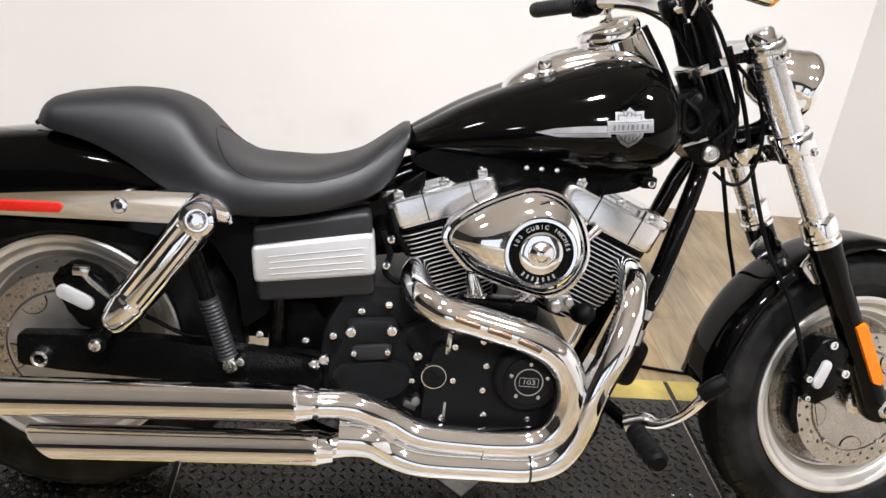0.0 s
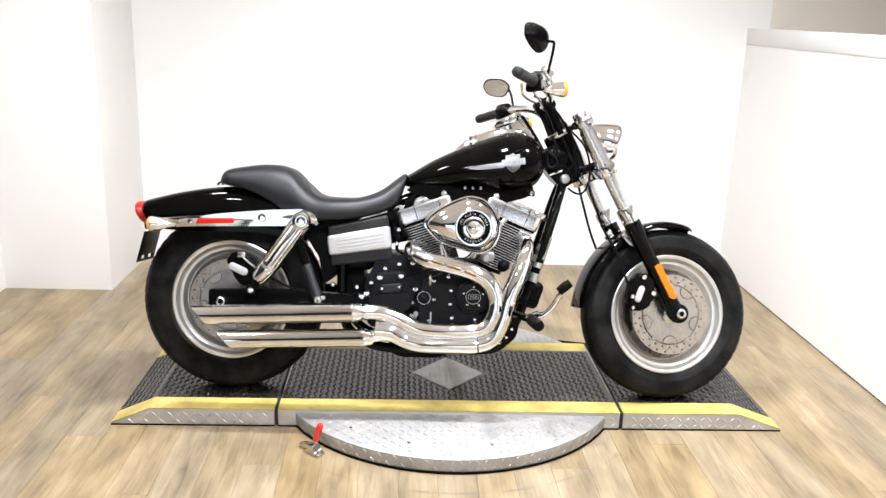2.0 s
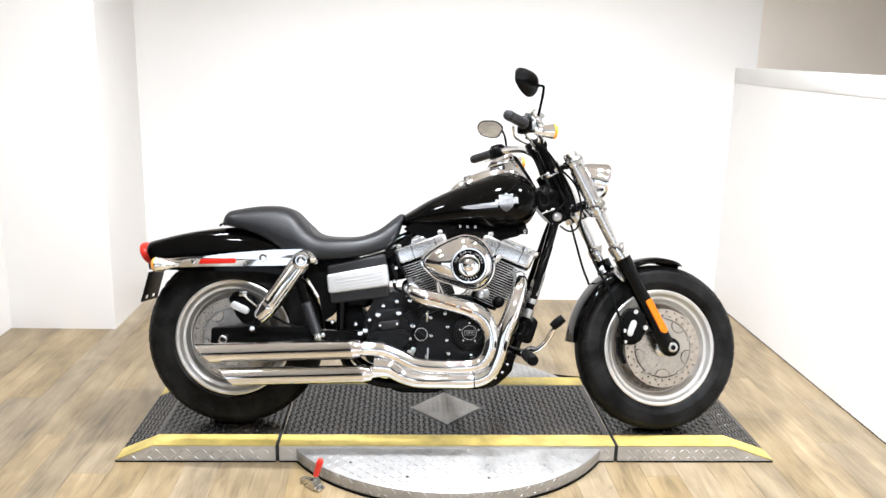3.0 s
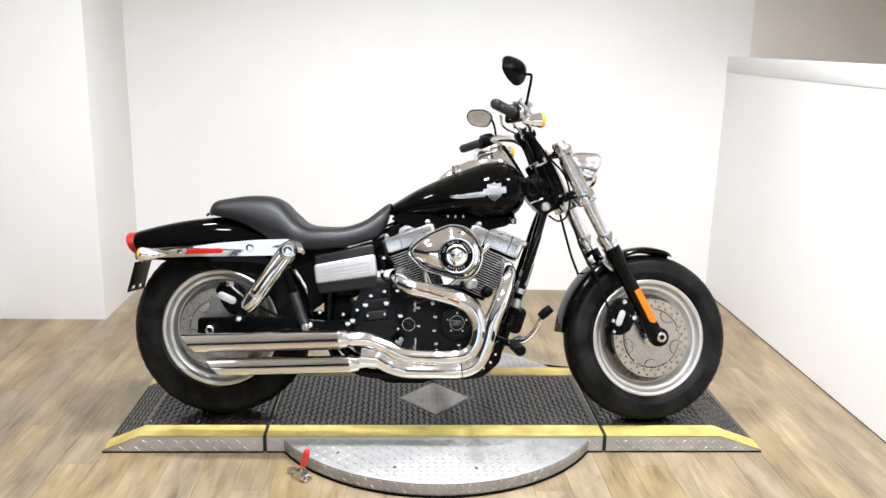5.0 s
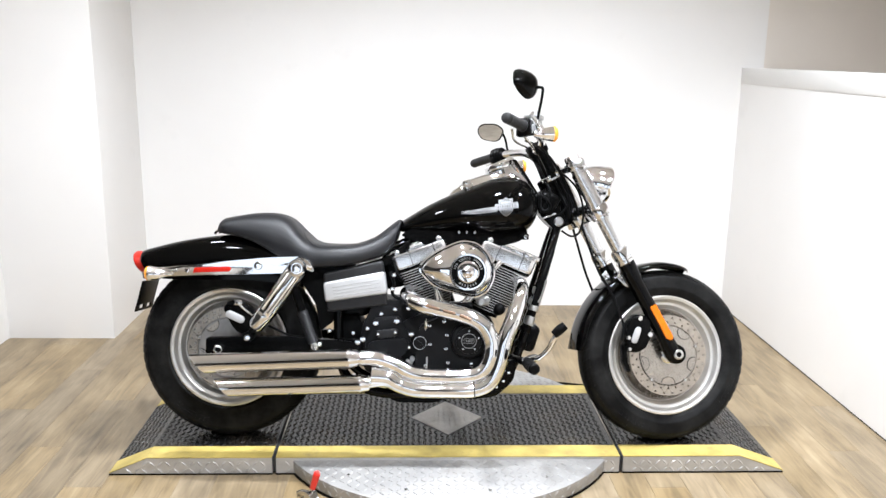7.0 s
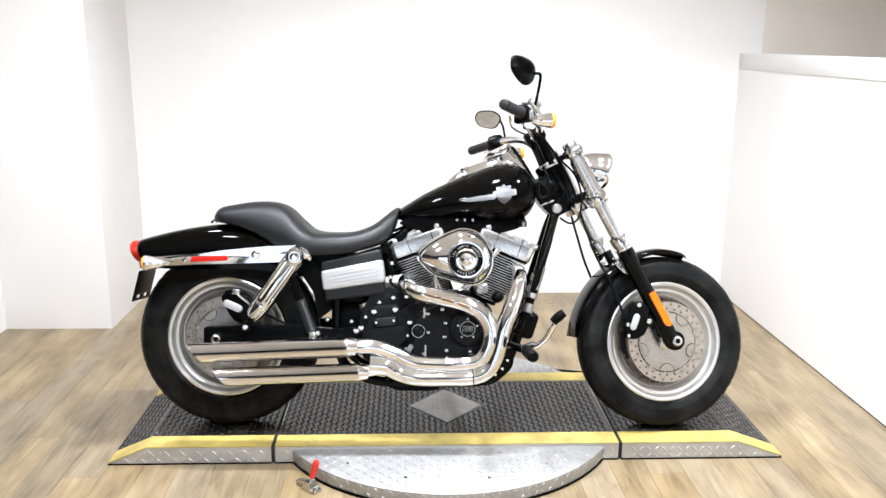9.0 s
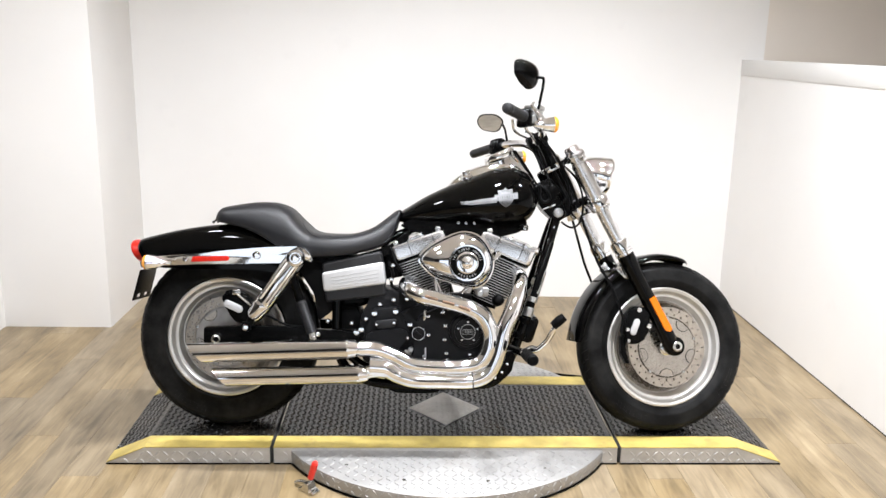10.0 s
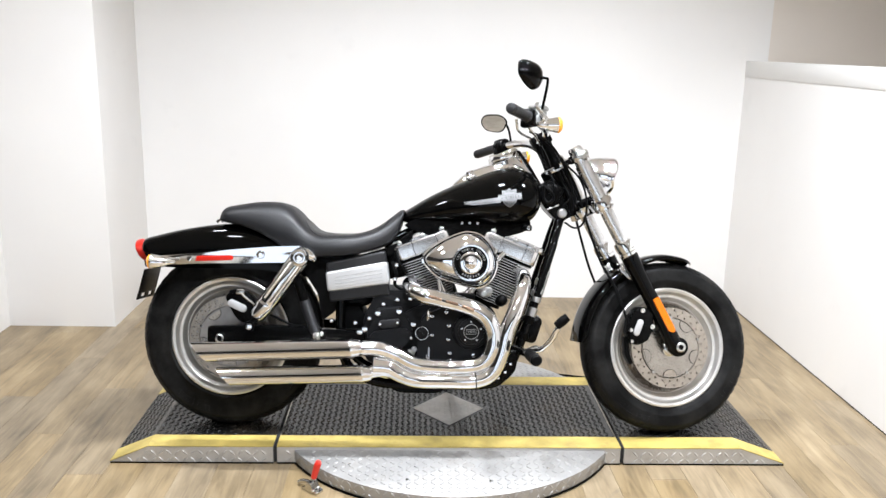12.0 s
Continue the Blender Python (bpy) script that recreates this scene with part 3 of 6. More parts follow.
# ---- the motorcycle: x ahead, y to its left, z up from the deck ----
LEAN_BIKE, TURN_BIKE, STEER, RAKE = 11.5, -2.0, 10.0, 28.7
bike_pose = Matrix.Translation((0, -0.130, DECK_Z - 0.001)) @ Matrix.Rotation(radians(TURN_BIKE), 4, "Z") @ Matrix.Rotation(radians(-LEAN_BIKE), 4, "X")
bike = tagged(empty("motorcycle", bike_pose), "black and chrome cruiser motorcycle on its side stand", "motorcycle")
steer_axis = Vector((-math.sin(radians(RAKE)), 0, math.cos(radians(RAKE))))
pivot = Vector((1.19, 0, 0.9))
ST = Matrix.Translation(pivot) @ Matrix.Rotation(radians(STEER), 4, steer_axis) @ Matrix.Translation(-pivot)


def bolt_circle(parent, c, r, count, size, axis=(0, -1, 0), start=0.0, name="bolt", material=None, h=0.006):
    for i in range(count):
        th = start + 2 * math.pi * i / count
        bolt(parent, (c[0] + r * math.cos(th), c[1], c[2] + r * math.sin(th)), size, h, axis, name, material)


def perforated_ring(bm, c, r0, r1, y0, y1, cells, hole, rows=2):
    """A brake rotor: a flat ring with real drilled holes."""
    cx, cz = c
    for row in range(rows):
        ra, rb = r0 + (r1 - r0) * row / rows, r0 + (r1 - r0) * (row + 1) / rows
        for i in range(cells):
            a0 = 2 * math.pi * (i + 0.5 * (row % 2)) / cells
            a1 = a0 + 2 * math.pi / cells
            am, rm = (a0 + a1) / 2, (ra + rb) / 2
            edge = [(ra, a0), (ra, am), (ra, a1), (rm, a1), (rb, a1), (rb, am), (rb, a0), (rm, a0)]
            outer, inner = [], []
            for r, a in edge:
                px, pz = cx + r * math.cos(a), cz + r * math.sin(a)
                outer.append((px, pz))
                d = Vector((px - cx - rm * math.cos(am), pz - cz - rm * math.sin(am))).normalized() * hole
                inner.append((cx + rm * math.cos(am) + d.x, cz + rm * math.sin(am) + d.y))
            vs = {}
            for key, pts in (("o", outer), ("i", inner)):
                for y in (y0, y1):
                    vs[key, y] = [bm.verts.new((x, y, z)) for x, z in pts]
            for k in range(8):
                j = (k + 1) % 8
                bm.faces.new((vs["o", y0][k], vs["o", y0][j], vs["i", y0][j], vs["i", y0][k]))
                bm.faces.new((vs["o", y1][k], vs["o", y1][j], vs["i", y1][j], vs["i", y1][k]))
                bm.faces.new((vs["i", y0][k], vs["i", y0][j], vs["i", y1][j], vs["i", y1][k]))
            for k in ((0, 1) if row == 0 else ()):
                bm.faces.new((vs["o", y0][k], vs["o", y0][k + 1], vs["o", y1][k + 1], vs["o", y1][k]))
            for k in ((4, 5) if row == rows - 1 else ()):
                bm.faces.new((vs["o", y0][k], vs["o", y0][k + 1], vs["o", y1][k + 1], vs["o", y1][k]))
    bmesh.ops.remove_doubles(bm, verts=bm.verts[:], dist=0.00005)


def wheel(name, c, tyre_r, half, rim_r, rim_half, label, m=None, rotor_sides=(-1,), rotor_y=0.085, grooves=54, face=DISC):
    """A cast disc wheel with its tyre, rotor and hub, turning about y."""
    hub = part(name, _hub(c, rim_half), POLISHED, bike, label, m)
    k = tyre_r - rim_r
    side = [(rim_r - 0.004, rim_half - 0.004), (rim_r + 0.006, rim_half + 0.004), (rim_r + 0.012, rim_half + 0.010), (rim_r + 0.014, rim_half + 0.011), (rim_r + k * 0.30, half * 0.97),
            (rim_r + k * 0.36, half * 0.992), (rim_r + k * 0.38, half * 0.985), (rim_r + k * 0.52, half), (rim_r + k * 0.68, half * 0.965), (rim_r + k * 0.71, half * 0.965), (rim_r + k * 0.80, half * 0.87), (rim_r + k * 0.91, half * 0.66), (rim_r + k * 0.975, half * 0.36), (tyre_r, 0.0)]
    prof = [(r, -y) for r, y in side] + [(r, y) for r, y in reversed(side[:-1])]
    bm = bmesh.new()
    lathe(bm, prof, c, (0, 1, 0), 96)
    part("tyre", bm, TYRE, hub, "black road tyre with worn tread")
    # tread blocks: slanting raised bars over the shoulders
    bm = bmesh.new()
    for i in range(grooves):
        for s in (-1, 1):
            th = 2 * math.pi * (i + (0.5 if s > 0 else 0)) / grooves
            lo, hi = [], []
            for f, dth in ((0.86, 0.0), (0.62, 0.025), (0.34, 0.06)):
                r = float(np.interp(f, [q[1] / half for q in reversed(side[-5:])], [q[0] for q in reversed(side[-5:])]))
                for w, row in ((-0.6, lo), (0.6, hi)):
                    a = th + dth + w * 1.15 * math.pi / grooves * (0.75 if f > 0.8 else 0.9)
                    for lift in (-0.001, 0.0018):
                        row.append(Vector((c[0] + (r + lift) * math.cos(a), s * (f * half + (lift * 0.6 if f > 0.5 else 0)), c[2] + (r + lift) * math.sin(a))))
            a, b = [bm.verts.new(p) for p in lo], [bm.verts.new(p) for p in hi]
            for j in (0, 2):
                bm.faces.new((a[j + 1], a[j + 3], b[j + 3], b[j + 1]))
                bm.faces.new((a[j], a[j + 1], a[j + 3], a[j + 2]))
                bm.faces.new((b[j], b[j + 1], b[j + 3], b[j + 2]))
            bm.faces.new((a[0], a[1], b[1], b[0]))
            bm.faces.new((a[4], a[5], b[5], b[4]))
    tagged(part("tread_pattern", bm, TYRE, hub, smooth=0), kind="stuff")
    # raised marks on the side wall that cannot be read
    bm = bmesh.new()
    for i in range(26):
        if i % 13 > 8:
            continue
        a = -2.3 + 0.055 * i + (0.9 if i > 12 else 0)
        r = rim_r + k * 0.56
        u, t = V(math.cos(a), 0, math.sin(a)), V(-math.sin(a), 0, math.cos(a))
        block(bm, V(c[0], -half * 0.995, c[2]) + u * r, (0.010, 0.0022, 0.018), 0, Matrix((t, V(0, 1, 0), u)).transposed().to_4x4())
    tagged(part("raised_lettering", bm, TYRE, hub, smooth=0), kind="stuff")
    # rim: wide polished lip, step and well
    rr, h = rim_r, rim_half
    lip = [(rr - 0.004, h - 0.006), (rr + 0.004, h + 0.001), (rr + 0.004, h + 0.006), (rr - 0.001, h + 0.008), (rr - 0.010, h + 0.005), (rr - 0.018, h - 0.010), (rr - 0.022, h - 0.013), (rr - 0.030, h - 0.013), (rr - 0.036, h - 0.022),
           (rr - 0.042, h - 0.034), (rr - 0.048, h - 0.036)]
    for s in (-1, 1):
        bm = bmesh.new()
        lathe(bm, [(r, s * y) for r, y in lip], c, (0, 1, 0), 96)
        part("rim", bm, ALLOY, hub, "satin silver alloy rim")
    bm = bmesh.new()
    lathe(bm, [(rr - 0.046, -h + 0.034), (rr - 0.055, -0.022), (rr - 0.075, -0.016), (0.07, -0.022), (0.05, -0.03), (0.03, -0.03), (0.03, 0.03), (0.05, 0.03), (0.07, 0.022), (rr - 0.075, 0.016), (rr - 0.055, 0.022), (rr - 0.046, h - 0.034)], c, (0, 1, 0), 72)
    part("disc", bm, face, hub, "cast aluminium solid wheel disc")
    bolt_circle(hub, (c[0], -0.019, c[2]), rr - 0.057, 24, 0.0042, name="rivet", material=SATIN, h=0.002)
    for s in rotor_sides:
        y = s * rotor_y
        bm = bmesh.new()
        perforated_ring(bm, (c[0], c[2]), 0.112, 0.147, y - 0.0025, y + 0.0025, 26, 0.0042)
        part("brake_rotor", bm, ROTOR, hub, "drilled steel brake rotor")
        # round carrier with bolted ears and five half-moon windows
        bm = bmesh.new()
        prism(bm, [(c[0] + 0.107 * math.cos(2 * math.pi * i / 72), c[2] + 0.107 * math.sin(2 * math.pi * i / 72)) for i in range(72)], y - 0.004, y + 0.003, 0.0015, 1)
        part("carrier", bm, face, hub, "silver rotor carrier")
        for i in range(5):
            a = 2 * math.pi * i / 5 + 0.3
            bolt(hub, (c[0] + 0.110 * math.cos(a), y + s * 0.004, c[2] + 0.110 * math.sin(a)), 0.006, 0.004, (0, s, 0), "rotor_bolt", STEEL)
            a += math.pi / 5
            u, t = Vector((math.cos(a), math.sin(a))), Vector((-math.sin(a), math.cos(a)))
            moon = lambda r: [tuple(Vector((c[0], c[2])) + u * (0.101 - r * math.sin(q)) + t * r * 1.15 * math.cos(q)) for q in np.linspace(0, math.pi, 12)]
            for r, lift, mt, nm in ((0.0232, 0.0052, SATIN, "window_edge"), (0.0215, 0.0062, ROTOR if i % 2 else DISC, "window")):
                bm = bmesh.new()
                prism(bm, moon(r), y + s * 0.0030, y + s * lift, 0)
                part(nm, bm, mt, hub)
    return hub


def _hub(c, rim_half):
    bm = bmesh.new()
    lathe(bm, [(0.0, -0.078), (0.022, -0.078), (0.032, -0.07), (0.036, -0.05), (0.05, -0.034), (0.05, 0.034), (0.036, 0.05), (0.032, 0.07), (0.022, 0.078), (0, 0.078)], c, (0, 1, 0), 40)
    return bm


RW, FW = (0.004, 0, 0.3345), (1.600, 0, 0.318)
wheel("rear_wheel", RW, 0.330, 0.073, 0.211, 0.066, "wide rear wheel with solid alloy disc", None, (-1,), 0.080, face=REAR_DISC)
wheel("front_wheel", FW, 0.3145, 0.064, 0.2155, 0.042, "front wheel with solid alloy disc and drilled rotors", ST, (-1, 1), 0.068)


def pill(bm, a, b, r, y0, y1, bevel=0.003):
    """A flat bar with round ends, between two points in x and z."""
    a, b = Vector(a), Vector(b)
    d = (b - a).normalized()
    t0 = math.atan2(d.y, d.x)
    pts = [b + Vector((math.cos(t0 + t), math.sin(t0 + t))) * r for t in np.linspace(-math.pi / 2, math.pi / 2, 9)] + [a + Vector((math.cos(t0 + t), math.sin(t0 + t))) * r for t in np.linspace(math.pi / 2, 1.5 * math.pi, 9)]
    prism(bm, [tuple(p) for p in pts], y0, y1, bevel)


# ---- fuel tank ----
def loft_rings(stations, n=36, k=5, section=None):
    rows = spline(stations, k)
    return [section(row, n) for row in rows]


def tank_section(row, n):
    x, zb, zt, w = row
    out = []
    h = max((zt - zb) / 2, 0.001)
    for j in range(n):
        a = 2 * math.pi * j / n
        ca, sa = math.cos(a), math.sin(a)
        y = w * math.copysign(abs(ca) ** 0.72, ca)
        z = math.copysign(abs(sa) ** (0.8 if sa < 0 else 0.92), sa)
        dip = 0.012 * max(0, 1 - abs(y) / (0.5 * w + 1e-6)) * max(0, sa)
        lean = 0.16 * (z + 0.25) * w * (1 if z > -0.25 else 0.4)
        y -= math.copysign(min(abs(y), max(0, lean)) * abs(ca) ** 0.5, y)
        out.append((x, y, zb + h + z * h - dip))
    return out


bm = bmesh.new()
rings(bm, loft_rings([(0.612, 0.768, 0.784, 0.045), (0.622, 0.762, 0.800, 0.075), (0.66, 0.759, 0.826, 0.105), (0.72, 0.759, 0.864, 0.130), (0.80, 0.760, 0.904, 0.157), (0.89, 0.757, 0.941, 0.181),
                      (0.97, 0.754, 0.970, 0.195), (1.03, 0.757, 0.974, 0.196), (1.07, 0.766, 0.962, 0.186), (1.097, 0.786, 0.940, 0.165), (1.113, 0.815, 0.908, 0.128), (1.119, 0.842, 0.876, 0.06)], 44, 6, tank_section))
tank = part("fuel_tank", bm, PAINT, bike, "gloss black teardrop fuel tank", smooth=60)


def tank_y(x, z):
    """The right flank of the tank at x and z, by casting a ray at its mesh."""
    ok, loc, nrm, _ = tank.ray_cast(Vector((x, -0.6, z)), Vector((0, 1, 0)))
    return (loc.y, nrm) if ok else (-0.18, Vector((0, -1, 0)))


def on_tank(poly, lift, thick):
    """A thin badge that follows the flank, from an outline in x and z."""
    bm = bmesh.new()
    face = bm.faces.new([bm.verts.new((x, 0, z)) for x, z in poly])
    bmesh.ops.triangulate(bm, faces=[face])
    bmesh.ops.subdivide_edges(bm, edges=bm.edges[:], cuts=3, use_grid_fill=True)
    rim = [e for e in bm.edges if len(e.link_faces) == 1]
    made = bmesh.ops.extrude_edge_only(bm, edges=rim)["geom"]
    skirt = {g for g in made if isinstance(g, bmesh.types.BMVert)}
    for v in bm.verts:
        v.co.y = tank_y(v.co.x, v.co.z)[0] + (0.001 if v in skirt else -lift - thick)
    return bm


# blade-shaped badge and a plain shield with a bar across it
blade = [(0.838, 0.831), (0.87, 0.841), (0.91, 0.849), (0.965, 0.857), (0.966, 0.838), (0.92, 0.832), (0.875, 0.828)]
badge = part("badge", on_tank(blade, 0.0012, 0.002), BADGE, tank, "silver blade-shaped tank badge", smooth=0)
shield = [(1.001, 0.893), (1.010, 0.887), (1.026, 0.890), (1.024, 0.876), (1.030, 0.862), (1.026, 0.846), (1.016, 0.834), (1.004, 0.825), (0.992, 0.831), (0.982, 0.841), (0.976, 0.855), (0.980, 0.870), (0.976, 0.884), (0.992, 0.884)]
emblem = part("emblem", on_tank([(x - 0.006, z - 0.003) for x, z in shield], 0.0014, 0.002), BADGE, tank, "silver shield emblem without lettering", smooth=0)
for f, lift, mt in ((0.84, 0.0036, BADGE_LINE), (0.74, 0.0042, BADGE)):
    part("shield_panel", on_tank([(0.996 + (x - 1.002) * f, 0.856 + (z - 0.859) * f) for x, z in shield], lift, 0.0004), mt, tank, smooth=0)
part("blade_crease", on_tank([(0.868, 0.833), (0.963, 0.8455), (0.963, 0.8435), (0.868, 0.832)], 0.0034, 0.0004), BADGE_LINE, tank, smooth=0)
bar_outline = [(0.963, 0.867), (1.043, 0.878), (1.045, 0.856), (0.965, 0.845)]
part("emblem_bar", on_tank([(x - 0.006, z - 0.003) for x, z in bar_outline], 0.003, 0.0025), BADGE, tank, smooth=0)
for e0, e1 in ((0.10, 0.17), (0.83, 0.90)):
    q = [(0.957 + 0.08 * f + 0.002 * e, 0.864 + 0.011 * f - 0.022 * e) for f, e in ((0.04, e0), (0.96, e0), (0.96, e1), (0.04, e1))]
    part("bar_line", on_tank(q, 0.0058, 0.0005), BADGE_LINE, tank, smooth=0)
for f, w in ((0.12, 0.05), (0.22, 0.03), (0.30, 0.05), (0.42, 0.03), (0.50, 0.06), (0.62, 0.03), (0.72, 0.05), (0.84, 0.04)):
    q = [(0.957 + 0.08 * (f + d) + 0.001, 0.864 + 0.011 * f - 0.022 * e) for d, e in ((0, 0.30), (w, 0.30), (w, 0.70), (0, 0.70))]
    part("bar_mark", on_tank(q, 0.0058, 0.0005), BADGE_LINE, tank, smooth=0)
for zz, hh, xs in ((0.8795, 0.0045, (0.984, 0.990, 0.997, 1.004)), (0.839, 0.005, (0.984, 0.990, 0.997, 1.003, 1.009))):
    for xx in xs:
        part("bar_mark", on_tank([(xx - 0.0012, zz - hh), (xx + 0.0012, zz - hh), (xx + 0.0012, zz + hh), (xx - 0.0012, zz + hh)], 0.0048, 0.0005), BADGE_LINE, tank, smooth=0)
# dark coil cover and wiring tunnel under the tank
bm = bmesh.new()
prism(bm, rounded([(0.62, 0.75), (0.70, 0.795), (1.05, 0.80), (1.09, 0.77), (1.06, 0.735), (0.98, 0.715), (0.90, 0.70), (0.80, 0.70), (0.72, 0.715)], 0.02, 3), -0.10, 0.10, 0.01)
part("coil_cover", bm, SATIN, bike, "black coil cover under the tank")
for x in (0.835, 0.862, 0.89):
    bolt(tank, (x, -0.142, 0.765), 0.005, 0.005)
bm = bmesh.new()
block(bm, (1.07, -0.10, 0.752), (0.03, 0.04, 0.022), 0.004)
part("mount", bm, SATIN, tank)
bolt(tank, (1.073, -0.12, 0.752), 0.008)

# ---- tank console, gauge and filler cap ----
bm = bmesh.new()
rows = spline([(0.792, 0.885, 0.026), (0.805, 0.908, 0.040), (0.86, 0.948, 0.052), (0.93, 0.975, 0.058), (1.0, 0.990, 0.060), (1.06, 0.972, 0.052), (1.11, 0.925, 0.036), (1.135, 0.89, 0.02)], 5)
rings(bm, [[(x, w * math.cos(math.pi * j / 12), z - 0.035 + 0.042 * math.sin(math.pi * j / 12) ** 0.6) for j in range(13)] for x, z, w in rows], False)
console = part("console", bm, CHROME, bike, "chrome tank console", smooth=60)
bm = bmesh.new()
gaxis = V(-0.42, 0, 0.906)
lathe(bm, [(0.052, -0.105), (0.053, -0.03), (0.054, -0.012), (0.059, -0.008), (0.061, 0.0), (0.061, 0.012), (0.058, 0.018), (0.053, 0.020), (0.051, 0.016)], (0.986, 0, 1.006), gaxis, 40)
gauge = part("speedometer", bm, CHROME, bike, "chrome tank-top speedometer housing")
bm = bmesh.new()
lathe(bm, [(0, 0.017), (0.052, 0.016)], (0.986, 0, 1.006), gaxis, 40)
part("dial", bm, DISPLAY, gauge, "dark gauge face")
bm = bmesh.new()
lathe(bm, [(0.0, 0.018), (0.013, 0.018), (0.0155, 0.014), (0.0155, 0.002), (0.020, 0.0), (0.022, -0.004), (0.022, -0.03)], (0.862, -0.05, 0.938), (-0.30, -0.25, 0.93), 28)
part("filler_cap", bm, CHROME, bike, "chrome fuel filler cap")
bm = bmesh.new()
prism(bm, [(1.012, 1.022), (1.034, 1.022), (1.112, 0.912), (1.09, 0.90), (1.03, 0.95)], -0.046, 0.046, 0.005)
part("front_panel", bm, CHROME, console, "chrome sloping console front")
for sy in (-1, 1):
    bm = bmesh.new()
    tube(bm, [(1.035, sy * 0.050, 1.03), (1.075, sy * 0.048, 0.975), (1.115, sy * 0.036, 0.915), (1.135, sy * 0.02, 0.89)], 0.006, 8)
    part("console_edge", bm, PAINT, console)


# ---- seat ----
SEAT_TOP = [(-0.035, 0.778), (-0.029, 0.796), (-0.014, 0.806), (0.02, 0.813), (0.085, 0.824), (0.140, 0.827), (0.185, 0.822), (0.225, 0.804), (0.260, 0.768), (0.295, 0.733), (0.335, 0.715), (0.40, 0.709), (0.46, 0.716), (0.53, 0.744), (0.583, 0.784), (0.610, 0.805), (0.624, 0.807)]
SEAT_LOW = [(-0.035, 0.750), (-0.01, 0.745), (0.03, 0.738), (0.067, 0.728), (0.11, 0.711), (0.15, 0.690), (0.19, 0.666), (0.235, 0.647), (0.280, 0.634), (0.33, 0.629), (0.42, 0.636), (0.50, 0.652), (0.56, 0.673), (0.60, 0.711), (0.622, 0.773)]
SEAT_W = [(-0.035, 0.092), (-0.02, 0.108), (0.0, 0.118), (0.10, 0.130), (0.20, 0.142), (0.27, 0.158), (0.36, 0.172), (0.46, 0.162), (0.54, 0.132), (0.60, 0.102), (0.626, 0.085)]
tt, ll, ww = (np.array([q for q in spline(c, 8)]) for c in (SEAT_TOP, SEAT_LOW, SEAT_W))


def seat_row(x, n=40):
    zt, zb, w = (float(np.interp(x, a[:, 0], a[:, 1])) for a in (tt, ll, ww))
    bowl = 0.022 * math.exp(-((x - 0.40) / 0.10) ** 2)
    out = []
    for j in range(n):
        a = 2 * math.pi * j / n
        ca, sa = math.cos(a), math.sin(a)
        y = w * math.copysign(abs(ca) ** 0.55, ca)
        if sa >= 0:
            z = zb + 0.012 + (zt - zb - 0.012) * abs(sa) ** 0.62 + bowl * (abs(y) / w) ** 2 * abs(sa) ** 0.4
            y *= 1 - 0.10 * abs(sa) ** 2
        else:
            z = zb + 0.012 - 0.012 * abs(sa) ** 0.7
            y *= 1 - 0.06 * abs(sa)
        out.append((x, y, z))
    return out


bm = bmesh.new()
rings(bm, [seat_row(x) for x in np.concatenate(([-0.0345, -0.0335, -0.031, -0.027], np.linspace(-0.020, 0.612, 56), [0.618, 0.622, 0.6245]))])
seat = part("seat", bm, LEATHER, bike, "black vinyl two-up seat with stepped pillion pad", smooth=70)


def seat_hit(x, y):
    ok, loc, nrm, _ = seat.ray_cast(Vector((x, y, 1.2)), Vector((0, 0, -1)))
    return loc if ok else Vector((x, y, 0.75))


# stitched seams round the rider's hollow and along the flanks
for sy in (-1, 1):
    bm = bmesh.new()
    tube(bm, [seat_hit(x, sy * y) + V(0, 0, 0.0002) for x, y in ((0.262, 0.02), (0.275, 0.07), (0.30, 0.115), (0.34, 0.145), (0.40, 0.153), (0.46, 0.145), (0.52, 0.122), (0.57, 0.097), (0.606, 0.07))], 0.0016, 6)
    part("seam", bm, LEATHER, seat)
bm = bmesh.new()
tube(bm, [(-0.062, -0.03, 0.748), (-0.048, -0.03, 0.760), (-0.024, 0.0, 0.764), (-0.048, 0.03, 0.760), (-0.062, 0.03, 0.748)], 0.005, 8)
part("seat_bracket", bm, CHROME, seat)
bm = bmesh.new()
prism(bm, rounded([(0.24, 0.655), (0.34, 0.628), (0.46, 0.636), (0.58, 0.672), (0.66, 0.74), (0.66, 0.70), (0.58, 0.64), (0.40, 0.60), (0.26, 0.62)], 0.01, 2), -0.10, 0.10, 0.004)
part("seat_pan", bm, SATIN, seat)

# ---- rear fender ----
FT = np.array(spline([(-0.324, 0.668), (-0.316, 0.681), (-0.295, 0.690), (-0.178, 0.720), (-0.053, 0.740), (0.05, 0.742), (0.15, 0.725), (0.23, 0.69), (0.285, 0.63)], 8))
FB = np.array(spline([(-0.324, 0.600), (-0.30, 0.590), (-0.2, 0.583), (-0.05, 0.583), (0.1, 0.583), (0.2, 0.570), (0.285, 0.545)], 8))


def fender_row(x, inset=0.0):
    zt, zb = float(np.interp(x, FT[:, 0], FT[:, 1])) - inset, float(np.interp(x, FB[:, 0], FB[:, 1]))
    w = 0.112 - inset - 0.02 * max(0, (-0.30 - x) / 0.07)
    out = []
    for j in range(25):
        a = math.pi * j / 24
        ca, sa = math.cos(a), math.sin(a)
        out.append((x, w * math.copysign(abs(ca) ** 0.45, ca), zb + (zt - zb) * sa ** 0.55))
    return out


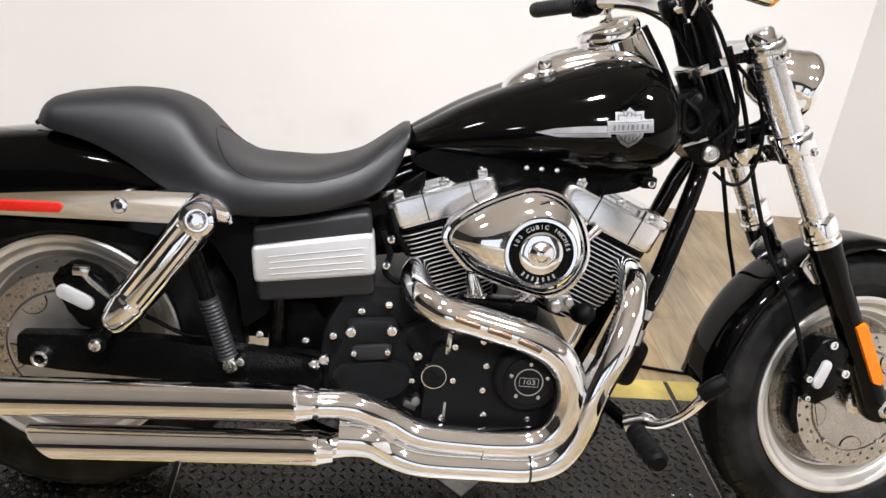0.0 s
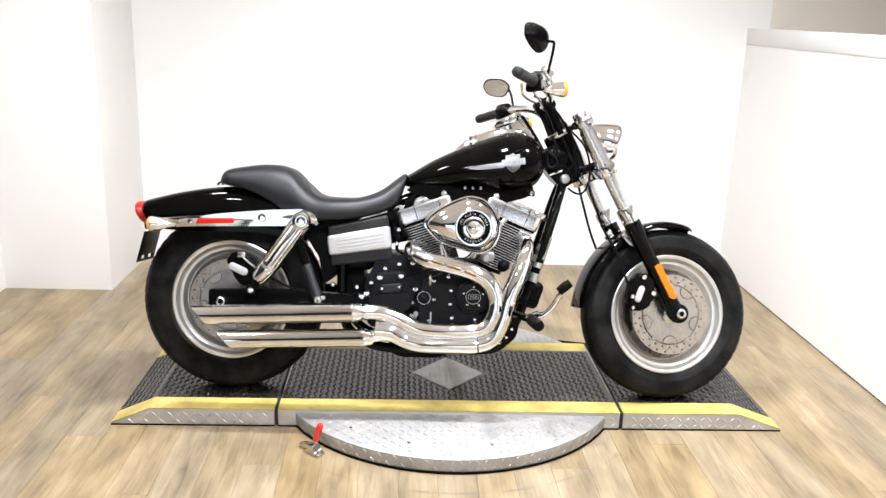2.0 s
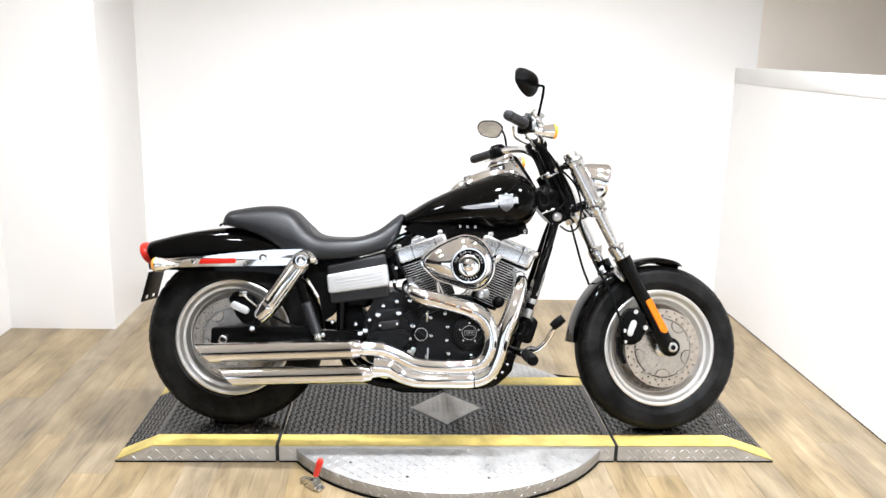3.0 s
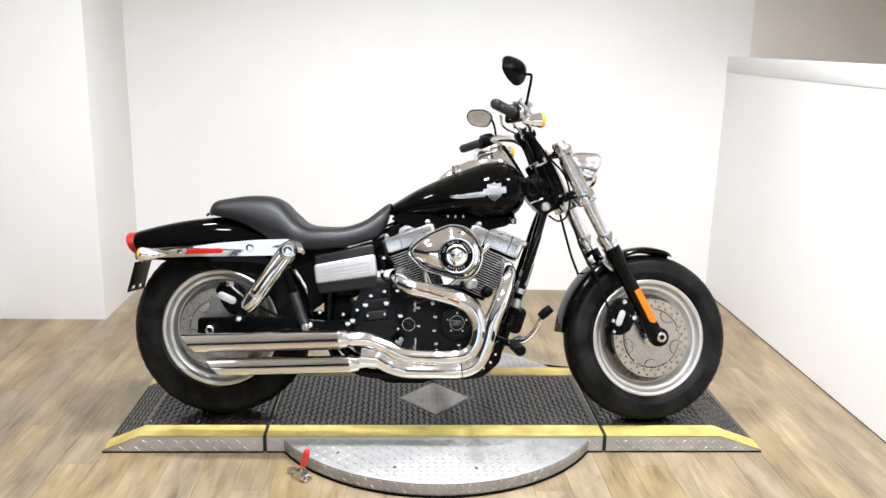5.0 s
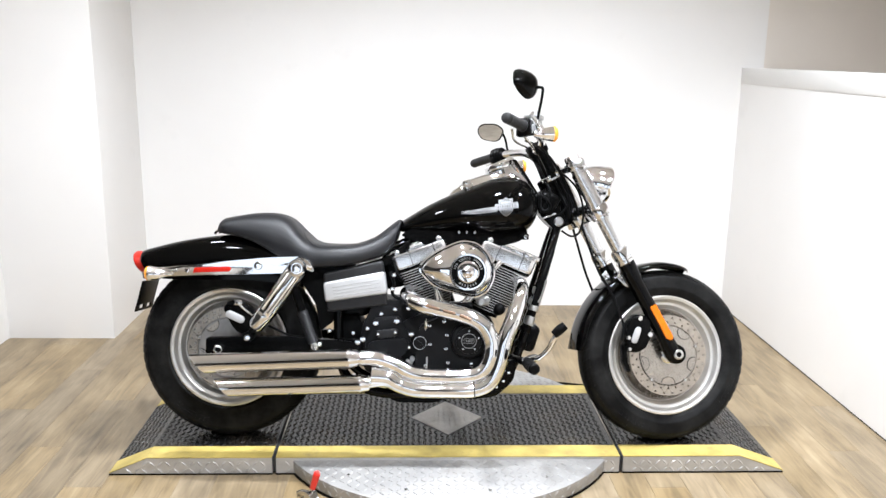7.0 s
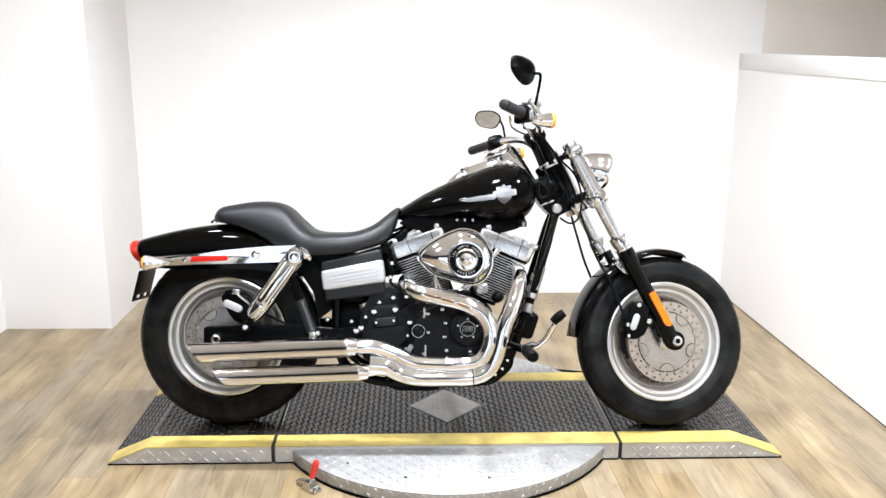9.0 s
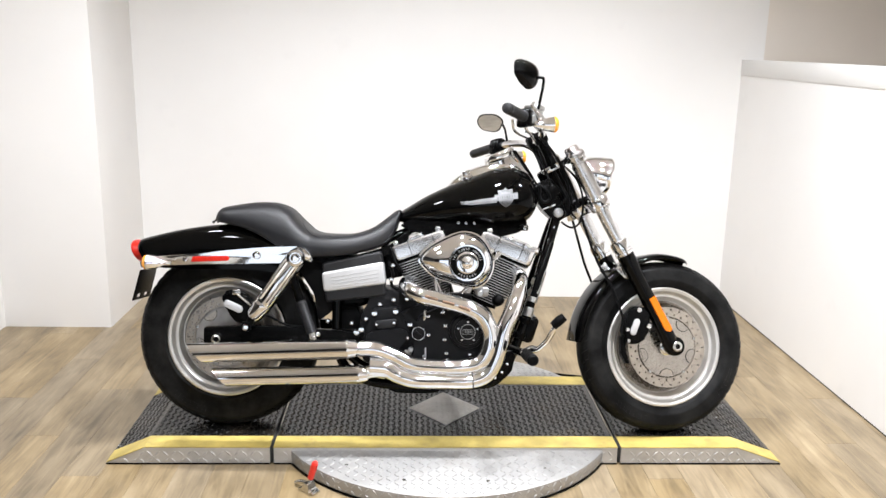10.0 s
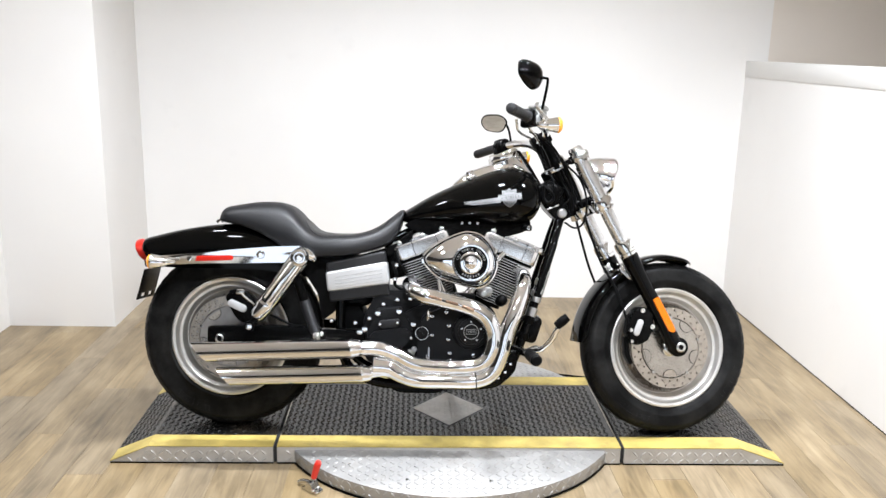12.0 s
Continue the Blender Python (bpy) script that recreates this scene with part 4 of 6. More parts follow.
bm = bmesh.new()
xs = np.linspace(-0.324, 0.225, 40)
outer, inner = [fender_row(x) for x in xs], [fender_row(x, 0.004) for x in xs]
rings(bm, [a + b[::-1] for a, b in zip(outer, inner)], True, True)
for v in bm.verts:
    if v.co.x < -0.25:
        v.co.x += (-0.25 - v.co.x) / 0.074 * 0.55 * max(0.0, 0.672 - v.co.z)
fender = part("rear_fender", bm, PAINT, bike, "gloss black bobbed rear fender", smooth=60)
bm = bmesh.new()
arc = [(0.360 * math.cos(a), 0.343 + 0.360 * math.sin(a)) for a in np.linspace(0.30, 2.15, 28)]
rings(bm, [[(x, y, z) for y in np.linspace(-0.098, 0.098, 7)] + [(x * 1.012, y, 0.343 + (z - 0.343) * 1.012) for y in np.linspace(0.098, -0.098, 7)] for x, z in arc])
part("inner_fender", bm, RUBBER, fender)
for sy in (-1, 1):
    bm = bmesh.new()
    prism(bm, rounded([(-0.262, 0.590), (-0.10, 0.601), (0.05, 0.606), (0.22, 0.612), (0.308, 0.618), (0.312, 0.655), (0.27, 0.672), (0.16, 0.667), (0.02, 0.653), (-0.10, 0.638), (-0.262, 0.624)], 0.008, 3), sy * 0.126, sy * 0.164, 0.006, 3)
    for v in bm.verts:
        v.co.y += sy * 0.10 * (v.co.z - 0.63)
    strut = part("fender_strut", bm, CHROME, bike, "chrome fender strut")
    bolt(strut, (-0.122, sy * 0.164, 0.619), 0.009, 0.007, (0, sy, 0))
    bolt(strut, (0.128, sy * 0.164, 0.638), 0.015, 0.006, (0, sy, 0))
    bm = bmesh.new()
    prism(bm, rounded([(-0.102, 0.610), (0.026, 0.616), (0.033, 0.625), (0.026, 0.633), (-0.096, 0.628)], 0.002, 2), sy * 0.162, sy * 0.1685, 0.0006)
    part("reflector", bm, RED, strut, "red side reflector")
    # bullet turn signal
    bm = bmesh.new()
    lathe(bm, [(0, -0.086), (0.007, -0.084), (0.010, -0.06), (0.014, -0.05), (0.023, -0.03), (0.026, -0.008), (0.026, 0.0)], (-0.250, sy * 0.186, 0.607), (-1, 0, 0.02), 28)
    sig = part("turn_signal", bm, CHROME, bike, "chrome bullet turn signal")
    bm = bmesh.new()
    lathe(bm, [(0.0245, 0.0), (0.0245, 0.006), (0.018, 0.012), (0, 0.014)], (-0.250, sy * 0.186, 0.607), (-1, 0, 0.02), 28)
    part("lens", bm, AMBER_LENS, sig, "amber signal lens")
    bm = bmesh.new()
    tube(bm, [(-0.192, sy * 0.14, 0.609), (-0.197, sy * 0.17, 0.608), (-0.207, sy * 0.186, 0.607)], 0.008, 8)
    part("signal_stem", bm, CHROME, sig)
bm = bmesh.new()
rings(bm, [[(x, w * math.cos(a), 0.637 + h * math.sin(a)) for a in np.linspace(0, 2 * math.pi, 28, endpoint=False)] for x, w, h in ((-0.310, 0.078, 0.040), (-0.328, 0.082, 0.043), (-0.335, 0.081, 0.042), (-0.340, 0.077, 0.040), (-0.343, 0.062, 0.034), (-0.344, 0.02, 0.014))])
for v in bm.verts:
    v.co.x -= 0.40 * (v.co.z - 0.637)
part("tail_light", bm, RED, bike, "red tail lamp lens")
bm = bmesh.new()
rings(bm, [[(x, w * math.cos(a), 0.637 + h * math.sin(a)) for a in np.linspace(0, 2 * math.pi, 28, endpoint=False)] for x, w, h in ((-0.306, 0.055, 0.030), (-0.320, 0.060, 0.033))])
part("tail_light_base", bm, SATIN, bike)
# plate bracket, slotted
plate_m = Matrix.Translation((-0.318, 0, 0.522)) @ Matrix.Rotation(radians(14), 4, "Y")
bm = bmesh.new()
block(bm, (0, 0, 0.006), (0.004, 0.18, 0.092), 0.0015)
for y in (-0.073, 0.0, 0.073):
    block(bm, (0, y, -0.047), (0.004, 0.034, 0.014), 0)
block(bm, (0, 0, -0.058), (0.004, 0.18, 0.008), 0)
bracket = part("plate_bracket", bm, RUBBER, bike, "empty black number plate bracket with slots", plate_m)
for y in (-0.05, 0.05):
    for z in (-0.02, 0.0, 0.02, 0.04):
        bm = bmesh.new()
        lathe(bm, [(0, 0.001), (0.003, 0.001), (0.003, -0.001)], (-0.0022, y, z), (-1, 0, 0), 8)
        part("rivet", bm, STEEL, bracket)
bm = bmesh.new()
prism(bm, rounded([(-0.33, 0.61), (-0.27, 0.595), (-0.275, 0.575), (-0.325, 0.578)], 0.004, 2), -0.03, 0.03, 0.002)
part("bracket_stay", bm, SATIN, bike)

# ---- rear suspension ----
for sy in (-1, 1):
    a, b = V(0.270, sy * 0.168, 0.632), V(0.098, sy * 0.178, 0.388)
    d = (b - a).normalized()
    bm = bmesh.new()
    L = (b - a).length
    lathe(bm, [(0.0, 0.0), (0.033, 0.0), (0.0355, 0.008), (0.0355, 0.190), (0.0335, 0.196), (0.0335, 0.199), (0.0350, 0.203), (0.0345, 0.212), (0.0275, 0.252), (0.022, 0.262), (0.012, 0.264), (0, 0.264)], a, d, 36)
    shock = part("shock_absorber", bm, CHROME, bike, "chrome shrouded rear shock")
    for off in (-0.016, 0.014):
        bm = bmesh.new()
        side = d.cross(V(0, 1, 0))
        p0 = a + V(0, sy * 0.030, 0) + side * off
        tube(bm, [p0 + d * 0.03, p0 + d * 0.185], 0.008, 8, 1)
        part("shroud_rib", bm, CHROME, shock)
    bm = bmesh.new()
    lathe(bm, [(0, -0.034), (0.030, -0.034), (0.032, -0.028), (0.032, 0.034), (0.029, 0.041), (0.022, 0.043), (0.020, 0.038), (0, 0.038)], a, (0, sy, 0), 32)
    part("upper_eye", bm, CHROME, shock, "chrome upper mounting eye")
    bolt(shock, a + V(0, sy * 0.038, 0), 0.016, 0.010, (0, sy, 0), "cap_nut")
    bm = bmesh.new()
    tube(bm, [a + V(0.01, 0, 0.02), a + V(0.036, -sy * 0.012, 0.002), a + V(0.048, -sy * 0.016, -0.012)], [0.02, 0.020, 0.010], 10)
    part("strut_lug", bm, CHROME, shock)
    bm = bmesh.new()
    lathe(bm, [(0, -0.02), (0.018, -0.02), (0.020, 0.0), (0.018, 0.02), (0, 0.02)], b, (0, sy, 0), 20)
    part("lower_eye", bm, SATIN, shock)
    bm = bmesh.new()
    rod(bm, a + d * 0.255, b, 0.013, 14, 0.002)
    part("clevis", bm, SATIN, shock)
    bolt(shock, b + V(0, sy * 0.018, 0), 0.0125, 0.010, (0, sy, 0))
    # swing arm
    bm = bmesh.new()
    prism(bm, rounded([(-0.060, 0.318), (-0.060, 0.380), (0.04, 0.384), (0.20, 0.386), (0.42, 0.375), (0.50, 0.365), (0.50, 0.295), (0.42, 0.295), (0.20, 0.308), (0.04, 0.312)], 0.012, 3), sy * 0.118, sy * 0.152, 0.005)
    arm = part("swing_arm", bm, SATIN, bike, "black steel swing arm")
    bm = bmesh.new()
    lathe(bm, [(0.0085, 0.004), (0.0085, 0.018), (0.011, 0.021), (0.0155, 0.019), (0.0175, 0.008), (0.019, 0.0), (0.0, 0.0)], (-0.012, sy * 0.152, 0.340), (0, sy, 0), 24)
    part("axle_nut", bm, POLISHED, arm, "bright axle nut")
    bm = bmesh.new()
    lathe(bm, [(0, 0.008), (0.0085, 0.008)], (-0.012, sy * 0.152, 0.340), (0, sy, 0), 16)
    part("axle_end", bm, SATIN, arm)
# rubber-booted lower damper with ribs, behind the shock
p0, p1 = V(0.284, -0.165, 0.480), V(0.330, -0.167, 0.354)
d = (p1 - p0).normalized()
prof = [(0.0, 0.0), (0.018, 0.0)]
for i in range(16):
    h = 0.006 + i * 0.0072
    prof += [(0.0175, h), (0.0190, h + 0.0028), (0.0155, h + 0.0054)]
prof += [(0.014, 0.120), (0, 0.120)]
bm = bmesh.new()
lathe(bm, prof, p0, d, 24)
boot = part("ribbed_boot", bm, BOOT, bike, "ribbed black rubber boot")
bm = bmesh.new()
rod(bm, p0 + d * 0.118, p1 + d * 0.012, 0.013, 14, 0.002)
rod(bm, p1 + V(0, 0.02, 0), p1 + V(0, -0.012, 0), 0.013, 14, 0.003)
rod(bm, p1 + V(0.018, 0.02, 0.010), p1 + V(0.018, -0.012, 0.010), 0.008, 12, 0.002)
part("boot_fitting", bm, POLISHED, boot)
bm = bmesh.new()
rod(bm, p0 - d * 0.10, p0, 0.016, 12)
part("boot_stem", bm, SATIN, boot)

# rear caliper
bm = bmesh.new()
prism(bm, rounded([(0.005, 0.500), (0.035, 0.530), (0.095, 0.512), (0.125, 0.470), (0.120, 0.425), (0.075, 0.405), (0.045, 0.425), (0.03, 0.455)], 0.012, 3), -0.135, -0.088, 0.006)
cal = part("rear_caliper", bm, SATIN, bike, "black rear brake caliper", Matrix.Translation((-0.010, 0, -0.016)))
bm = bmesh.new()
pill(bm, (0.031, 0.478), (0.072, 0.460), 0.0135, -0.130, -0.143)
part("insert", bm, SILVER, cal, "bright oval caliper insert")
bm = bmesh.new()
tube(bm, [(0.062, -0.137, 0.520), (0.078, -0.14, 0.503), (0.105, -0.14, 0.482), (0.118, -0.135, 0.47)], 0.005, 8)
part("brake_pipe", bm, STEEL, cal)
bm = bmesh.new()
block(bm, (0.062, -0.137, 0.52), (0.03, 0.012, 0.02), 0.004)
part("bridge", bm, POLISHED, cal)
for q in ((0.03, 0.517), (0.112, 0.478)):
    bolt(cal, (q[0], -0.135, q[1]), 0.008, 0.006, material=SATIN)
bm = bmesh.new()
tube(bm, [(0.11, -0.12, 0.46), (0.18, -0.115, 0.43), (0.25, -0.11, 0.40), (0.34, -0.10, 0.40)], 0.0045, 8)
part("brake_hose", bm, RUBBER, cal)

# ---- exhaust: two stacked mufflers and two header pipes ----
ex = bike
YM = -0.250
for nm, x0, x1, z0, z1, r, slash in (("muffler", -0.092, 0.468, 0.3015, 0.326, 0.0345, 0.036), ("muffler", -0.006, 0.508, 0.2205, 0.241, 0.0310, 0.032)):
    bm = bmesh.new()
    a, b = V(x0, YM, z0), V(x1, YM, z1)
    d = (b - a).normalized()
    L = (b - a).length
    n = 40
    prof = [(r * 0.93, 0.004), (r, 0.006), (r, L - 0.014), (r + 0.0012, L - 0.012), (r + 0.0012, L - 0.004), (r - 0.0005, L - 0.002), (r - 0.006, L + 0.022), (r - 0.007, L + 0.024), (r - 0.010, L + 0.024)]
    u, w = V(0, 1, 0), V(-d.z, 0, d.x)
    loops = []
    for i, (q, h) in enumerate(prof):
        cut = 1.0 if h < 0.05 else 0.0
        loops.append([a + d * (h + cut * slash * (0.5 - 0.5 * math.sin(2 * math.pi * j / n)) * 1.6) + (u * math.cos(2 * math.pi * j / n) + w * math.sin(2 * math.pi * j / n)) * q for j in range(n)])
    rings(bm, loops, True, False)
    muffler = part(nm, bm, CHROME, ex, "chrome slash-cut muffler")
    bm = bmesh.new()
    rings(bm, [[a + d * (h + (slash * (0.5 - 0.5 * math.sin(2 * math.pi * j / n)) * 1.6 if h < 0.05 else 0)) + (u * math.cos(2 * math.pi * j / n) + w * math.sin(2 * math.pi * j / n)) * q for j in range(n)] for q, h in ((r * 0.93, 0.004), (r * 0.90, 0.02), (r * 0.85, 0.12))], True, True)
    part("outlet", bm, DARK, muffler)
bm = bmesh.new()
HR = [(0.695, -0.050, 0.538), (0.664, -0.095, 0.543), (0.655, -0.150, 0.541), (0.670, -0.212, 0.528), (0.708, -0.243, 0.514), (0.770, -0.245, 0.500), (0.870, -0.245, 0.474), (0.925, -0.245, 0.440), (0.950, -0.243, 0.380), (0.937, -0.241, 0.312), (0.893, -0.240, 0.276),
      (0.80, -0.240, 0.268), (0.690, -0.240, 0.274), (0.625, -0.238, 0.302), (0.560, -0.245, 0.326), (0.50, -0.250, 0.328), (0.475, -0.250, 0.326)]
tube(bm, HR, [0.0285, 0.0285, 0.0285, 0.0285, 0.026, 0.024] + [0.0235] * 11, 26, 7)
rear_pipe = part("header_pipe", bm, CHROME, ex, "chrome rear cylinder header pipe")
bm = bmesh.new()
HF = [(1.030, -0.055, 0.570), (1.050, -0.105, 0.582), (1.054, -0.165, 0.568), (1.043, -0.212, 0.522), (1.022, -0.234, 0.462), (0.995, -0.240, 0.395), (0.975, -0.240, 0.310), (0.945, -0.240, 0.250), (0.890, -0.240, 0.224), (0.80, -0.240, 0.221), (0.695, -0.240, 0.222), (0.635, -0.238, 0.238),
      (0.575, -0.248, 0.254), (0.515, -0.250, 0.243)]
tube(bm, HF, [0.028, 0.028, 0.028, 0.027, 0.025, 0.024, 0.023, 0.023, 0.023, 0.0235, 0.024, 0.024, 0.024, 0.022], 26, 7)
front_pipe = part("header_pipe", bm, CHROME, ex, "chrome front cylinder header pipe")


def shield(pipe, line, r, arc0, arc1, k=7, r_end=None):
    """A heat shield: part of a larger tube round the pipe, facing out."""
    full = [Vector(q) for q in spline(line, k)]
    loops = []
    r0 = r
    for i, c in enumerate(full):
        r = r0 + ((r_end or r0) - r0) * (i / (len(full) - 1)) ** 2
        d = (full[min(i + 1, len(full) - 1)] - full[max(i - 1, 0)]).normalized()
        out = V(0, -1, 0)
        out = (out - d * out.dot(d)).normalized()
        side = d.cross(out)
        row = [c + (out * math.cos(t) + side * math.sin(t)) * r for t in np.linspace(arc0, arc1, 13)]
        row += [c + (out * math.cos(t) + side * math.sin(t)) * (r - 0.002) for t in np.linspace(arc1, arc0, 13)]
        loops.append(row)
    bm = bmesh.new()
    rings(bm, loops)
    return part("heat_shield", bm, CHROME, pipe, "chrome heat shield")


shield(rear_pipe, HR[3:12], 0.0290, -1.75, 1.75)
shield(rear_pipe, HR[11:16], 0.0272, -1.75, 1.75)
shield(front_pipe, HF[3:10], 0.0285, -1.75, 1.75)
shield(front_pipe, HF[9:12] + [(0.590, -0.244, 0.262), (0.537, -0.248, 0.267)], 0.0285, -2.0, 2.0, r_end=0.0350)
bm = bmesh.new()
lathe(bm, [(0.0270, -0.002), (0.0291, -0.002), (0.0291, 0.002), (0.0270, 0.002)], (0.892, -0.240, 0.2243), (1, 0, 0.08), 32)
part("shield_joint", bm, DARK, front_pipe, "dark joint between two heat shields")
# slots pressed into the rear shield
for x0, x1, z0, z1 in ((0.723, 0.767, 0.525, 0.513), (0.782, 0.823, 0.509, 0.498), (0.838, 0.878, 0.493, 0.478)):
    bm = bmesh.new()
    tube(bm, [(x0, -0.2740, z0 - 0.010), ((x0 + x1) / 2, -0.2747, (z0 + z1) / 2 - 0.0095), (x1, -0.2740, z1 - 0.010)], 0.0056, 10, 5)
    part("slot", bm, SLOT, rear_pipe, "recessed shield slot")
# ---- engine ----
bm = bmesh.new()
prism(bm, rounded([(0.60, 0.22), (0.93, 0.22), (0.985, 0.30), (0.985, 0.40), (0.93, 0.45), (0.87, 0.485), (0.80, 0.49), (0.72, 0.48), (0.64, 0.45), (0.60, 0.40)], 0.03, 3), -0.165, 0.14, 0.012)
case = part("crankcase", bm, WRINKLE, bike, "black crankcase")
bm = bmesh.new()
prism(bm, rounded([(0.685, 0.268), (0.90, 0.262), (0.955, 0.305), (0.965, 0.37), (0.945, 0.435), (0.89, 0.468), (0.795, 0.480), (0.74, 0.455), (0.70, 0.44), (0.688, 0.36)], 0.03, 4), -0.165, -0.213, 0.008)
cover = part("cam_cover", bm, WRINKLE, bike, "black wrinkle-finish cam cover")
bm = bmesh.new()
lathe(bm, [(0.064, 0), (0.062, 0.012), (0.056, 0.018), (0.046, 0.019), (0.045, 0.023), (0.041, 0.025), (0, 0.0255)], (0.872, -0.212, 0.391), (0, -1, 0), 48)
derby = part("round_cover", bm, WRINKLE, bike, "round black timer cover")
bm = bmesh.new()
lathe(bm, [(0.0245, 0.0250), (0.0245, 0.0268), (0.0262, 0.0268), (0.0262, 0.0250)], (0.872, -0.212, 0.391), (0, -1, 0), 40)
part("ring", bm, GREY_MARK, derby, "grey ring line")
bolt_circle(derby, (0.872, -0.2365, 0.391), 0.0345, 5, 0.0042, start=math.pi / 2, h=0.003, name="screw", material=STEEL)
me = text_mesh("103", 0.017, 0.0007)
me.materials.append(GREY_MARK)
ob = new("number", me)
ob.parent, ob.matrix_basis = derby, Matrix.Translation((0.872, -0.2385, 0.391)) @ Matrix.Rotation(radians(90), 4, "X") @ Matrix.Diagonal((1.0, 0.72, 1, 1))
bm = bmesh.new()
for s in (-1, 1):
    block(bm, (0.872, -0.2383, 0.391 + s * 0.008), (0.034, 0.0012, 0.0009))
    block(bm, (0.872 + s * 0.017, -0.2383, 0.391), (0.0009, 0.0012, 0.016))
part("frame_line", bm, GREY_MARK, derby, smooth=0)
for q in ((0.785, 0.455), (0.795, 0.408), (0.793, 0.360), (0.80, 0.312), (0.735, 0.44), (0.882, 0.308), (0.938, 0.395), (0.722, 0.385 - 0.085), (0.737, 0.375)):
    bolt(cover, (q[0], -0.2125, q[1]), 0.0065, 0.006)
bm = bmesh.new()
lathe(bm, [(0.024, 0), (0.024, 0.012), (0.0232, 0.014), (0.0215, 0.014), (0.0215, 0.010), (0, 0.010)], (0.702, -0.202, 0.379), (0, -1, 0), 32)
plug = part("filler_plug", bm, POLISHED, bike, "round oil filler plug with bright rim")
bm = bmesh.new()
lathe(bm, [(0.0216, 0.0125), (0.020, 0.0135), (0, 0.0135)], (0.702, -0.202, 0.379), (0, -1, 0), 24)
block(bm, (0.702, -0.217, 0.379), (0.028, 0.006, 0.006), 0.001, Matrix.Rotation(radians(42), 4, "Y"))
part("plug_face", bm, WRINKLE, plug)
# transmission with its side cover
bm = bmesh.new()
prism(bm, rounded([(0.50, 0.26), (0.70, 0.24), (0.70, 0.47), (0.66, 0.52), (0.54, 0.52), (0.49, 0.42)], 0.03, 3), -0.145, 0.12, 0.01)
gearbox = part("transmission", bm, WRINKLE, bike, "black transmission case")
bm = bmesh.new()
prism(bm, rounded([(0.534, 0.458), (0.629, 0.468), (0.638, 0.434), (0.663, 0.41), (0.669, 0.379), (0.66, 0.346), (0.625, 0.31), (0.555, 0.309), (0.514, 0.335), (0.507, 0.365), (0.519, 0.392), (0.534, 0.42)], 0.02, 3), -0.145, -0.180, 0.008)
side_cover = part("side_cover", bm, WRINKLE, bike, "black transmission side cover")
bm = bmesh.new()
prism(bm, rounded([(0.518, 0.371), (0.548, 0.382), (0.625, 0.393), (0.66, 0.386), (0.665, 0.362), (0.646, 0.332), (0.609, 0.314), (0.554, 0.316), (0.521, 0.339)], 0.022, 4), -0.180, -0.196, 0.010, 3)
part("bulge", bm, WRINKLE, side_cover)
bm = bmesh.new()
prism(bm, rounded([(0.546, 0.416), (0.624, 0.426), (0.62, 0.395), (0.557, 0.387)], 0.012, 3), -0.180, -0.190, 0.003)
part("inspection_plate", bm, PLASTIC, side_cover)
for q, r in (((0.546, 0.443), 0.0105), ((0.62, 0.451), 0.0105), ((0.671, 0.406), 0.0095), ((0.501, 0.386), 0.0105), ((0.484, 0.375), 0.0105), ((0.554, 0.405), 0.006), ((0.615, 0.412), 0.006), ((0.664, 0.36), 0.006), ((0.62, 0.314), 0.004)):
    bolt(side_cover, (q[0], -0.183 if r > 0.007 else -0.190, q[1]), r, 0.008)
for q in ((0.562, 0.472), (0.513, 0.42), (0.611, 0.489), (0.658, 0.493)):
    bolt(gearbox, (q[0], -0.148, q[1]), 0.008, 0.008)
bm = bmesh.new()
block(bm, (0.665, -0.178, 0.306), (0.026, 0.02, 0.014), 0.003, Matrix.Rotation(radians(20), 4, "Y"))
part("drain_fitting", bm, ALUMINIUM, gearbox)
for x, z in ((0.675, 0.318), (0.520, 0.311)):
    bm = bmesh.new()
    rod(bm, (x, -0.17, z), (x, -0.195, z), 0.009, 10, 0.001)
    part("drain_screw", bm, ALUMINIUM, gearbox)
bm = bmesh.new()
tube(bm, [(0.722, -0.208, 0.425), (0.722, -0.216, 0.440), (0.724, -0.208, 0.462)], 0.006, 8)
part("sensor_clip", bm, STEEL, cover)
bm = bmesh.new()
block(bm, (0.727, -0.21, 0.31), (0.005, 0.01, 0.04), 0.001)
part("sensor_lead", bm, ALUMINIUM, cover)


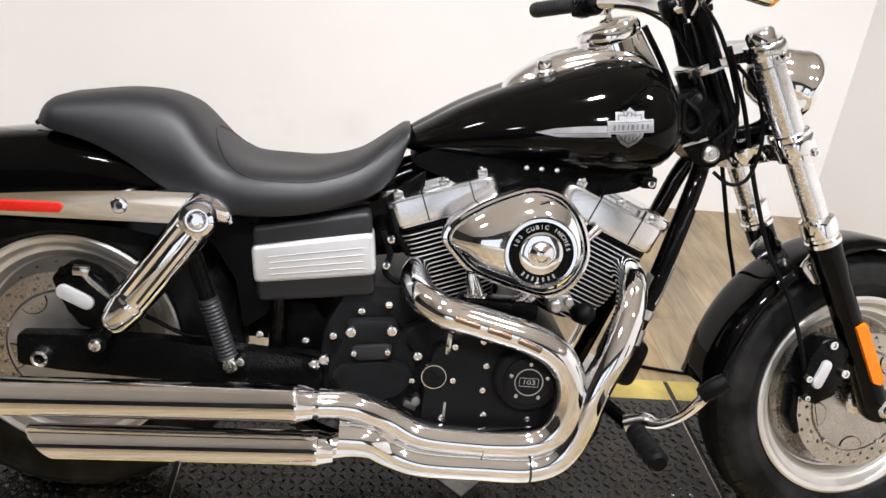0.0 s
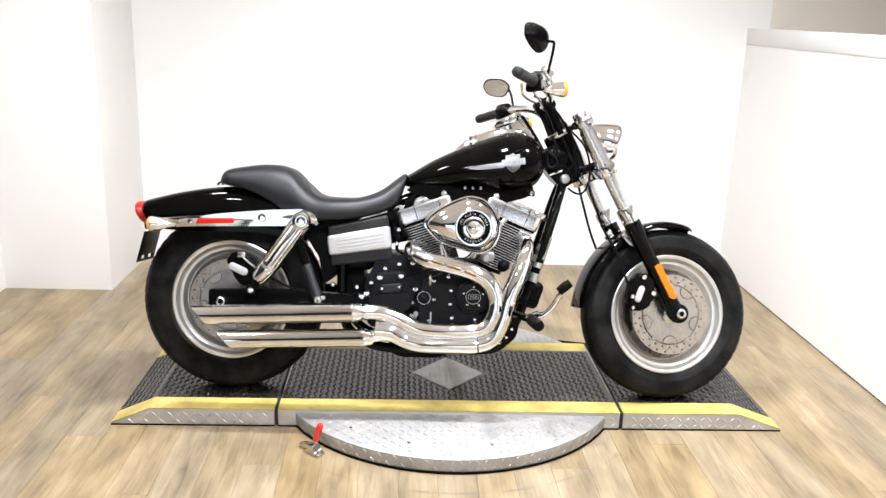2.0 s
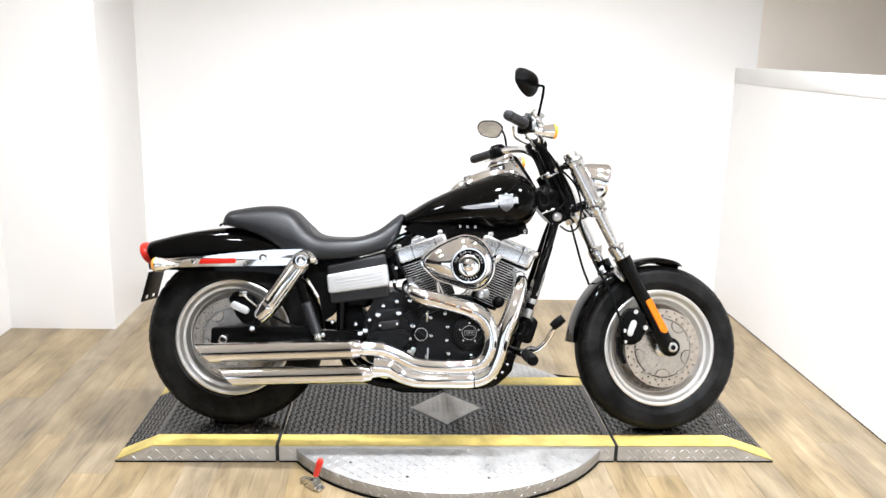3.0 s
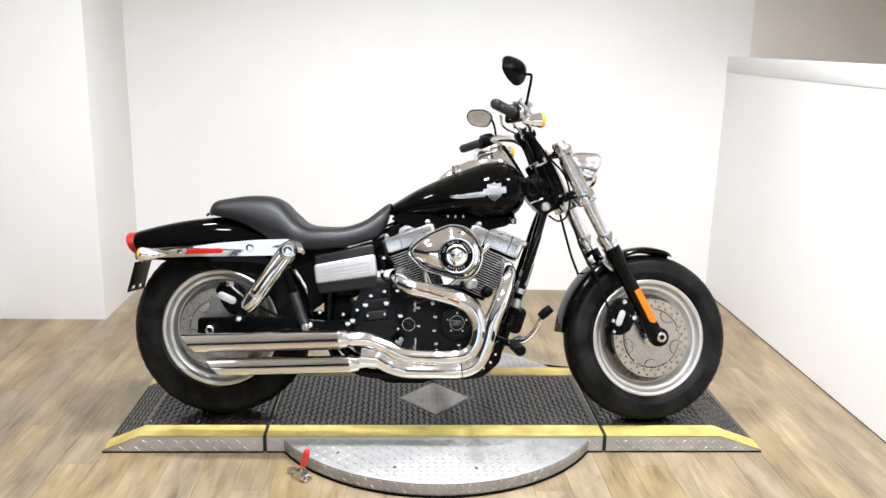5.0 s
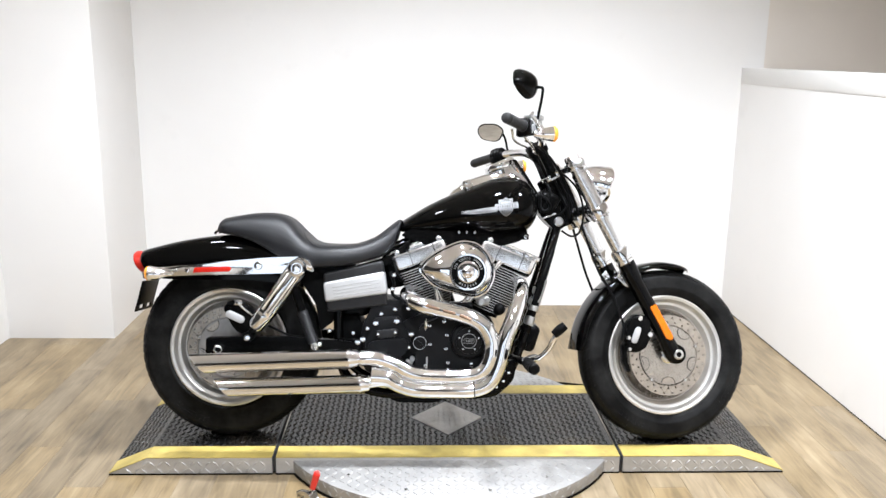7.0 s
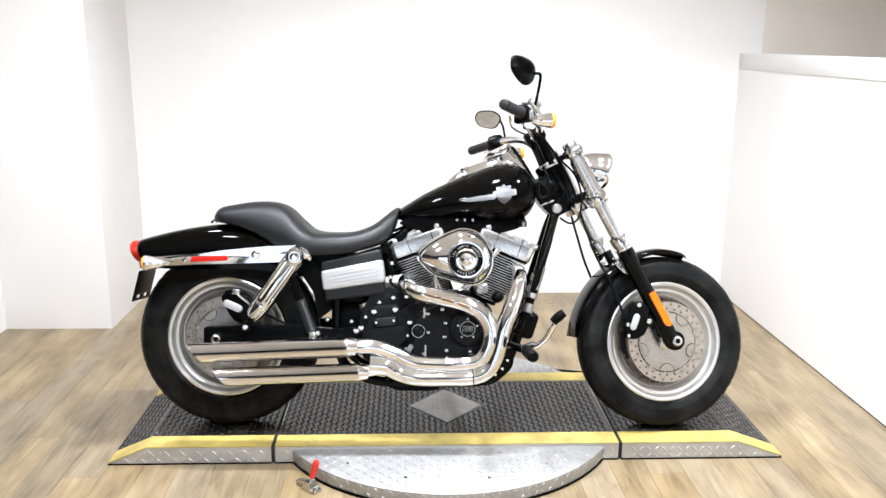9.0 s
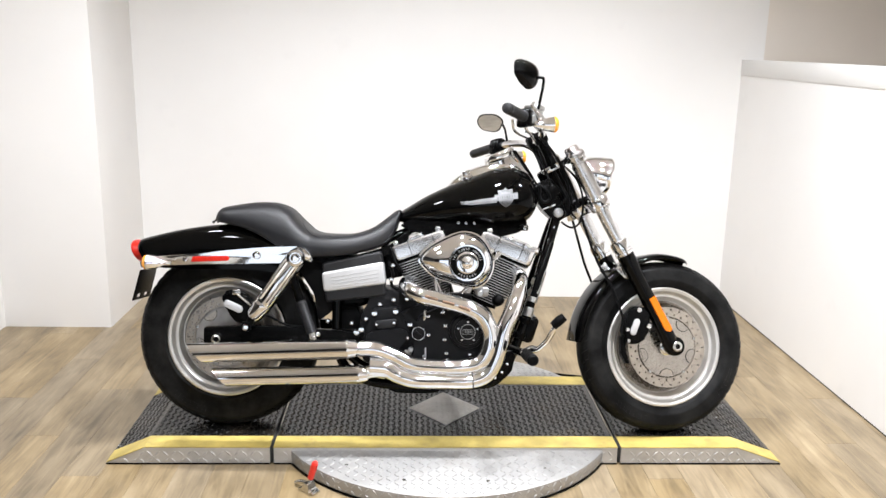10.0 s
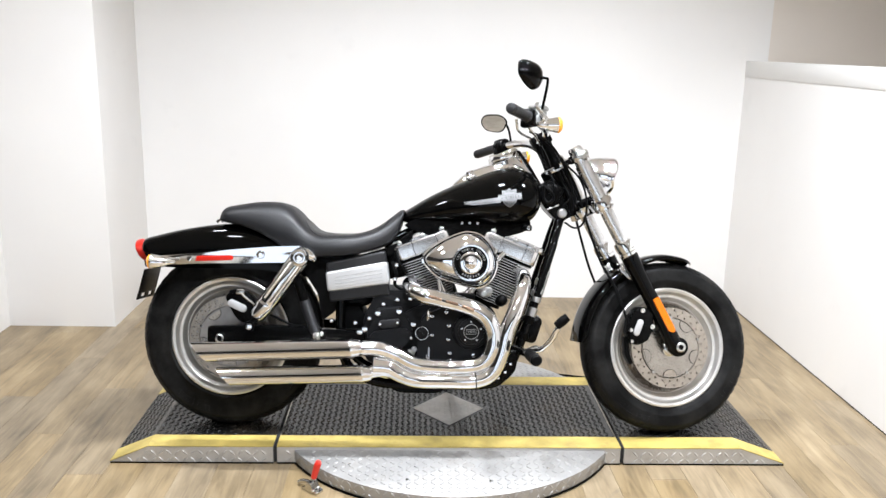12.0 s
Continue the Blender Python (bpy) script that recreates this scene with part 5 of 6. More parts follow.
# cylinders: fins stacked along an axis that leans from the crank
def cylinder(cx, cz, lean, label, nfins, y_half, ahead, behind, lowest):
    ax = V(math.sin(radians(lean)), 0, math.cos(radians(lean)))
    sx = V(math.cos(radians(lean)), 0, -math.sin(radians(lean)))
    o = V(cx, 0, cz)
    bm = bmesh.new()
    lathe(bm, [(0.062, -0.05), (0.062, 0.15)], o, ax, 32, True)
    barrel = part("cylinder", bm, FIN, bike, label)

    def plate(name, h, t, a, b, c, material, parent, bevel=0.0012, r=0.03):
        """A plate across the axis: half-lengths a ahead, b behind, half-width c."""
        pts = rounded([(-b, -c), (a, -c), (a, c), (-b, c)], r, 4)
        bm = bmesh.new()
        lo = [bm.verts.new(o + ax * (h - t / 2) + sx * p + V(0, q, 0)) for p, q in pts]
        hi = [bm.verts.new(o + ax * (h + t / 2) + sx * p + V(0, q, 0)) for p, q in pts]
        f1, f2 = bm.faces.new(lo), bm.faces.new(hi)
        n = len(pts)
        for i in range(n):
            bm.faces.new((lo[i], lo[(i + 1) % n], hi[(i + 1) % n], hi[i]))
        if bevel:
            bmesh.ops.bevel(bm, geom=list({e for f in (f1, f2) for e in f.edges}), offset=bevel, segments=2, profile=0.5, affect="EDGES", clamp_overlap=True)
        return part(name, bm, material, parent)
    for i in range(lowest, nfins):
        h = 0.004 + i * 0.0091
        f = 0.084 + 0.014 * i / nfins + 0.003 * min(0, i - 2)
        plate("fin", h + 0.0027, 0.0012, f * ahead, f * behind, y_half - 0.016 + 0.014 * i / nfins, FIN, barrel)
        plate("fin_edge", h + 0.0008, 0.0020, f * ahead + 0.0004, f * behind + 0.0004, y_half - 0.0155 + 0.014 * i / nfins, FIN_EDGE, barrel, 0)
    return barrel, plate, o, ax, sx


CRANK = (0.845, 0.28)
for lean, reach, label, front in ((-20.3, 0.254, "black finned rear cylinder with bright fin edges", False), (22.4, 0.256, "black finned front cylinder with bright fin edges", True)):
    base = (CRANK[0] + math.sin(radians(lean)) * reach, CRANK[1] + math.cos(radians(lean)) * reach)
    barrel, plate, o, ax, sx = cylinder(base[0], base[1], lean, label, 15, 0.124, 1.0 if front else 0.72, 0.62 if front else 1.0, -4 if front else -9)
    top = 0.004 + 15 * 0.0091
    head = plate("cylinder_head", top + 0.001, 0.010, 0.102, 0.102, 0.114, SATIN, bike, 0.003)
    r1 = plate("rocker_cover", top + 0.033, 0.054, 0.106, 0.106, 0.116, ROCKER, bike, 0.006, 0.022)
    r2 = plate("cover_top", top + 0.066, 0.024, 0.120 if front else 0.098, 0.098 if front else 0.120, 0.098, ROCKER, r1, 0.009, 0.022)
    r1["label"] = "polished rocker cover"
    for p in (-0.035, 0.055):
        bm = bmesh.new()
        block(bm, o + ax * (top + 0.042) + sx * p + V(0, -0.112, 0), (0.0022, 0.010, 0.070), 0, Matrix((sx, V(0, 1, 0), ax)).transposed().to_4x4())
        part("joint", bm, SATIN, r1)
    for p in (-0.078, 0.01, 0.082):
        bm = bmesh.new()
        block(bm, o + ax * (top + 0.066) + sx * p + V(0, -0.098, 0), (0.020, 0.012, 0.016), 0.003, Matrix((sx, V(0, 1, 0), ax)).transposed().to_4x4())
        part("boss", bm, POLISHED, r1)
        bolt(r1, o + ax * (top + 0.073) + sx * p + V(0, -0.098, 0), 0.0055, 0.005, tuple(ax))
    # pushrod tubes towards the cam chest
    for k, off in enumerate((0.0, 0.03)):
        s = 1 if not front else -1
        a = o + ax * 0.15 + sx * (s * (0.045 - off)) + V(0, -0.128, 0)
        b = V(0.812 + (-0.05 if not front else 0.05) + (0.022 * k if not front else -0.022 * k), -0.150, 0.50)
        bm = bmesh.new()
        rod(bm, b, a, 0.0095, 14)
        d = (a - b).normalized()
        rod(bm, b, b + d * 0.02, 0.014, 14, 0.002)
        rod(bm, b + d * 0.065, b + d * 0.085, 0.0125, 14, 0.002)
        part("pushrod_tube", bm, CHROME, bike, "chrome pushrod tube")
# lifter block and throttle parts between the cylinders
bm = bmesh.new()
block(bm, (0.812, -0.145, 0.50), (0.15, 0.05, 0.035), 0.008)
part("lifter_cover", bm, SATIN, bike)
bm = bmesh.new()
block(bm, (0.922, -0.155, 0.525), (0.045, 0.04, 0.036), 0.008)
rod(bm, (0.915, -0.16, 0.520), (0.915, -0.185, 0.518), 0.013, 16, 0.004)
rod(bm, (0.935, -0.16, 0.530), (0.937, -0.188, 0.530), 0.009, 12, 0.002)
rod(bm, (0.902, -0.16, 0.535), (0.899, -0.180, 0.539), 0.007, 12, 0.002)
part("oil_fitting", bm, ALUMINIUM, bike, "cast fitting between the cylinders")
bm = bmesh.new()
lathe(bm, [(0, -0.01), (0.018, -0.01), (0.020, 0.0), (0.021, 0.03), (0.016, 0.040), (0.008, 0.044), (0, 0.045)], (0.980, -0.105, 0.486), (0.1, -1, 0.25), 24)
part("rubber_cap", bm, RUBBER, bike)

# ---- air cleaner ----
AC = spline([(0.693, 0.654), (0.708, 0.685), (0.760, 0.723), (0.821, 0.752), (0.860, 0.759), (0.905, 0.747), (0.942, 0.708), (0.962, 0.655), (0.957, 0.611), (0.932, 0.573), (0.892, 0.556), (0.843, 0.565), (0.755, 0.591), (0.711, 0.627)], 6, True)
cen = np.array((0.848, 0.657))
bm = bmesh.new()
rows = []
for s, y in ((0.94, -0.165), (0.97, -0.185), (1.0, -0.235), (1.0, -0.252), (0.985, -0.259), (0.945, -0.260), (0.93, -0.256), (0.93, -0.246), (0.914, -0.246), (0.912, -0.257), (0.88, -0.262), (0.82, -0.270), (0.70, -0.280), (0.52, -0.288), (0.30, -0.291)):
    c2 = cen if s > 0.9 else cen + (np.array((0.866, 0.649)) - cen) * (0.90 - s)
    rows.append([(c2[0] + (q[0] - c2[0]) * s, y, c2[1] + (q[1] - c2[1]) * s) for q in AC])
rings(bm, rows)
air = part("air_cleaner", bm, CHROME, bike, "chrome teardrop air cleaner cover", Matrix.Translation((0.0, 0.070, -0.021)), 60)
bm = bmesh.new()
rings(bm, [[(cen[0] + (q[0] - cen[0]) * f, -0.2475, cen[1] + (q[1] - cen[1]) * f) for q in AC] for f in (0.929, 0.914)], True, False)
part("groove_seal", bm, SATIN, air, "black line round the cover")
bm = bmesh.new()
lathe(bm, [(0.066, -0.012), (0.066, 0.004), (0.063, 0.010), (0.0575, 0.010), (0.056, 0.004)], (0.866, -0.285, 0.649), (0, -1, 0), 56)
part("ring", bm, CHROME, air, "chrome ring")
bm = bmesh.new()
lathe(bm, [(0.057, 0.0), (0.057, 0.006), (0.038, 0.0065), (0.037, 0.0)], (0.866, -0.285, 0.649), (0, -1, 0), 56)
part("band", bm, SATIN, air, "black band with raised writing")
bm = bmesh.new()
lathe(bm, [(0.0385, 0.0), (0.0385, 0.008), (0.034, 0.010), (0.024, 0.008), (0.016, 0.010), (0.013, 0.014), (0.008, 0.016), (0, 0.0165)], (0.866, -0.285, 0.649), (0, -1, 0), 48)
part("hub_cap", bm, CHROME, air, "polished centre boss")
bolt(air, (0.866, -0.292, 0.593), 0.006, 0.004)
words = "103 CUBIC INCHES"
for i, ch in enumerate(words):
    if ch == " ":
        continue
    a = radians(166 - 152 * i / (len(words) - 1))
    me = text_mesh(ch, 0.0104, 0.0010)
    me.materials.append(SILVER)
    ob = new("letter", me)
    ob.parent = air
    ob.matrix_basis = Matrix.Translation((0.866 + 0.0475 * math.cos(a), -0.2930, 0.649 + 0.0475 * math.sin(a))) @ Matrix.Rotation(radians(90), 4, "X") @ Matrix.Rotation(a - math.pi / 2, 4, "Z")
for i in range(7):
    a = radians(235 + 70 * i / 6)
    bm = bmesh.new()
    block(bm, (0.866 + 0.0475 * math.cos(a), -0.2930, 0.649 + 0.0475 * math.sin(a)), (0.0034, 0.0014, 0.0075), 0, Matrix.Rotation(-(a - math.pi / 2), 4, "Y"))
    part("mark", bm, GREY_MARK, air, smooth=0)
bm = bmesh.new()
prism(bm, rounded([(0.72, 0.68), (0.76, 0.72), (0.85, 0.74), (0.92, 0.71), (0.935, 0.64), (0.93, 0.565), (0.95, 0.545), (0.90, 0.545), (0.86, 0.575), (0.78, 0.61)], 0.01, 2), -0.10, -0.175, 0.004)
part("backplate", bm, SATIN, air, "black air cleaner backplate")

# ---- battery box with its bright band ----
def skewed(f0, f1, y0, y1, bevel, grow=0.0):
    a, b, c, d = (0.354, 0.613), (0.564, 0.660), (0.585, 0.502), (0.371, 0.474)
    L = lambda p, q, t: (p[0] + (q[0] - p[0]) * t, p[1] + (q[1] - p[1]) * t)
    pts = [L(a, d, f0), L(b, c, f0), L(b, c, f1), L(a, d, f1)]
    mx, mz = sum(p[0] for p in pts) / 4, sum(p[1] for p in pts) / 4
    pts = [(mx + (p[0] - mx) * (1 + grow), mz + (p[1] - mz)) for p in pts]
    bm = bmesh.new()
    prism(bm, rounded(pts, 0.012, 3), y0, y1, bevel, 3)
    return bm


box = part("battery_cover", skewed(0, 1, -0.08, -0.150, 0.010), PLASTIC, bike, "dark grey battery box cover")
band = part("band", skewed(0.235, 0.735, -0.09, -0.158, 0.008, 0.03), SILVER, box, "silver band with pressed lines")
for f in (0.42, 0.5, 0.58, 0.66):
    a, b = (0.361 + 0.019 * f + 0.02, 0.617 - 0.137 * f), (0.566 + 0.021 * f - 0.02, 0.663 - 0.155 * f)
    bm = bmesh.new()
    tube(bm, [(a[0], -0.158, a[1] + 0.004), (b[0], -0.158, b[1] - 0.004)], 0.0011, 6, 1)
    part("pressed_line", bm, GREY_MARK, box)
bm = bmesh.new()
prism(bm, rounded([(0.37, 0.61), (0.555, 0.65), (0.57, 0.515), (0.39, 0.49)], 0.02, 3), -0.08, 0.12, 0.01)
part("battery_box", bm, SATIN, bike)
bm = bmesh.new()
prism(bm, rounded([(0.20, 0.63), (0.37, 0.64), (0.40, 0.50), (0.385, 0.435), (0.338, 0.40), (0.322, 0.50), (0.272, 0.575)], 0.012, 3), -0.10, 0.10, 0.006)
part("inner_guard", bm, RUBBER, bike, "black splash guard ahead of the rear tyre")
bm = bmesh.new()
prism(bm, rounded([(0.555, 0.69), (0.66, 0.72), (0.66, 0.60), (0.64, 0.565), (0.568, 0.552)], 0.012, 2), -0.06, 0.06, 0.005)
part("seat_bracket", bm, SATIN, bike)
# left-hand side panel and primary case
bm = bmesh.new()
prism(bm, rounded([(0.50, 0.27), (0.92, 0.25), (0.985, 0.32), (0.985, 0.42), (0.92, 0.47), (0.52, 0.44)], 0.06, 5), 0.14, 0.215, 0.014)
part("primary_cover", bm, WRINKLE, bike, "black primary chain case")

# ---- frame ----
for sy in (-1, 1):
    bm = bmesh.new()
    tube(bm, [(1.196, sy * 0.030, 0.790), (1.178, sy * 0.055, 0.735), (1.130, sy * 0.082, 0.570), (1.082, sy * 0.098, 0.420), (1.040, sy * 0.105, 0.300), (0.995, sy * 0.108, 0.215), (0.93, sy * 0.108, 0.185), (0.75, sy * 0.110, 0.180), (0.55, sy * 0.110, 0.185), (0.44, sy * 0.11, 0.24), (0.41, sy * 0.11, 0.34), (0.405, sy * 0.11, 0.50), (0.39, sy * 0.10, 0.62)], 0.0175, 14)
    part("frame_tube", bm, PAINT, bike, "black frame tube")
    bm = bmesh.new()
    tube(bm, [(0.24, sy * 0.10, 0.66), (0.40, sy * 0.09, 0.645), (0.58, sy * 0.06, 0.70), (0.8, sy * 0.03, 0.79), (1.16, sy * 0.02, 0.87)], 0.016, 12)
    part("backbone", bm, PAINT, bike)
bm = bmesh.new()
rod(bm, pivot - steer_axis * 0.115, pivot + steer_axis * 0.075, 0.036, 28, 0.004)
neck = part("steering_head", bm, PAINT, bike, "black steering head")
bm = bmesh.new()
prism(bm, rounded([(1.10, 0.90), (1.17, 0.94), (1.235, 0.80), (1.205, 0.775), (1.175, 0.785), (1.135, 0.825)], 0.015, 3), -0.052, 0.052, 0.008)
part("gusset", bm, SATIN, neck)
bm = bmesh.new()
lathe(bm, [(0.0175, -0.02), (0.0175, 0.006), (0.0155, 0.010), (0.0115, 0.012), (0.011, 0.009), (0.005, 0.009), (0.004, 0.013), (0, 0.013)], (1.200, -0.052, 0.808), (0, -1, 0), 32)
part("neck_badge", bm, BRUSHED, neck, "round bright frame cap")
bm = bmesh.new()
block(bm, (1.165, -0.058, 0.828), (0.05, 0.006, 0.006), 0.001, Matrix.Rotation(radians(-22), 4, "Y"))
part("neck_trim", bm, STEEL, neck)
# downtube hardware: clamps, voltage regulator and horn
for zf, r in ((0.555, 0.021), (0.515, 0.0215), (0.42, 0.023), (0.365, 0.023)):
    x = float(np.interp(zf, [0.300, 0.420, 0.570, 0.735], [1.040, 1.082, 1.130, 1.178]))
    y = float(np.interp(zf, [0.300, 0.420, 0.570, 0.735], [-0.105, -0.098, -0.082, -0.055]))
    bm = bmesh.new()
    lathe(bm, [(r - 0.004, -0.012), (r, -0.010), (r, 0.010), (r - 0.004, 0.012)], (x, y, zf), (0.30, -0.09, 0.95), 20)
    part("tube_band", bm, ALUMINIUM if zf > 0.5 else SATIN, bike)
bm = bmesh.new()
tube(bm, [(1.175, -0.070, 0.700), (1.14, -0.092, 0.60), (1.11, -0.104, 0.50), (1.085, -0.112, 0.42)], [0.011, 0.014, 0.014, 0.011], 12)
part("conduit", bm, SATIN, bike)
for t0, t1 in ((0.36, 0.66), (0.70, 0.77), (0.84, 0.95)):
    bm = bmesh.new()
    a, b = V(1.175, -0.072, 0.700), V(1.085, -0.114, 0.42)
    p, q = a.lerp(b, t0), a.lerp(b, t1)
    rod(bm, p, q, 0.0165, 14, 0.002)
    part("conduit_sleeve", bm, ALUMINIUM, bike)
bm = bmesh.new()
block(bm, (1.098, -0.03, 0.385), (0.055, 0.15, 0.10), 0.02, Matrix.Rotation(radians(17), 4, "Y"), 4)
part("regulator", bm, SATIN, bike, "rounded black regulator")
bm = bmesh.new()
prism(bm, rounded([(0.985, 0.30), (1.05, 0.32), (1.035, 0.24), (1.0, 0.205), (0.96, 0.20), (0.95, 0.23)], 0.012, 3), -0.15, -0.10, 0.005)
part("lower_bracket", bm, SATIN, bike)
for q in ((1.018, 0.268), (1.0, 0.238), (0.975, 0.217)):
    bolt(bike, (q[0], -0.151, q[1]), 0.006, 0.005)

# ---- forward foot controls ----
for sy, nm, drop in ((-1, "brake_pedal", 0.0), (1, "shift_pedal", 0.07)):
    low = Matrix.Translation((-0.7 * drop, 0, -drop))
    bm = bmesh.new()
    tube(bm, [(1.066, sy * 0.228, 0.318), (1.094, sy * 0.246, 0.335), (1.112, sy * 0.27, 0.342), (1.138, sy * 0.30, 0.375), (1.154, sy * 0.322, 0.412), (1.163, sy * 0.328, 0.430)], [0.017, 0.015, 0.009, 0.009, 0.010, 0.008], 14)
    pedal = part(nm, bm, CHROME, bike, "chrome forward foot pedal", low)
    bm = bmesh.new()
    tube(bm, [(1.152, sy * 0.329, 0.428), (1.171, sy * 0.332, 0.446), (1.189, sy * 0.334, 0.461)], [0.0140, 0.0165, 0.0140], 14)
    part("pedal_pad", bm, RUBBER, pedal, "black rubber pad")
    bm = bmesh.new()
    tube(bm, [(1.035, sy * 0.10, 0.315), (1.055, sy * 0.17, 0.316), (1.070, sy * 0.235, 0.320)], 0.014, 12)
    part("peg_mount", bm, SATIN, pedal)
    p0, p1 = V(1.072, sy * 0.262, 0.322), V(1.084, sy * 0.375, 0.318)
    bm = bmesh.new()
    rod(bm, p0, p1, 0.0195, 18, 0.006)
    peg = part("foot_peg", bm, RUBBER, bike, "black rubber foot peg", low)
    for i in range(4):
        bm = bmesh.new()
        lathe(bm, [(0.0185, -0.004), (0.0202, -0.002), (0.0202, 0.002), (0.0185, 0.004)], p0.lerp(p1, 0.18 + 0.2 * i), p1 - p0, 18)
        part("peg_rib", bm, RUBBER, peg)

# ---- side stand ----
bm = bmesh.new()
foot = bike_pose.inverted() @ V(0.80, 0.245, DECK_Z + 0.013)
tube(bm, [(0.90, 0.125, 0.20), (0.87, 0.165, 0.17), tuple(V(0.87, 0.165, 0.17).lerp(foot, 0.6)), tuple(foot)], [0.014, 0.013, 0.011, 0.009], 12)
stand = part("side_stand", bm, CHROME, bike, "chrome side stand lowered onto the deck")
bm = bmesh.new()
lathe(bm, [(0, -0.006), (0.026, -0.006), (0.026, 0.002), (0.016, 0.006), (0, 0.006)], foot, bike_pose.to_3x3().inverted() @ V(0, 0, 1), 20)
part("stand_foot", bm, SATIN, stand)
# underside: oil pan, cross member
bm = bmesh.new()
prism(bm, rounded([(0.58, 0.205), (0.78, 0.205), (0.80, 0.175), (0.76, 0.150), (0.62, 0.150), (0.575, 0.175)], 0.02, 4), -0.12, 0.10, 0.01)
part("oil_pan", bm, SATIN, bike, "black oil pan under the engine")

# ---- front end: built straight ahead, then turned about the steering axis ----
def fork_x(z):
    return 1.223 + (1.019 - z) * 0.546


fork_dir = V(-0.546, 0, 1).normalized()
for sy in (-1, 1):
    y = sy * 0.112
    P = lambda z: V(fork_x(z), y, z)
    bm = bmesh.new()
    L = (P(0.66) - P(1.028)).length
    lathe(bm, [(0, -0.004), (0.016, -0.004), (0.020, 0.0), (0.0245, 0.004), (0.0245, L), (0, L)], P(1.028), -fork_dir, 32)
    leg = part("fork_leg", bm, HARD_CHROME, bike, "chrome fork tube with black lower leg", ST)
    bm = bmesh.new()
    lathe(bm, [(0.0255, 0), (0.0285, 0.002), (0.0285, 0.165), (0.0255, 0.168)], P(0.975), -fork_dir, 32)
    part("fork_cover", bm, HARD_CHROME, leg)
    bm = bmesh.new()
    lathe(bm, [(0.025, -0.004), (0.033, 0.0), (0.0345, 0.006), (0.0345, 0.030), (0.031, 0.034), (0.031, 0.040), (0.034, 0.043), (0.034, 0.052), (0.030, 0.056)], P(0.700), -fork_dir, 32)
    part("seal_collar", bm, CHROME, leg, "chrome fork collar")
    bm = bmesh.new()
    a = P(0.662)
    Lb = (P(0.305) - a).length
    lathe(bm, [(0.030, -0.01), (0.031, 0.0), (0.031, 0.06), (0.028, 0.09), (0.0265, Lb * 0.72), (0.029, Lb * 0.86), (0.030, Lb * 0.95), (0.024, Lb * 1.0), (0.0, Lb * 1.01)], a, -fork_dir, 32)
    part("lower_leg", bm, PAINT, leg, "gloss black lower fork leg")
    bm = bmesh.new()
    lathe(bm, [(0.034, -0.016), (0.036, 0.0), (0.034, 0.014), (0.030, 0.018), (0.021, 0.020), (0.019, 0.026), (0.015, 0.029), (0.0095, 0.029), (0.0095, 0.020), (0, 0.020)], (1.610, y, 0.325), (0, sy, 0), 28)
    part("axle_boss", bm, SATIN, leg)
    bm = bmesh.new()
    lathe(bm, [(0.0185, 0.021), (0.0185, 0.028), (0.015, 0.0305), (0.0095, 0.0305), (0.0095, 0.022)], (1.610, y, 0.325), (0, sy, 0), 24)
    part("axle_end", bm, STEEL, leg, "bright axle end")
    bm = bmesh.new()
    c = V((fork_x(0.44) + 0.006), y + sy * 0.026, 0.44)
    u, w = -fork_dir, V(1, 0, 0.563).normalized()
    pts = [c + u * p + w * q for p, q in rounded([(-0.068, -0.012), (0.060, -0.012), (0.072, 0.002), (0.066, 0.013), (-0.068, 0.012)], 0.004, 2)]
    lo, hi = [bm.verts.new(q) for q in pts], [bm.verts.new(q + V(0, sy * 0.008, 0)) for q in pts]
    bm.faces.new(hi)
    for i in range(len(pts)):
        bm.faces.new((lo[i], lo[(i + 1) % len(pts)], hi[(i + 1) % len(pts)], hi[i]))
    part("reflector", bm, AMBER, leg, "amber fork reflector", smooth=0)
    # front caliper behind the leg
    bm = bmesh.new()
    prism(bm, rounded([(1.425, 0.430), (1.455, 0.470), (1.500, 0.462), (1.515, 0.420), (1.505, 0.365), (1.475, 0.335), (1.435, 0.330), (1.415, 0.365)], 0.016, 3), sy * 0.075, sy * 0.128, 0.007)
    fc = part("front_caliper", bm, SATIN, bike, "black front brake caliper", ST)
    bm = bmesh.new()
    pill(bm, (1.461, 0.412), (1.447, 0.376), 0.0115, sy * 0.124, sy * 0.135)
    part("insert", bm, SILVER, fc, "bright oval caliper insert")
    for q, r in (((1.468, 0.455), 0.010), ((1.505, 0.397), 0.010), ((1.425, 0.385), 0.008), ((1.428, 0.345), 0.007)):
        bolt(fc, (q[0], sy * 0.128, q[1]), r, 0.008, (0, sy, 0))
    bm = bmesh.new()
    prism(bm, rounded([(1.410, 0.36), (1.425, 0.36), (1.428, 0.30), (1.442, 0.265), (1.430, 0.26), (1.412, 0.295)], 0.004, 2), sy * 0.078, sy * 0.112, 0.003)
    part("pad_spring", bm, SATIN, fc)
    bm = bmesh.new()
    tube(bm, [(1.425, sy * 0.12, 0.39), (1.40, sy * 0.12, 0.46), (1.375, sy * 0.10, 0.54), (1.335, sy * 0.075, 0.62), (1.30, sy * 0.06, 0.72), (1.275, sy * 0.055, 0.80), (1.24, sy * 0.06, 0.90), (1.17, sy * 0.10, 1.00)], 0.0048, 8)
    part("brake_line", bm, RUBBER, fc, "black brake line")
    # fender mounts on the leg
    bm = bmesh.new()
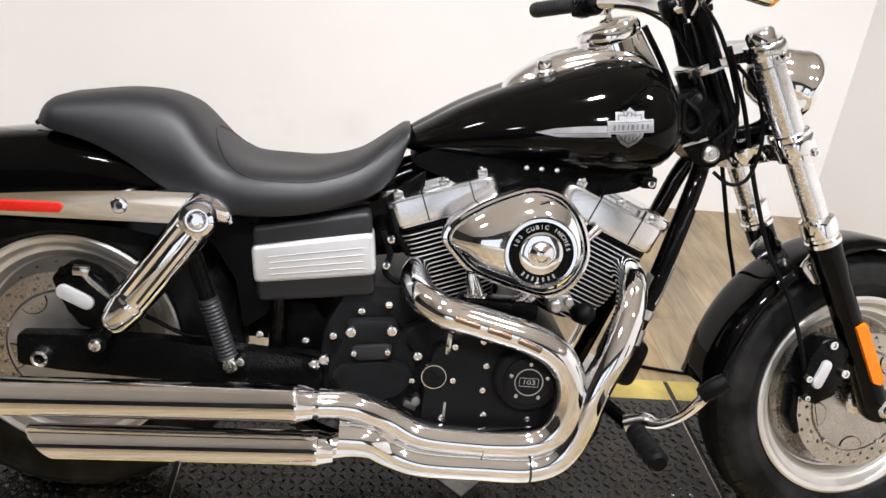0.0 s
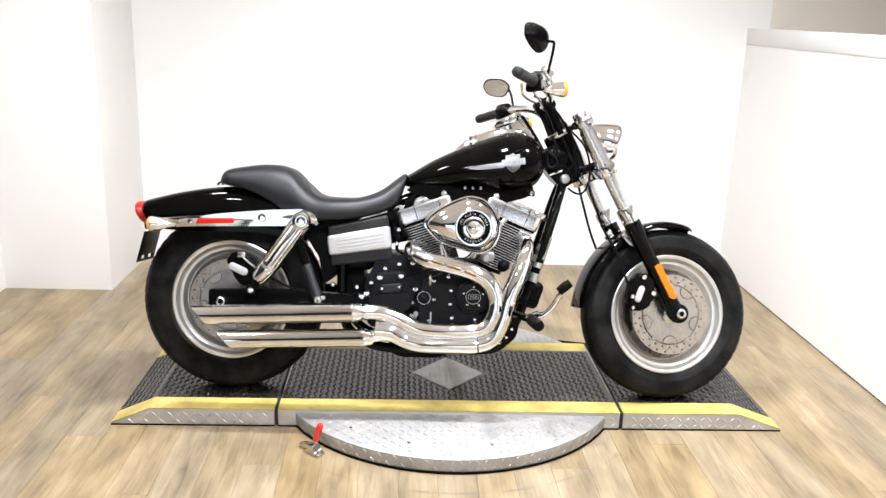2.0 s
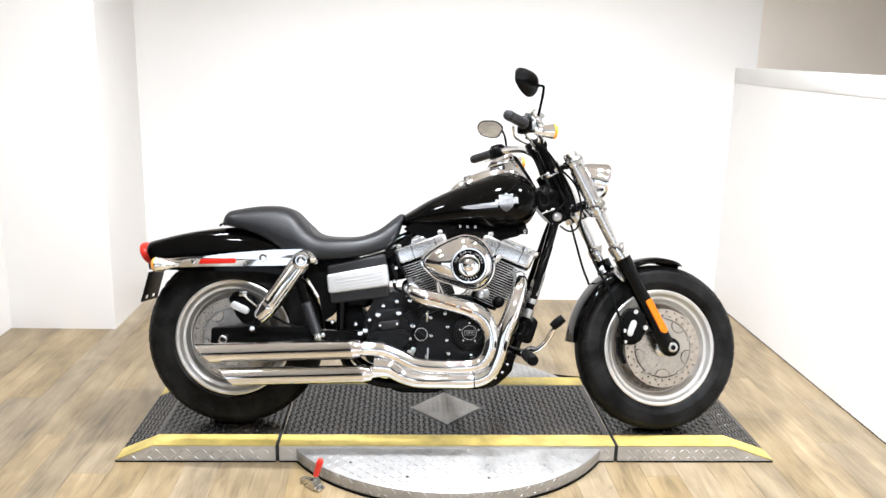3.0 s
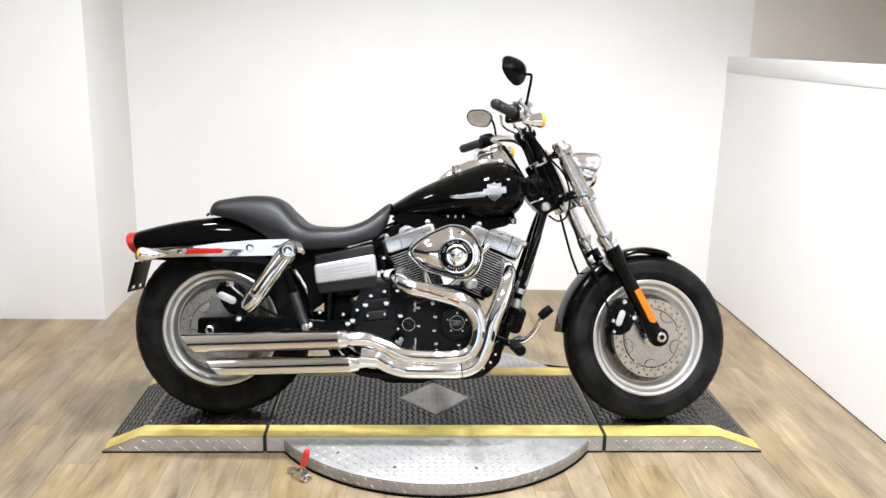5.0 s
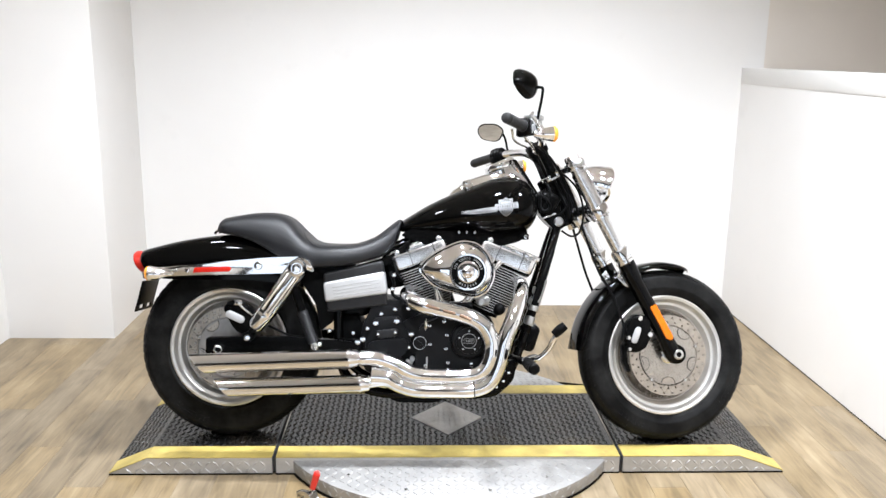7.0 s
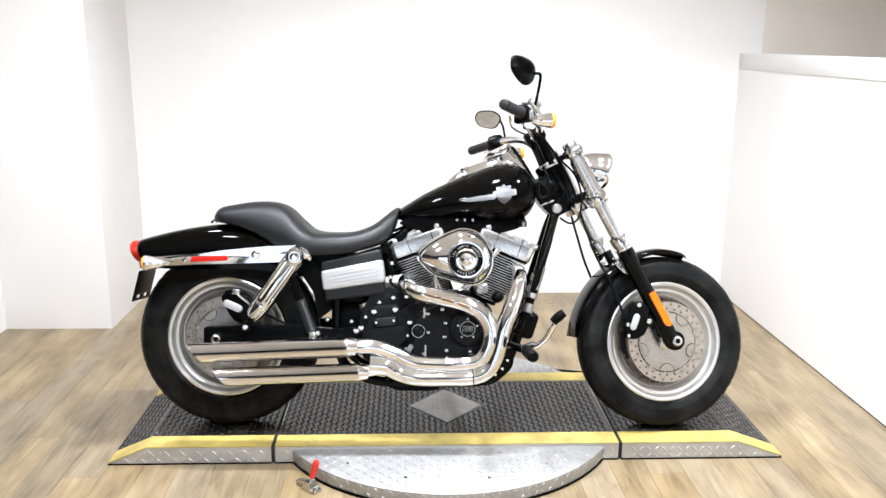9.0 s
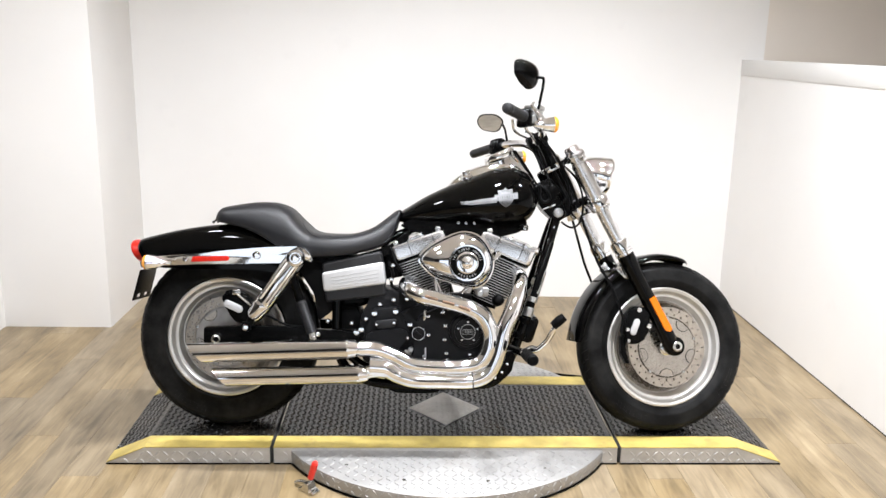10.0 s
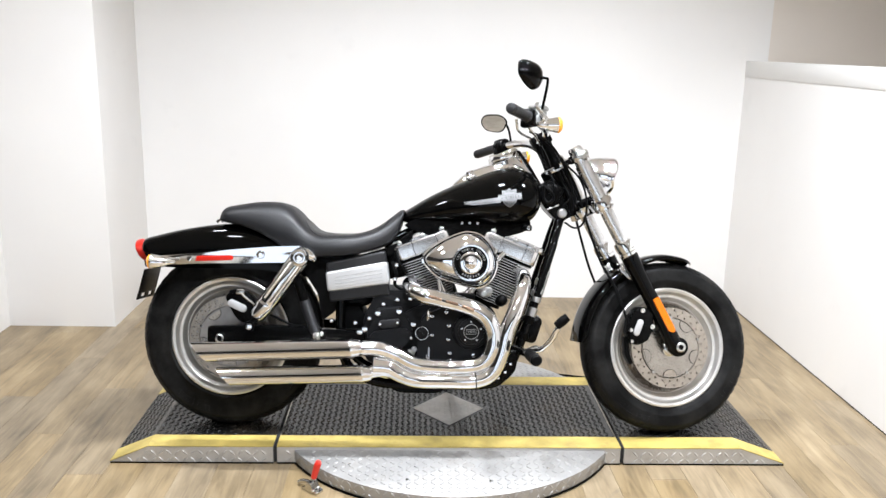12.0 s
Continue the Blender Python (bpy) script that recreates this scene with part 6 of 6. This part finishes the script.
    prism(bm, rounded([(1.395, 0.600), (1.425, 0.645), (1.475, 0.620), (1.470, 0.570), (1.43, 0.565)], 0.01, 2), sy * 0.084, sy * 0.094, 0.003)
    part("fender_bracket", bm, POLISHED, leg)
    for q in ((1.415, 0.605), (1.445, 0.585), (1.44, 0.62)):
        bolt(leg, (q[0], sy * 0.094, q[1]), 0.008, 0.007, (0, sy, 0))

# triple clamps
for z, t, back, nm in ((1.002, 0.020, 0.112, "upper_clamp"), (0.836, 0.034, 0.088, "lower_clamp")):
    bm = bmesh.new()
    fx = fork_x(z)
    sxv = V(1, 0, 0.563).normalized()
    zz = fork_dir
    ctr = V(fx, 0, z)
    outline = []
    for p, q in rounded([(0.034, -0.150), (0.034, 0.150), (-0.030, 0.150), (-0.042, 0.07), (-back, 0.050), (-back, -0.050), (-0.042, -0.07), (-0.030, -0.150)], [0.03, 0.03, 0.03, 0.02, 0.03, 0.03, 0.02, 0.03], 4):
        outline.append(ctr + sxv * p + V(0, q, 0))
    lo, hi = [bm.verts.new(q - zz * t / 2) for q in outline], [bm.verts.new(q + zz * t / 2) for q in outline]
    f1, f2 = bm.faces.new(lo), bm.faces.new(hi)
    for i in range(len(outline)):
        bm.faces.new((lo[i], lo[(i + 1) % len(outline)], hi[(i + 1) % len(outline)], hi[i]))
    bmesh.ops.bevel(bm, geom=list({e for f in (f1, f2) for e in f.edges}), offset=0.005, segments=2, profile=0.5, affect="EDGES", clamp_overlap=True)
    clampp = part(nm, bm, CHROME if z < 0.9 else POLISHED, bike, "chrome triple clamp", ST)
    for sy in (-1, 1):
        bm = bmesh.new()
        c = V(fx, sy * 0.112, z)
        lathe(bm, [(0.026, -t * 0.75), (0.036, -t * 0.7), (0.037, 0), (0.036, t * 0.7), (0.026, t * 0.75)], c, fork_dir, 28)
        part("clamp_ring", bm, CHROME, clampp)
        bolt(clampp, c + V(0.02, sy * 0.033, -0.01), 0.008, 0.010, (0.2, sy, 0))
        if z > 0.9:
            bm = bmesh.new()
            lathe(bm, [(0.026, 0.012), (0.0265, 0.030), (0.022, 0.037), (0.012, 0.039), (0, 0.040)], c, fork_dir, 24)
            part("fork_cap", bm, CHROME, clampp, "chrome fork cap nut")

# headlight
bm = bmesh.new()
haxis = V(0.98, 0, -0.18).normalized()
hc = V(1.386, 0, 0.950)
lathe(bm, [(0.0, -0.116), (0.018, -0.113), (0.038, -0.102), (0.052, -0.082), (0.0605, -0.058), (0.0655, -0.032), (0.0675, -0.012), (0.069, -0.010), (0.071, -0.004), (0.071, 0.006), (0.068, 0.010), (0.062, 0.009), (0.061, 0.004)], hc, haxis, 48)
lightob = part("headlight", bm, CHROME, bike, "chrome bullet headlight shell", ST, 60)
bm = bmesh.new()
lathe(bm, [(0.0615, 0.004), (0.05, 0.0105), (0.03, 0.015), (0, 0.0165)], hc, haxis, 40)
part("lens", bm, GLASS, lightob, "clear headlight glass")
bm = bmesh.new()
lathe(bm, [(0.060, 0.002), (0.045, -0.02), (0.02, -0.036), (0, -0.04)], hc, haxis, 40)
part("reflector_bowl", bm, CHROME, lightob)
bm = bmesh.new()
tube(bm, [(1.335, 0, 0.892), (1.325, 0, 0.868), (1.285, 0, 0.850), (1.25, 0, 0.845)], 0.013, 12)
part("headlight_bracket", bm, SATIN, lightob)

# front fender
bm = bmesh.new()
outer, inner = [], []
for i, a in enumerate(np.radians(np.linspace(72, 177, 40))):
    f = i / 39
    for row, ins in ((outer, 0.0), (inner, 0.0035)):
        ring = []
        depth = (0.010 + 0.019 * min(1, f / 0.55) ** 0.8) * (1 - 0.6 * max(0, (f - 0.93) / 0.07) ** 2)
        half = (0.072 - ins) * (1 - 0.75 * max(0, 1 - f / 0.10) ** 2)
        for j in range(31):
            t = math.pi * j / 30
            yy = half * math.copysign(abs(math.cos(t)) ** 0.62, math.cos(t))
            rad = 0.3455 - ins - depth * (1 - math.sin(t) ** 0.75)
            ring.append((FW[0] + rad * math.cos(a), yy, FW[2] + rad * math.sin(a) - 0.012 * max(0, 1 - f / 0.2)))
        row.append(ring)
rings(bm, [a + b[::-1] for a, b in zip(outer, inner)])
part("front_fender", bm, PAINT, bike, "gloss black front fender", ST, 60)

# handlebar
bm = bmesh.new()
BAR = [(0.920, -0.402, 1.0985), (0.995, -0.306, 1.096), (1.050, -0.223, 1.098), (1.099, -0.141, 1.089), (1.120, -0.06, 1.078), (1.122, 0.0, 1.074), (1.122, 0.06, 1.074), (1.110, 0.142, 1.086), (1.080, 0.226, 1.098), (1.032, 0.310, 1.096), (0.976, 0.425, 1.088)]
tube(bm, BAR, [0.012, 0.0125] + [0.015] * 7 + [0.0125, 0.012], 16)
bar = part("handlebar", bm, CHROME, bike, "chrome handlebar on black risers", ST)
for sy in (-1, 1):
    bm = bmesh.new()
    tube(bm, [(1.175, sy * 0.045, 0.965), (1.150, sy * 0.045, 1.02), (1.126, sy * 0.045, 1.068)], [0.021, 0.018, 0.020], 14)
    block(bm, (1.122, sy * 0.045, 1.076), (0.05, 0.034, 0.046), 0.008, Matrix.Rotation(radians(-25), 4, "Y"))
    part("riser", bm, SATIN, bar, "black handlebar riser")
    g0, g1 = (V(0.908, -0.417, 1.0985), V(0.986, -0.317, 1.096)) if sy < 0 else (V(0.970, 0.440, 1.086), V(1.029, 0.322, 1.096))
    bm = bmesh.new()
    L = (g1 - g0).length
    prof = [(0, -0.002), (0.014, -0.002), (0.018, 0.003), (0.0185, 0.012)]
    for i in range(9):
        h = 0.016 + i * (L - 0.03) / 9
        prof += [(0.0180, h), (0.0180, h + 0.006), (0.0177, h + 0.0068), (0.0177, h + 0.0085)]
    prof += [(0.0185, L - 0.006), (0.021, L - 0.004), (0.021, L), (0, L)]
    lathe(bm, prof, g0, g1 - g0, 22)
    part("grip", bm, BOOT, bar, "dark grey rubber grip")
    bm = bmesh.new()
    lathe(bm, [(0, -0.006), (0.012, -0.006), (0.0165, -0.003), (0.0175, 0.002), (0.0165, 0.006)], g0, g1 - g0, 22)
    part("grip_end", bm, BOOT, bar, "grip end cap")
    c = g1 + (g1 - g0).normalized() * 0.028
    mm = (g1 - g0).to_track_quat("X", "Z").to_matrix().to_4x4()
    bm = bmesh.new()
    block(bm, c, (0.056, 0.046, 0.056), 0.012, mm, 3)
    block(bm, c + V(-0.012, 0, -0.020), (0.03, 0.036, 0.026), 0.006, mm)
    part("switch_housing", bm, SATIN, bar, "black switch housing")
    for k in (-0.012, 0.010):
        bm = bmesh.new()
        block(bm, c + V(-0.022, 0, k), (0.012, 0.014, 0.009), 0.002, mm)
        part("switch", bm, PLASTIC, bar)
    c2 = c + (g1 - g0).normalized() * 0.045
    bm = bmesh.new()
    if sy > 0:
        for k in range(4):
            rod(bm, c + (g1 - g0).normalized() * (0.014 * k - 0.020), c + (g1 - g0).normalized() * (0.014 * k - 0.012), 0.031 - 0.002 * abs(k - 1.5), 20, 0.003)
    if sy < 0:
        block(bm, c2 + V(0.006, -0.012, 0.014), (0.050, 0.05, 0.042), 0.010, mm, 3)
        block(bm, c2 + V(0.008, -0.012, 0.040), (0.056, 0.054, 0.014), 0.004, mm)
        rod(bm, c2 + V(0.0, -0.03, -0.004), c2 + V(-0.004, -0.052, -0.006), 0.015, 16, 0.003)
    part("lever_perch", bm, ALUMINIUM if sy < 0 else SATIN, bar, "lever perch with its reservoir")
    bm = bmesh.new()
    tube(bm, [c2 + V(0.030, 0, -0.008), c + V(0.050, sy * 0.03, -0.014), g1 + V(0.056, sy * 0.02, -0.002), g0 + V(0.075, sy * 0.03, 0.004), g0 + V(0.07, sy * 0.06, 0.004)], [0.008, 0.008, 0.007, 0.0065, 0.008], 10, 5, 0.6)
    part("lever", bm, POLISHED, bar, "bright hand lever")
    # turn signal under the perch
    s0 = V(1.041, -0.329, 1.068) if sy < 0 else V(1.093, 0.286, 1.054)
    bm = bmesh.new()
    lathe(bm, [(0, -0.022), (0.009, -0.020), (0.014, -0.010), (0.019, 0.008), (0.0250, 0.038), (0.0262, 0.046)], s0, (1, 0, 0.03), 28)
    sg = part("turn_signal", bm, CHROME, bike, "chrome bullet turn signal", ST)
    bm = bmesh.new()
    lathe(bm, [(0.0262, 0.046), (0.0262, 0.053), (0.020, 0.060), (0, 0.062)], s0, (1, 0, 0.03), 28)
    part("lens", bm, AMBER_LENS, sg, "amber signal lens")
    bm = bmesh.new()
    tube(bm, [s0 + V(0, 0, 0.01), s0 + V(-0.006, 0, 0.03), c2 + V(0.01, 0, 0)], 0.008, 8)
    part("signal_stem", bm, CHROME, sg)

for pts in ([(0.957, -0.288, 1.090), (0.963, -0.276, 1.077), (0.971, -0.259, 1.061), (0.998, -0.218, 1.054), (1.050, -0.123, 1.060)], [(0.997, -0.265, 1.105), (1.006, -0.253, 1.089), (1.018, -0.235, 1.072), (1.042, -0.206, 1.058), (1.090, -0.100, 1.050)]):
    bm = bmesh.new()
    tube(bm, pts, 0.0048, 10)
    part("throttle_cable", bm, POLISHED, bar, "bright cable end bent under the grip")

# mirrors
for sy in (-1, 1):
    if sy < 0:
        stem = [(1.033, -0.335, 1.116), (1.036, -0.355, 1.151), (1.039, -0.369, 1.182), (1.040, -0.375, 1.207), (1.032, -0.375, 1.212), (1.012, -0.377, 1.211), (1.001, -0.377, 1.212)]
        c, out, up = V(0.979, -0.377, 1.219), V(-0.55, 0.83, -0.10).normalized(), V(-0.45, -0.10, 0.86).normalized()
        wide, tall = 0.064, 0.052
    else:
        stem = [(1.100, 0.360, 1.097), (1.098, 0.375, 1.142), (1.090, 0.380, 1.186), (1.072, 0.380, 1.213), (1.050, 0.380, 1.217)]
        c, out, up = V(1.031, 0.380, 1.208), V(-0.50, -0.84, -0.36).normalized(), V(0.15, 0.0, 1.0)
        wide, tall = 0.064, 0.040
    up = (up - out * up.dot(out)).normalized()
    side = out.cross(up)
    loops = []
    shape = rounded([(-0.92, 0.35), (-0.35, 1.0), (0.75, 0.85), (1.0, 0.05), (0.65, -0.85), (-0.55, -1.0)], 0.6, 5)
    if sy < 0:
        shape = rounded([(-0.80, 0.42), (-0.40, 1.12), (0.05, 1.02), (0.72, 0.50), (0.96, -0.01), (0.74, -0.62), (0.25, -1.0), (-0.28, -0.93), (-0.64, -0.33)], 0.25, 3)
    for s, d in ((0.97, 0.004), (1.0, 0.0), (0.98, -0.006), (0.86, -0.016), (0.62, -0.024), (0.3, -0.029)):
        loops.append([c + side * (p * wide * s) + up * (q * tall * s) + out * d for p, q in shape])
    bm = bmesh.new()
    rings(bm, loops, True, True)
    mir = part("mirror", bm, PAINT, bike, "black oval rear-view mirror on a bent stem", ST, 50)
    bm = bmesh.new()
    f = [bm.verts.new(c + side * (p * wide * 0.89) + up * (q * tall * 0.87) + out * 0.0052) for p, q in shape]
    g = [bm.verts.new(c + side * (p * wide * 0.91) + up * (q * tall * 0.90) + out * 0.0035) for p, q in shape]
    bm.faces.new(f)
    for i in range(len(f)):
        bm.faces.new((f[i], f[(i + 1) % len(f)], g[(i + 1) % len(f)], g[i]))
    part("mirror_glass", bm, MIRROR, mir, "silvered mirror glass, tinted with the beige it reflects")
    bm = bmesh.new()
    tube(bm, stem, 0.0048, 10)
    part("stem", bm, SATIN, mir)

# cables and hoses round the steering head
for pts, r in (([(1.06, -0.20, 1.085), (1.11, -0.13, 1.075), (1.17, -0.075, 1.03), (1.215, -0.065, 0.95), (1.235, -0.060, 0.88), (1.20, -0.055, 0.83)], 0.0042),
               ([(1.04, 0.21, 1.07), (1.075, 0.13, 1.065), (1.12, 0.04, 1.03), (1.155, -0.045, 0.95), (1.165, -0.065, 0.90), (1.13, -0.06, 0.85)], 0.0036),
               ([(1.20, -0.07, 0.99), (1.26, -0.075, 0.93), (1.285, -0.078, 0.85), (1.275, -0.075, 0.775), (1.245, -0.068, 0.755), (1.21, -0.06, 0.775)], 0.0038)):
    bm = bmesh.new()
    tube(bm, pts, r, 8)
    part("cable", bm, RUBBER, bike, "black control cable")
for dx, dy, r in ((0.0, -0.03, 0.009), (0.016, -0.012, 0.010), (0.030, 0.012, 0.009), (0.012, 0.030, 0.011), (0.044, 0.030, 0.008), (-0.012, 0.004, 0.009)):
    bm = bmesh.new()
    tube(bm, [(1.140 + dx * 0.5, dy, 1.045), (1.168 + dx, dy * 1.2, 0.985), (1.205 + dx, dy, 0.915), (1.232 + dx, dy * 1.3, 0.862), (1.238 + dx * 0.6, dy, 0.820)], r, 10)
    part("wire_harness", bm, RUBBER, bike, "black wiring bundle in front of the steering head")
bm = bmesh.new()
block(bm, (1.160, -0.03, 0.875), (0.07, 0.07, 0.085), 0.012, Matrix.Rotation(radians(28), 4, "Y"))
part("ignition_housing", bm, SATIN, bike, "black ignition switch housing")
bm = bmesh.new()
tube(bm, [(1.128, -0.068, 0.905), (1.155, -0.072, 0.885), (1.165, -0.072, 0.86), (1.148, -0.072, 0.845), (1.13, -0.07, 0.86), (1.13, -0.068, 0.90)], 0.006, 8)
part("wire_loop", bm, RUBBER, bike)

# hoses and wiring low on the right side
for pts, r, mt in (([(0.42, -0.12, 0.37), (0.47, -0.135, 0.375), (0.52, -0.14, 0.36), (0.56, -0.145, 0.30)], 0.008, SATIN), ([(0.25, -0.125, 0.345), (0.36, -0.125, 0.352), (0.44, -0.12, 0.35)], 0.006, STEEL),
                   ([(0.41, -0.12, 0.305), (0.47, -0.135, 0.318), (0.54, -0.13, 0.32)], 0.010, SATIN), ([(0.59, -0.12, 0.62), (0.605, -0.125, 0.58), (0.60, -0.12, 0.54), (0.63, -0.12, 0.52)], 0.006, RUBBER),
                   ([(0.60, -0.11, 0.66), (0.612, -0.12, 0.62), (0.64, -0.12, 0.58)], 0.007, SATIN)):
    bm = bmesh.new()
    tube(bm, pts, r, 8)
    part("hose", bm, mt, bike)
for q in ((0.377, 0.408), (0.462, 0.402), (0.60, 0.56), (0.605, 0.61)):
    bolt(bike, (q[0], -0.135, q[1]), 0.008, 0.009)
bm = bmesh.new()
prism(bm, rounded([(0.38, 0.50), (0.52, 0.50), (0.51, 0.455), (0.42, 0.45), (0.385, 0.46)], 0.02, 3), -0.06, 0.09, 0.006)
part("oil_tank", bm, SATIN, bike)
bm = bmesh.new()
prism(bm, rounded([(0.385, 0.33), (0.60, 0.33), (0.60, 0.405), (0.545, 0.412), (0.490, 0.418), (0.475, 0.46), (0.385, 0.46)], 0.012, 3), -0.085, 0.08, 0.006)
part("gearbox_mount", bm, RUBBER, bike, "black gearbox mounting between the frame tubes")
for q, r in (((0.415, 0.395), 0.007), ((0.445, 0.352), 0.006), ((0.525, 0.372), 0.007)):
    bolt(bike, (q[0], -0.085, q[1]), r, 0.006)

# ---- floor boards, side by side along the depth of the bay ----
BW, BL, GAP = 0.126, 1.22, 0.0006
bm = bmesh.new()
block(bm, (0, 0, -0.004), (BW - GAP, BL - GAP, 0.008), 0.0005, None, 1)
board = bpy.data.meshes.new("plank")
bm.to_mesh(board)
bm.free()
board.materials.append(PLANK)
rng = random.Random(4)
col = 0
x = LEFT - 0.06
while x < RIGHT + 0.05:
    y = -5.9 + BL * ((col * 0.37 + 0.11 * rng.random()) % 1.0)
    end = (JUT_Y if x < JUT_X - 0.05 else BACK) + 0.05
    while y < BACK + 0.7:
        lo, hi = max(y - BL / 2, -4.3), min(y + BL / 2, end)
        turn = math.pi * rng.randint(0, 1)
        if hi - lo > 0.05:
            ob = new("plank", board)
            ob.parent = floor
            ob.matrix_basis = Matrix.Translation((x, (lo + hi) / 2, 0)) @ Matrix.Rotation(turn, 4, "Z") @ Matrix.Diagonal((1, (hi - lo - GAP) / (BL - GAP), 1, 1))
        y += BL
    col += 1
    x += BW
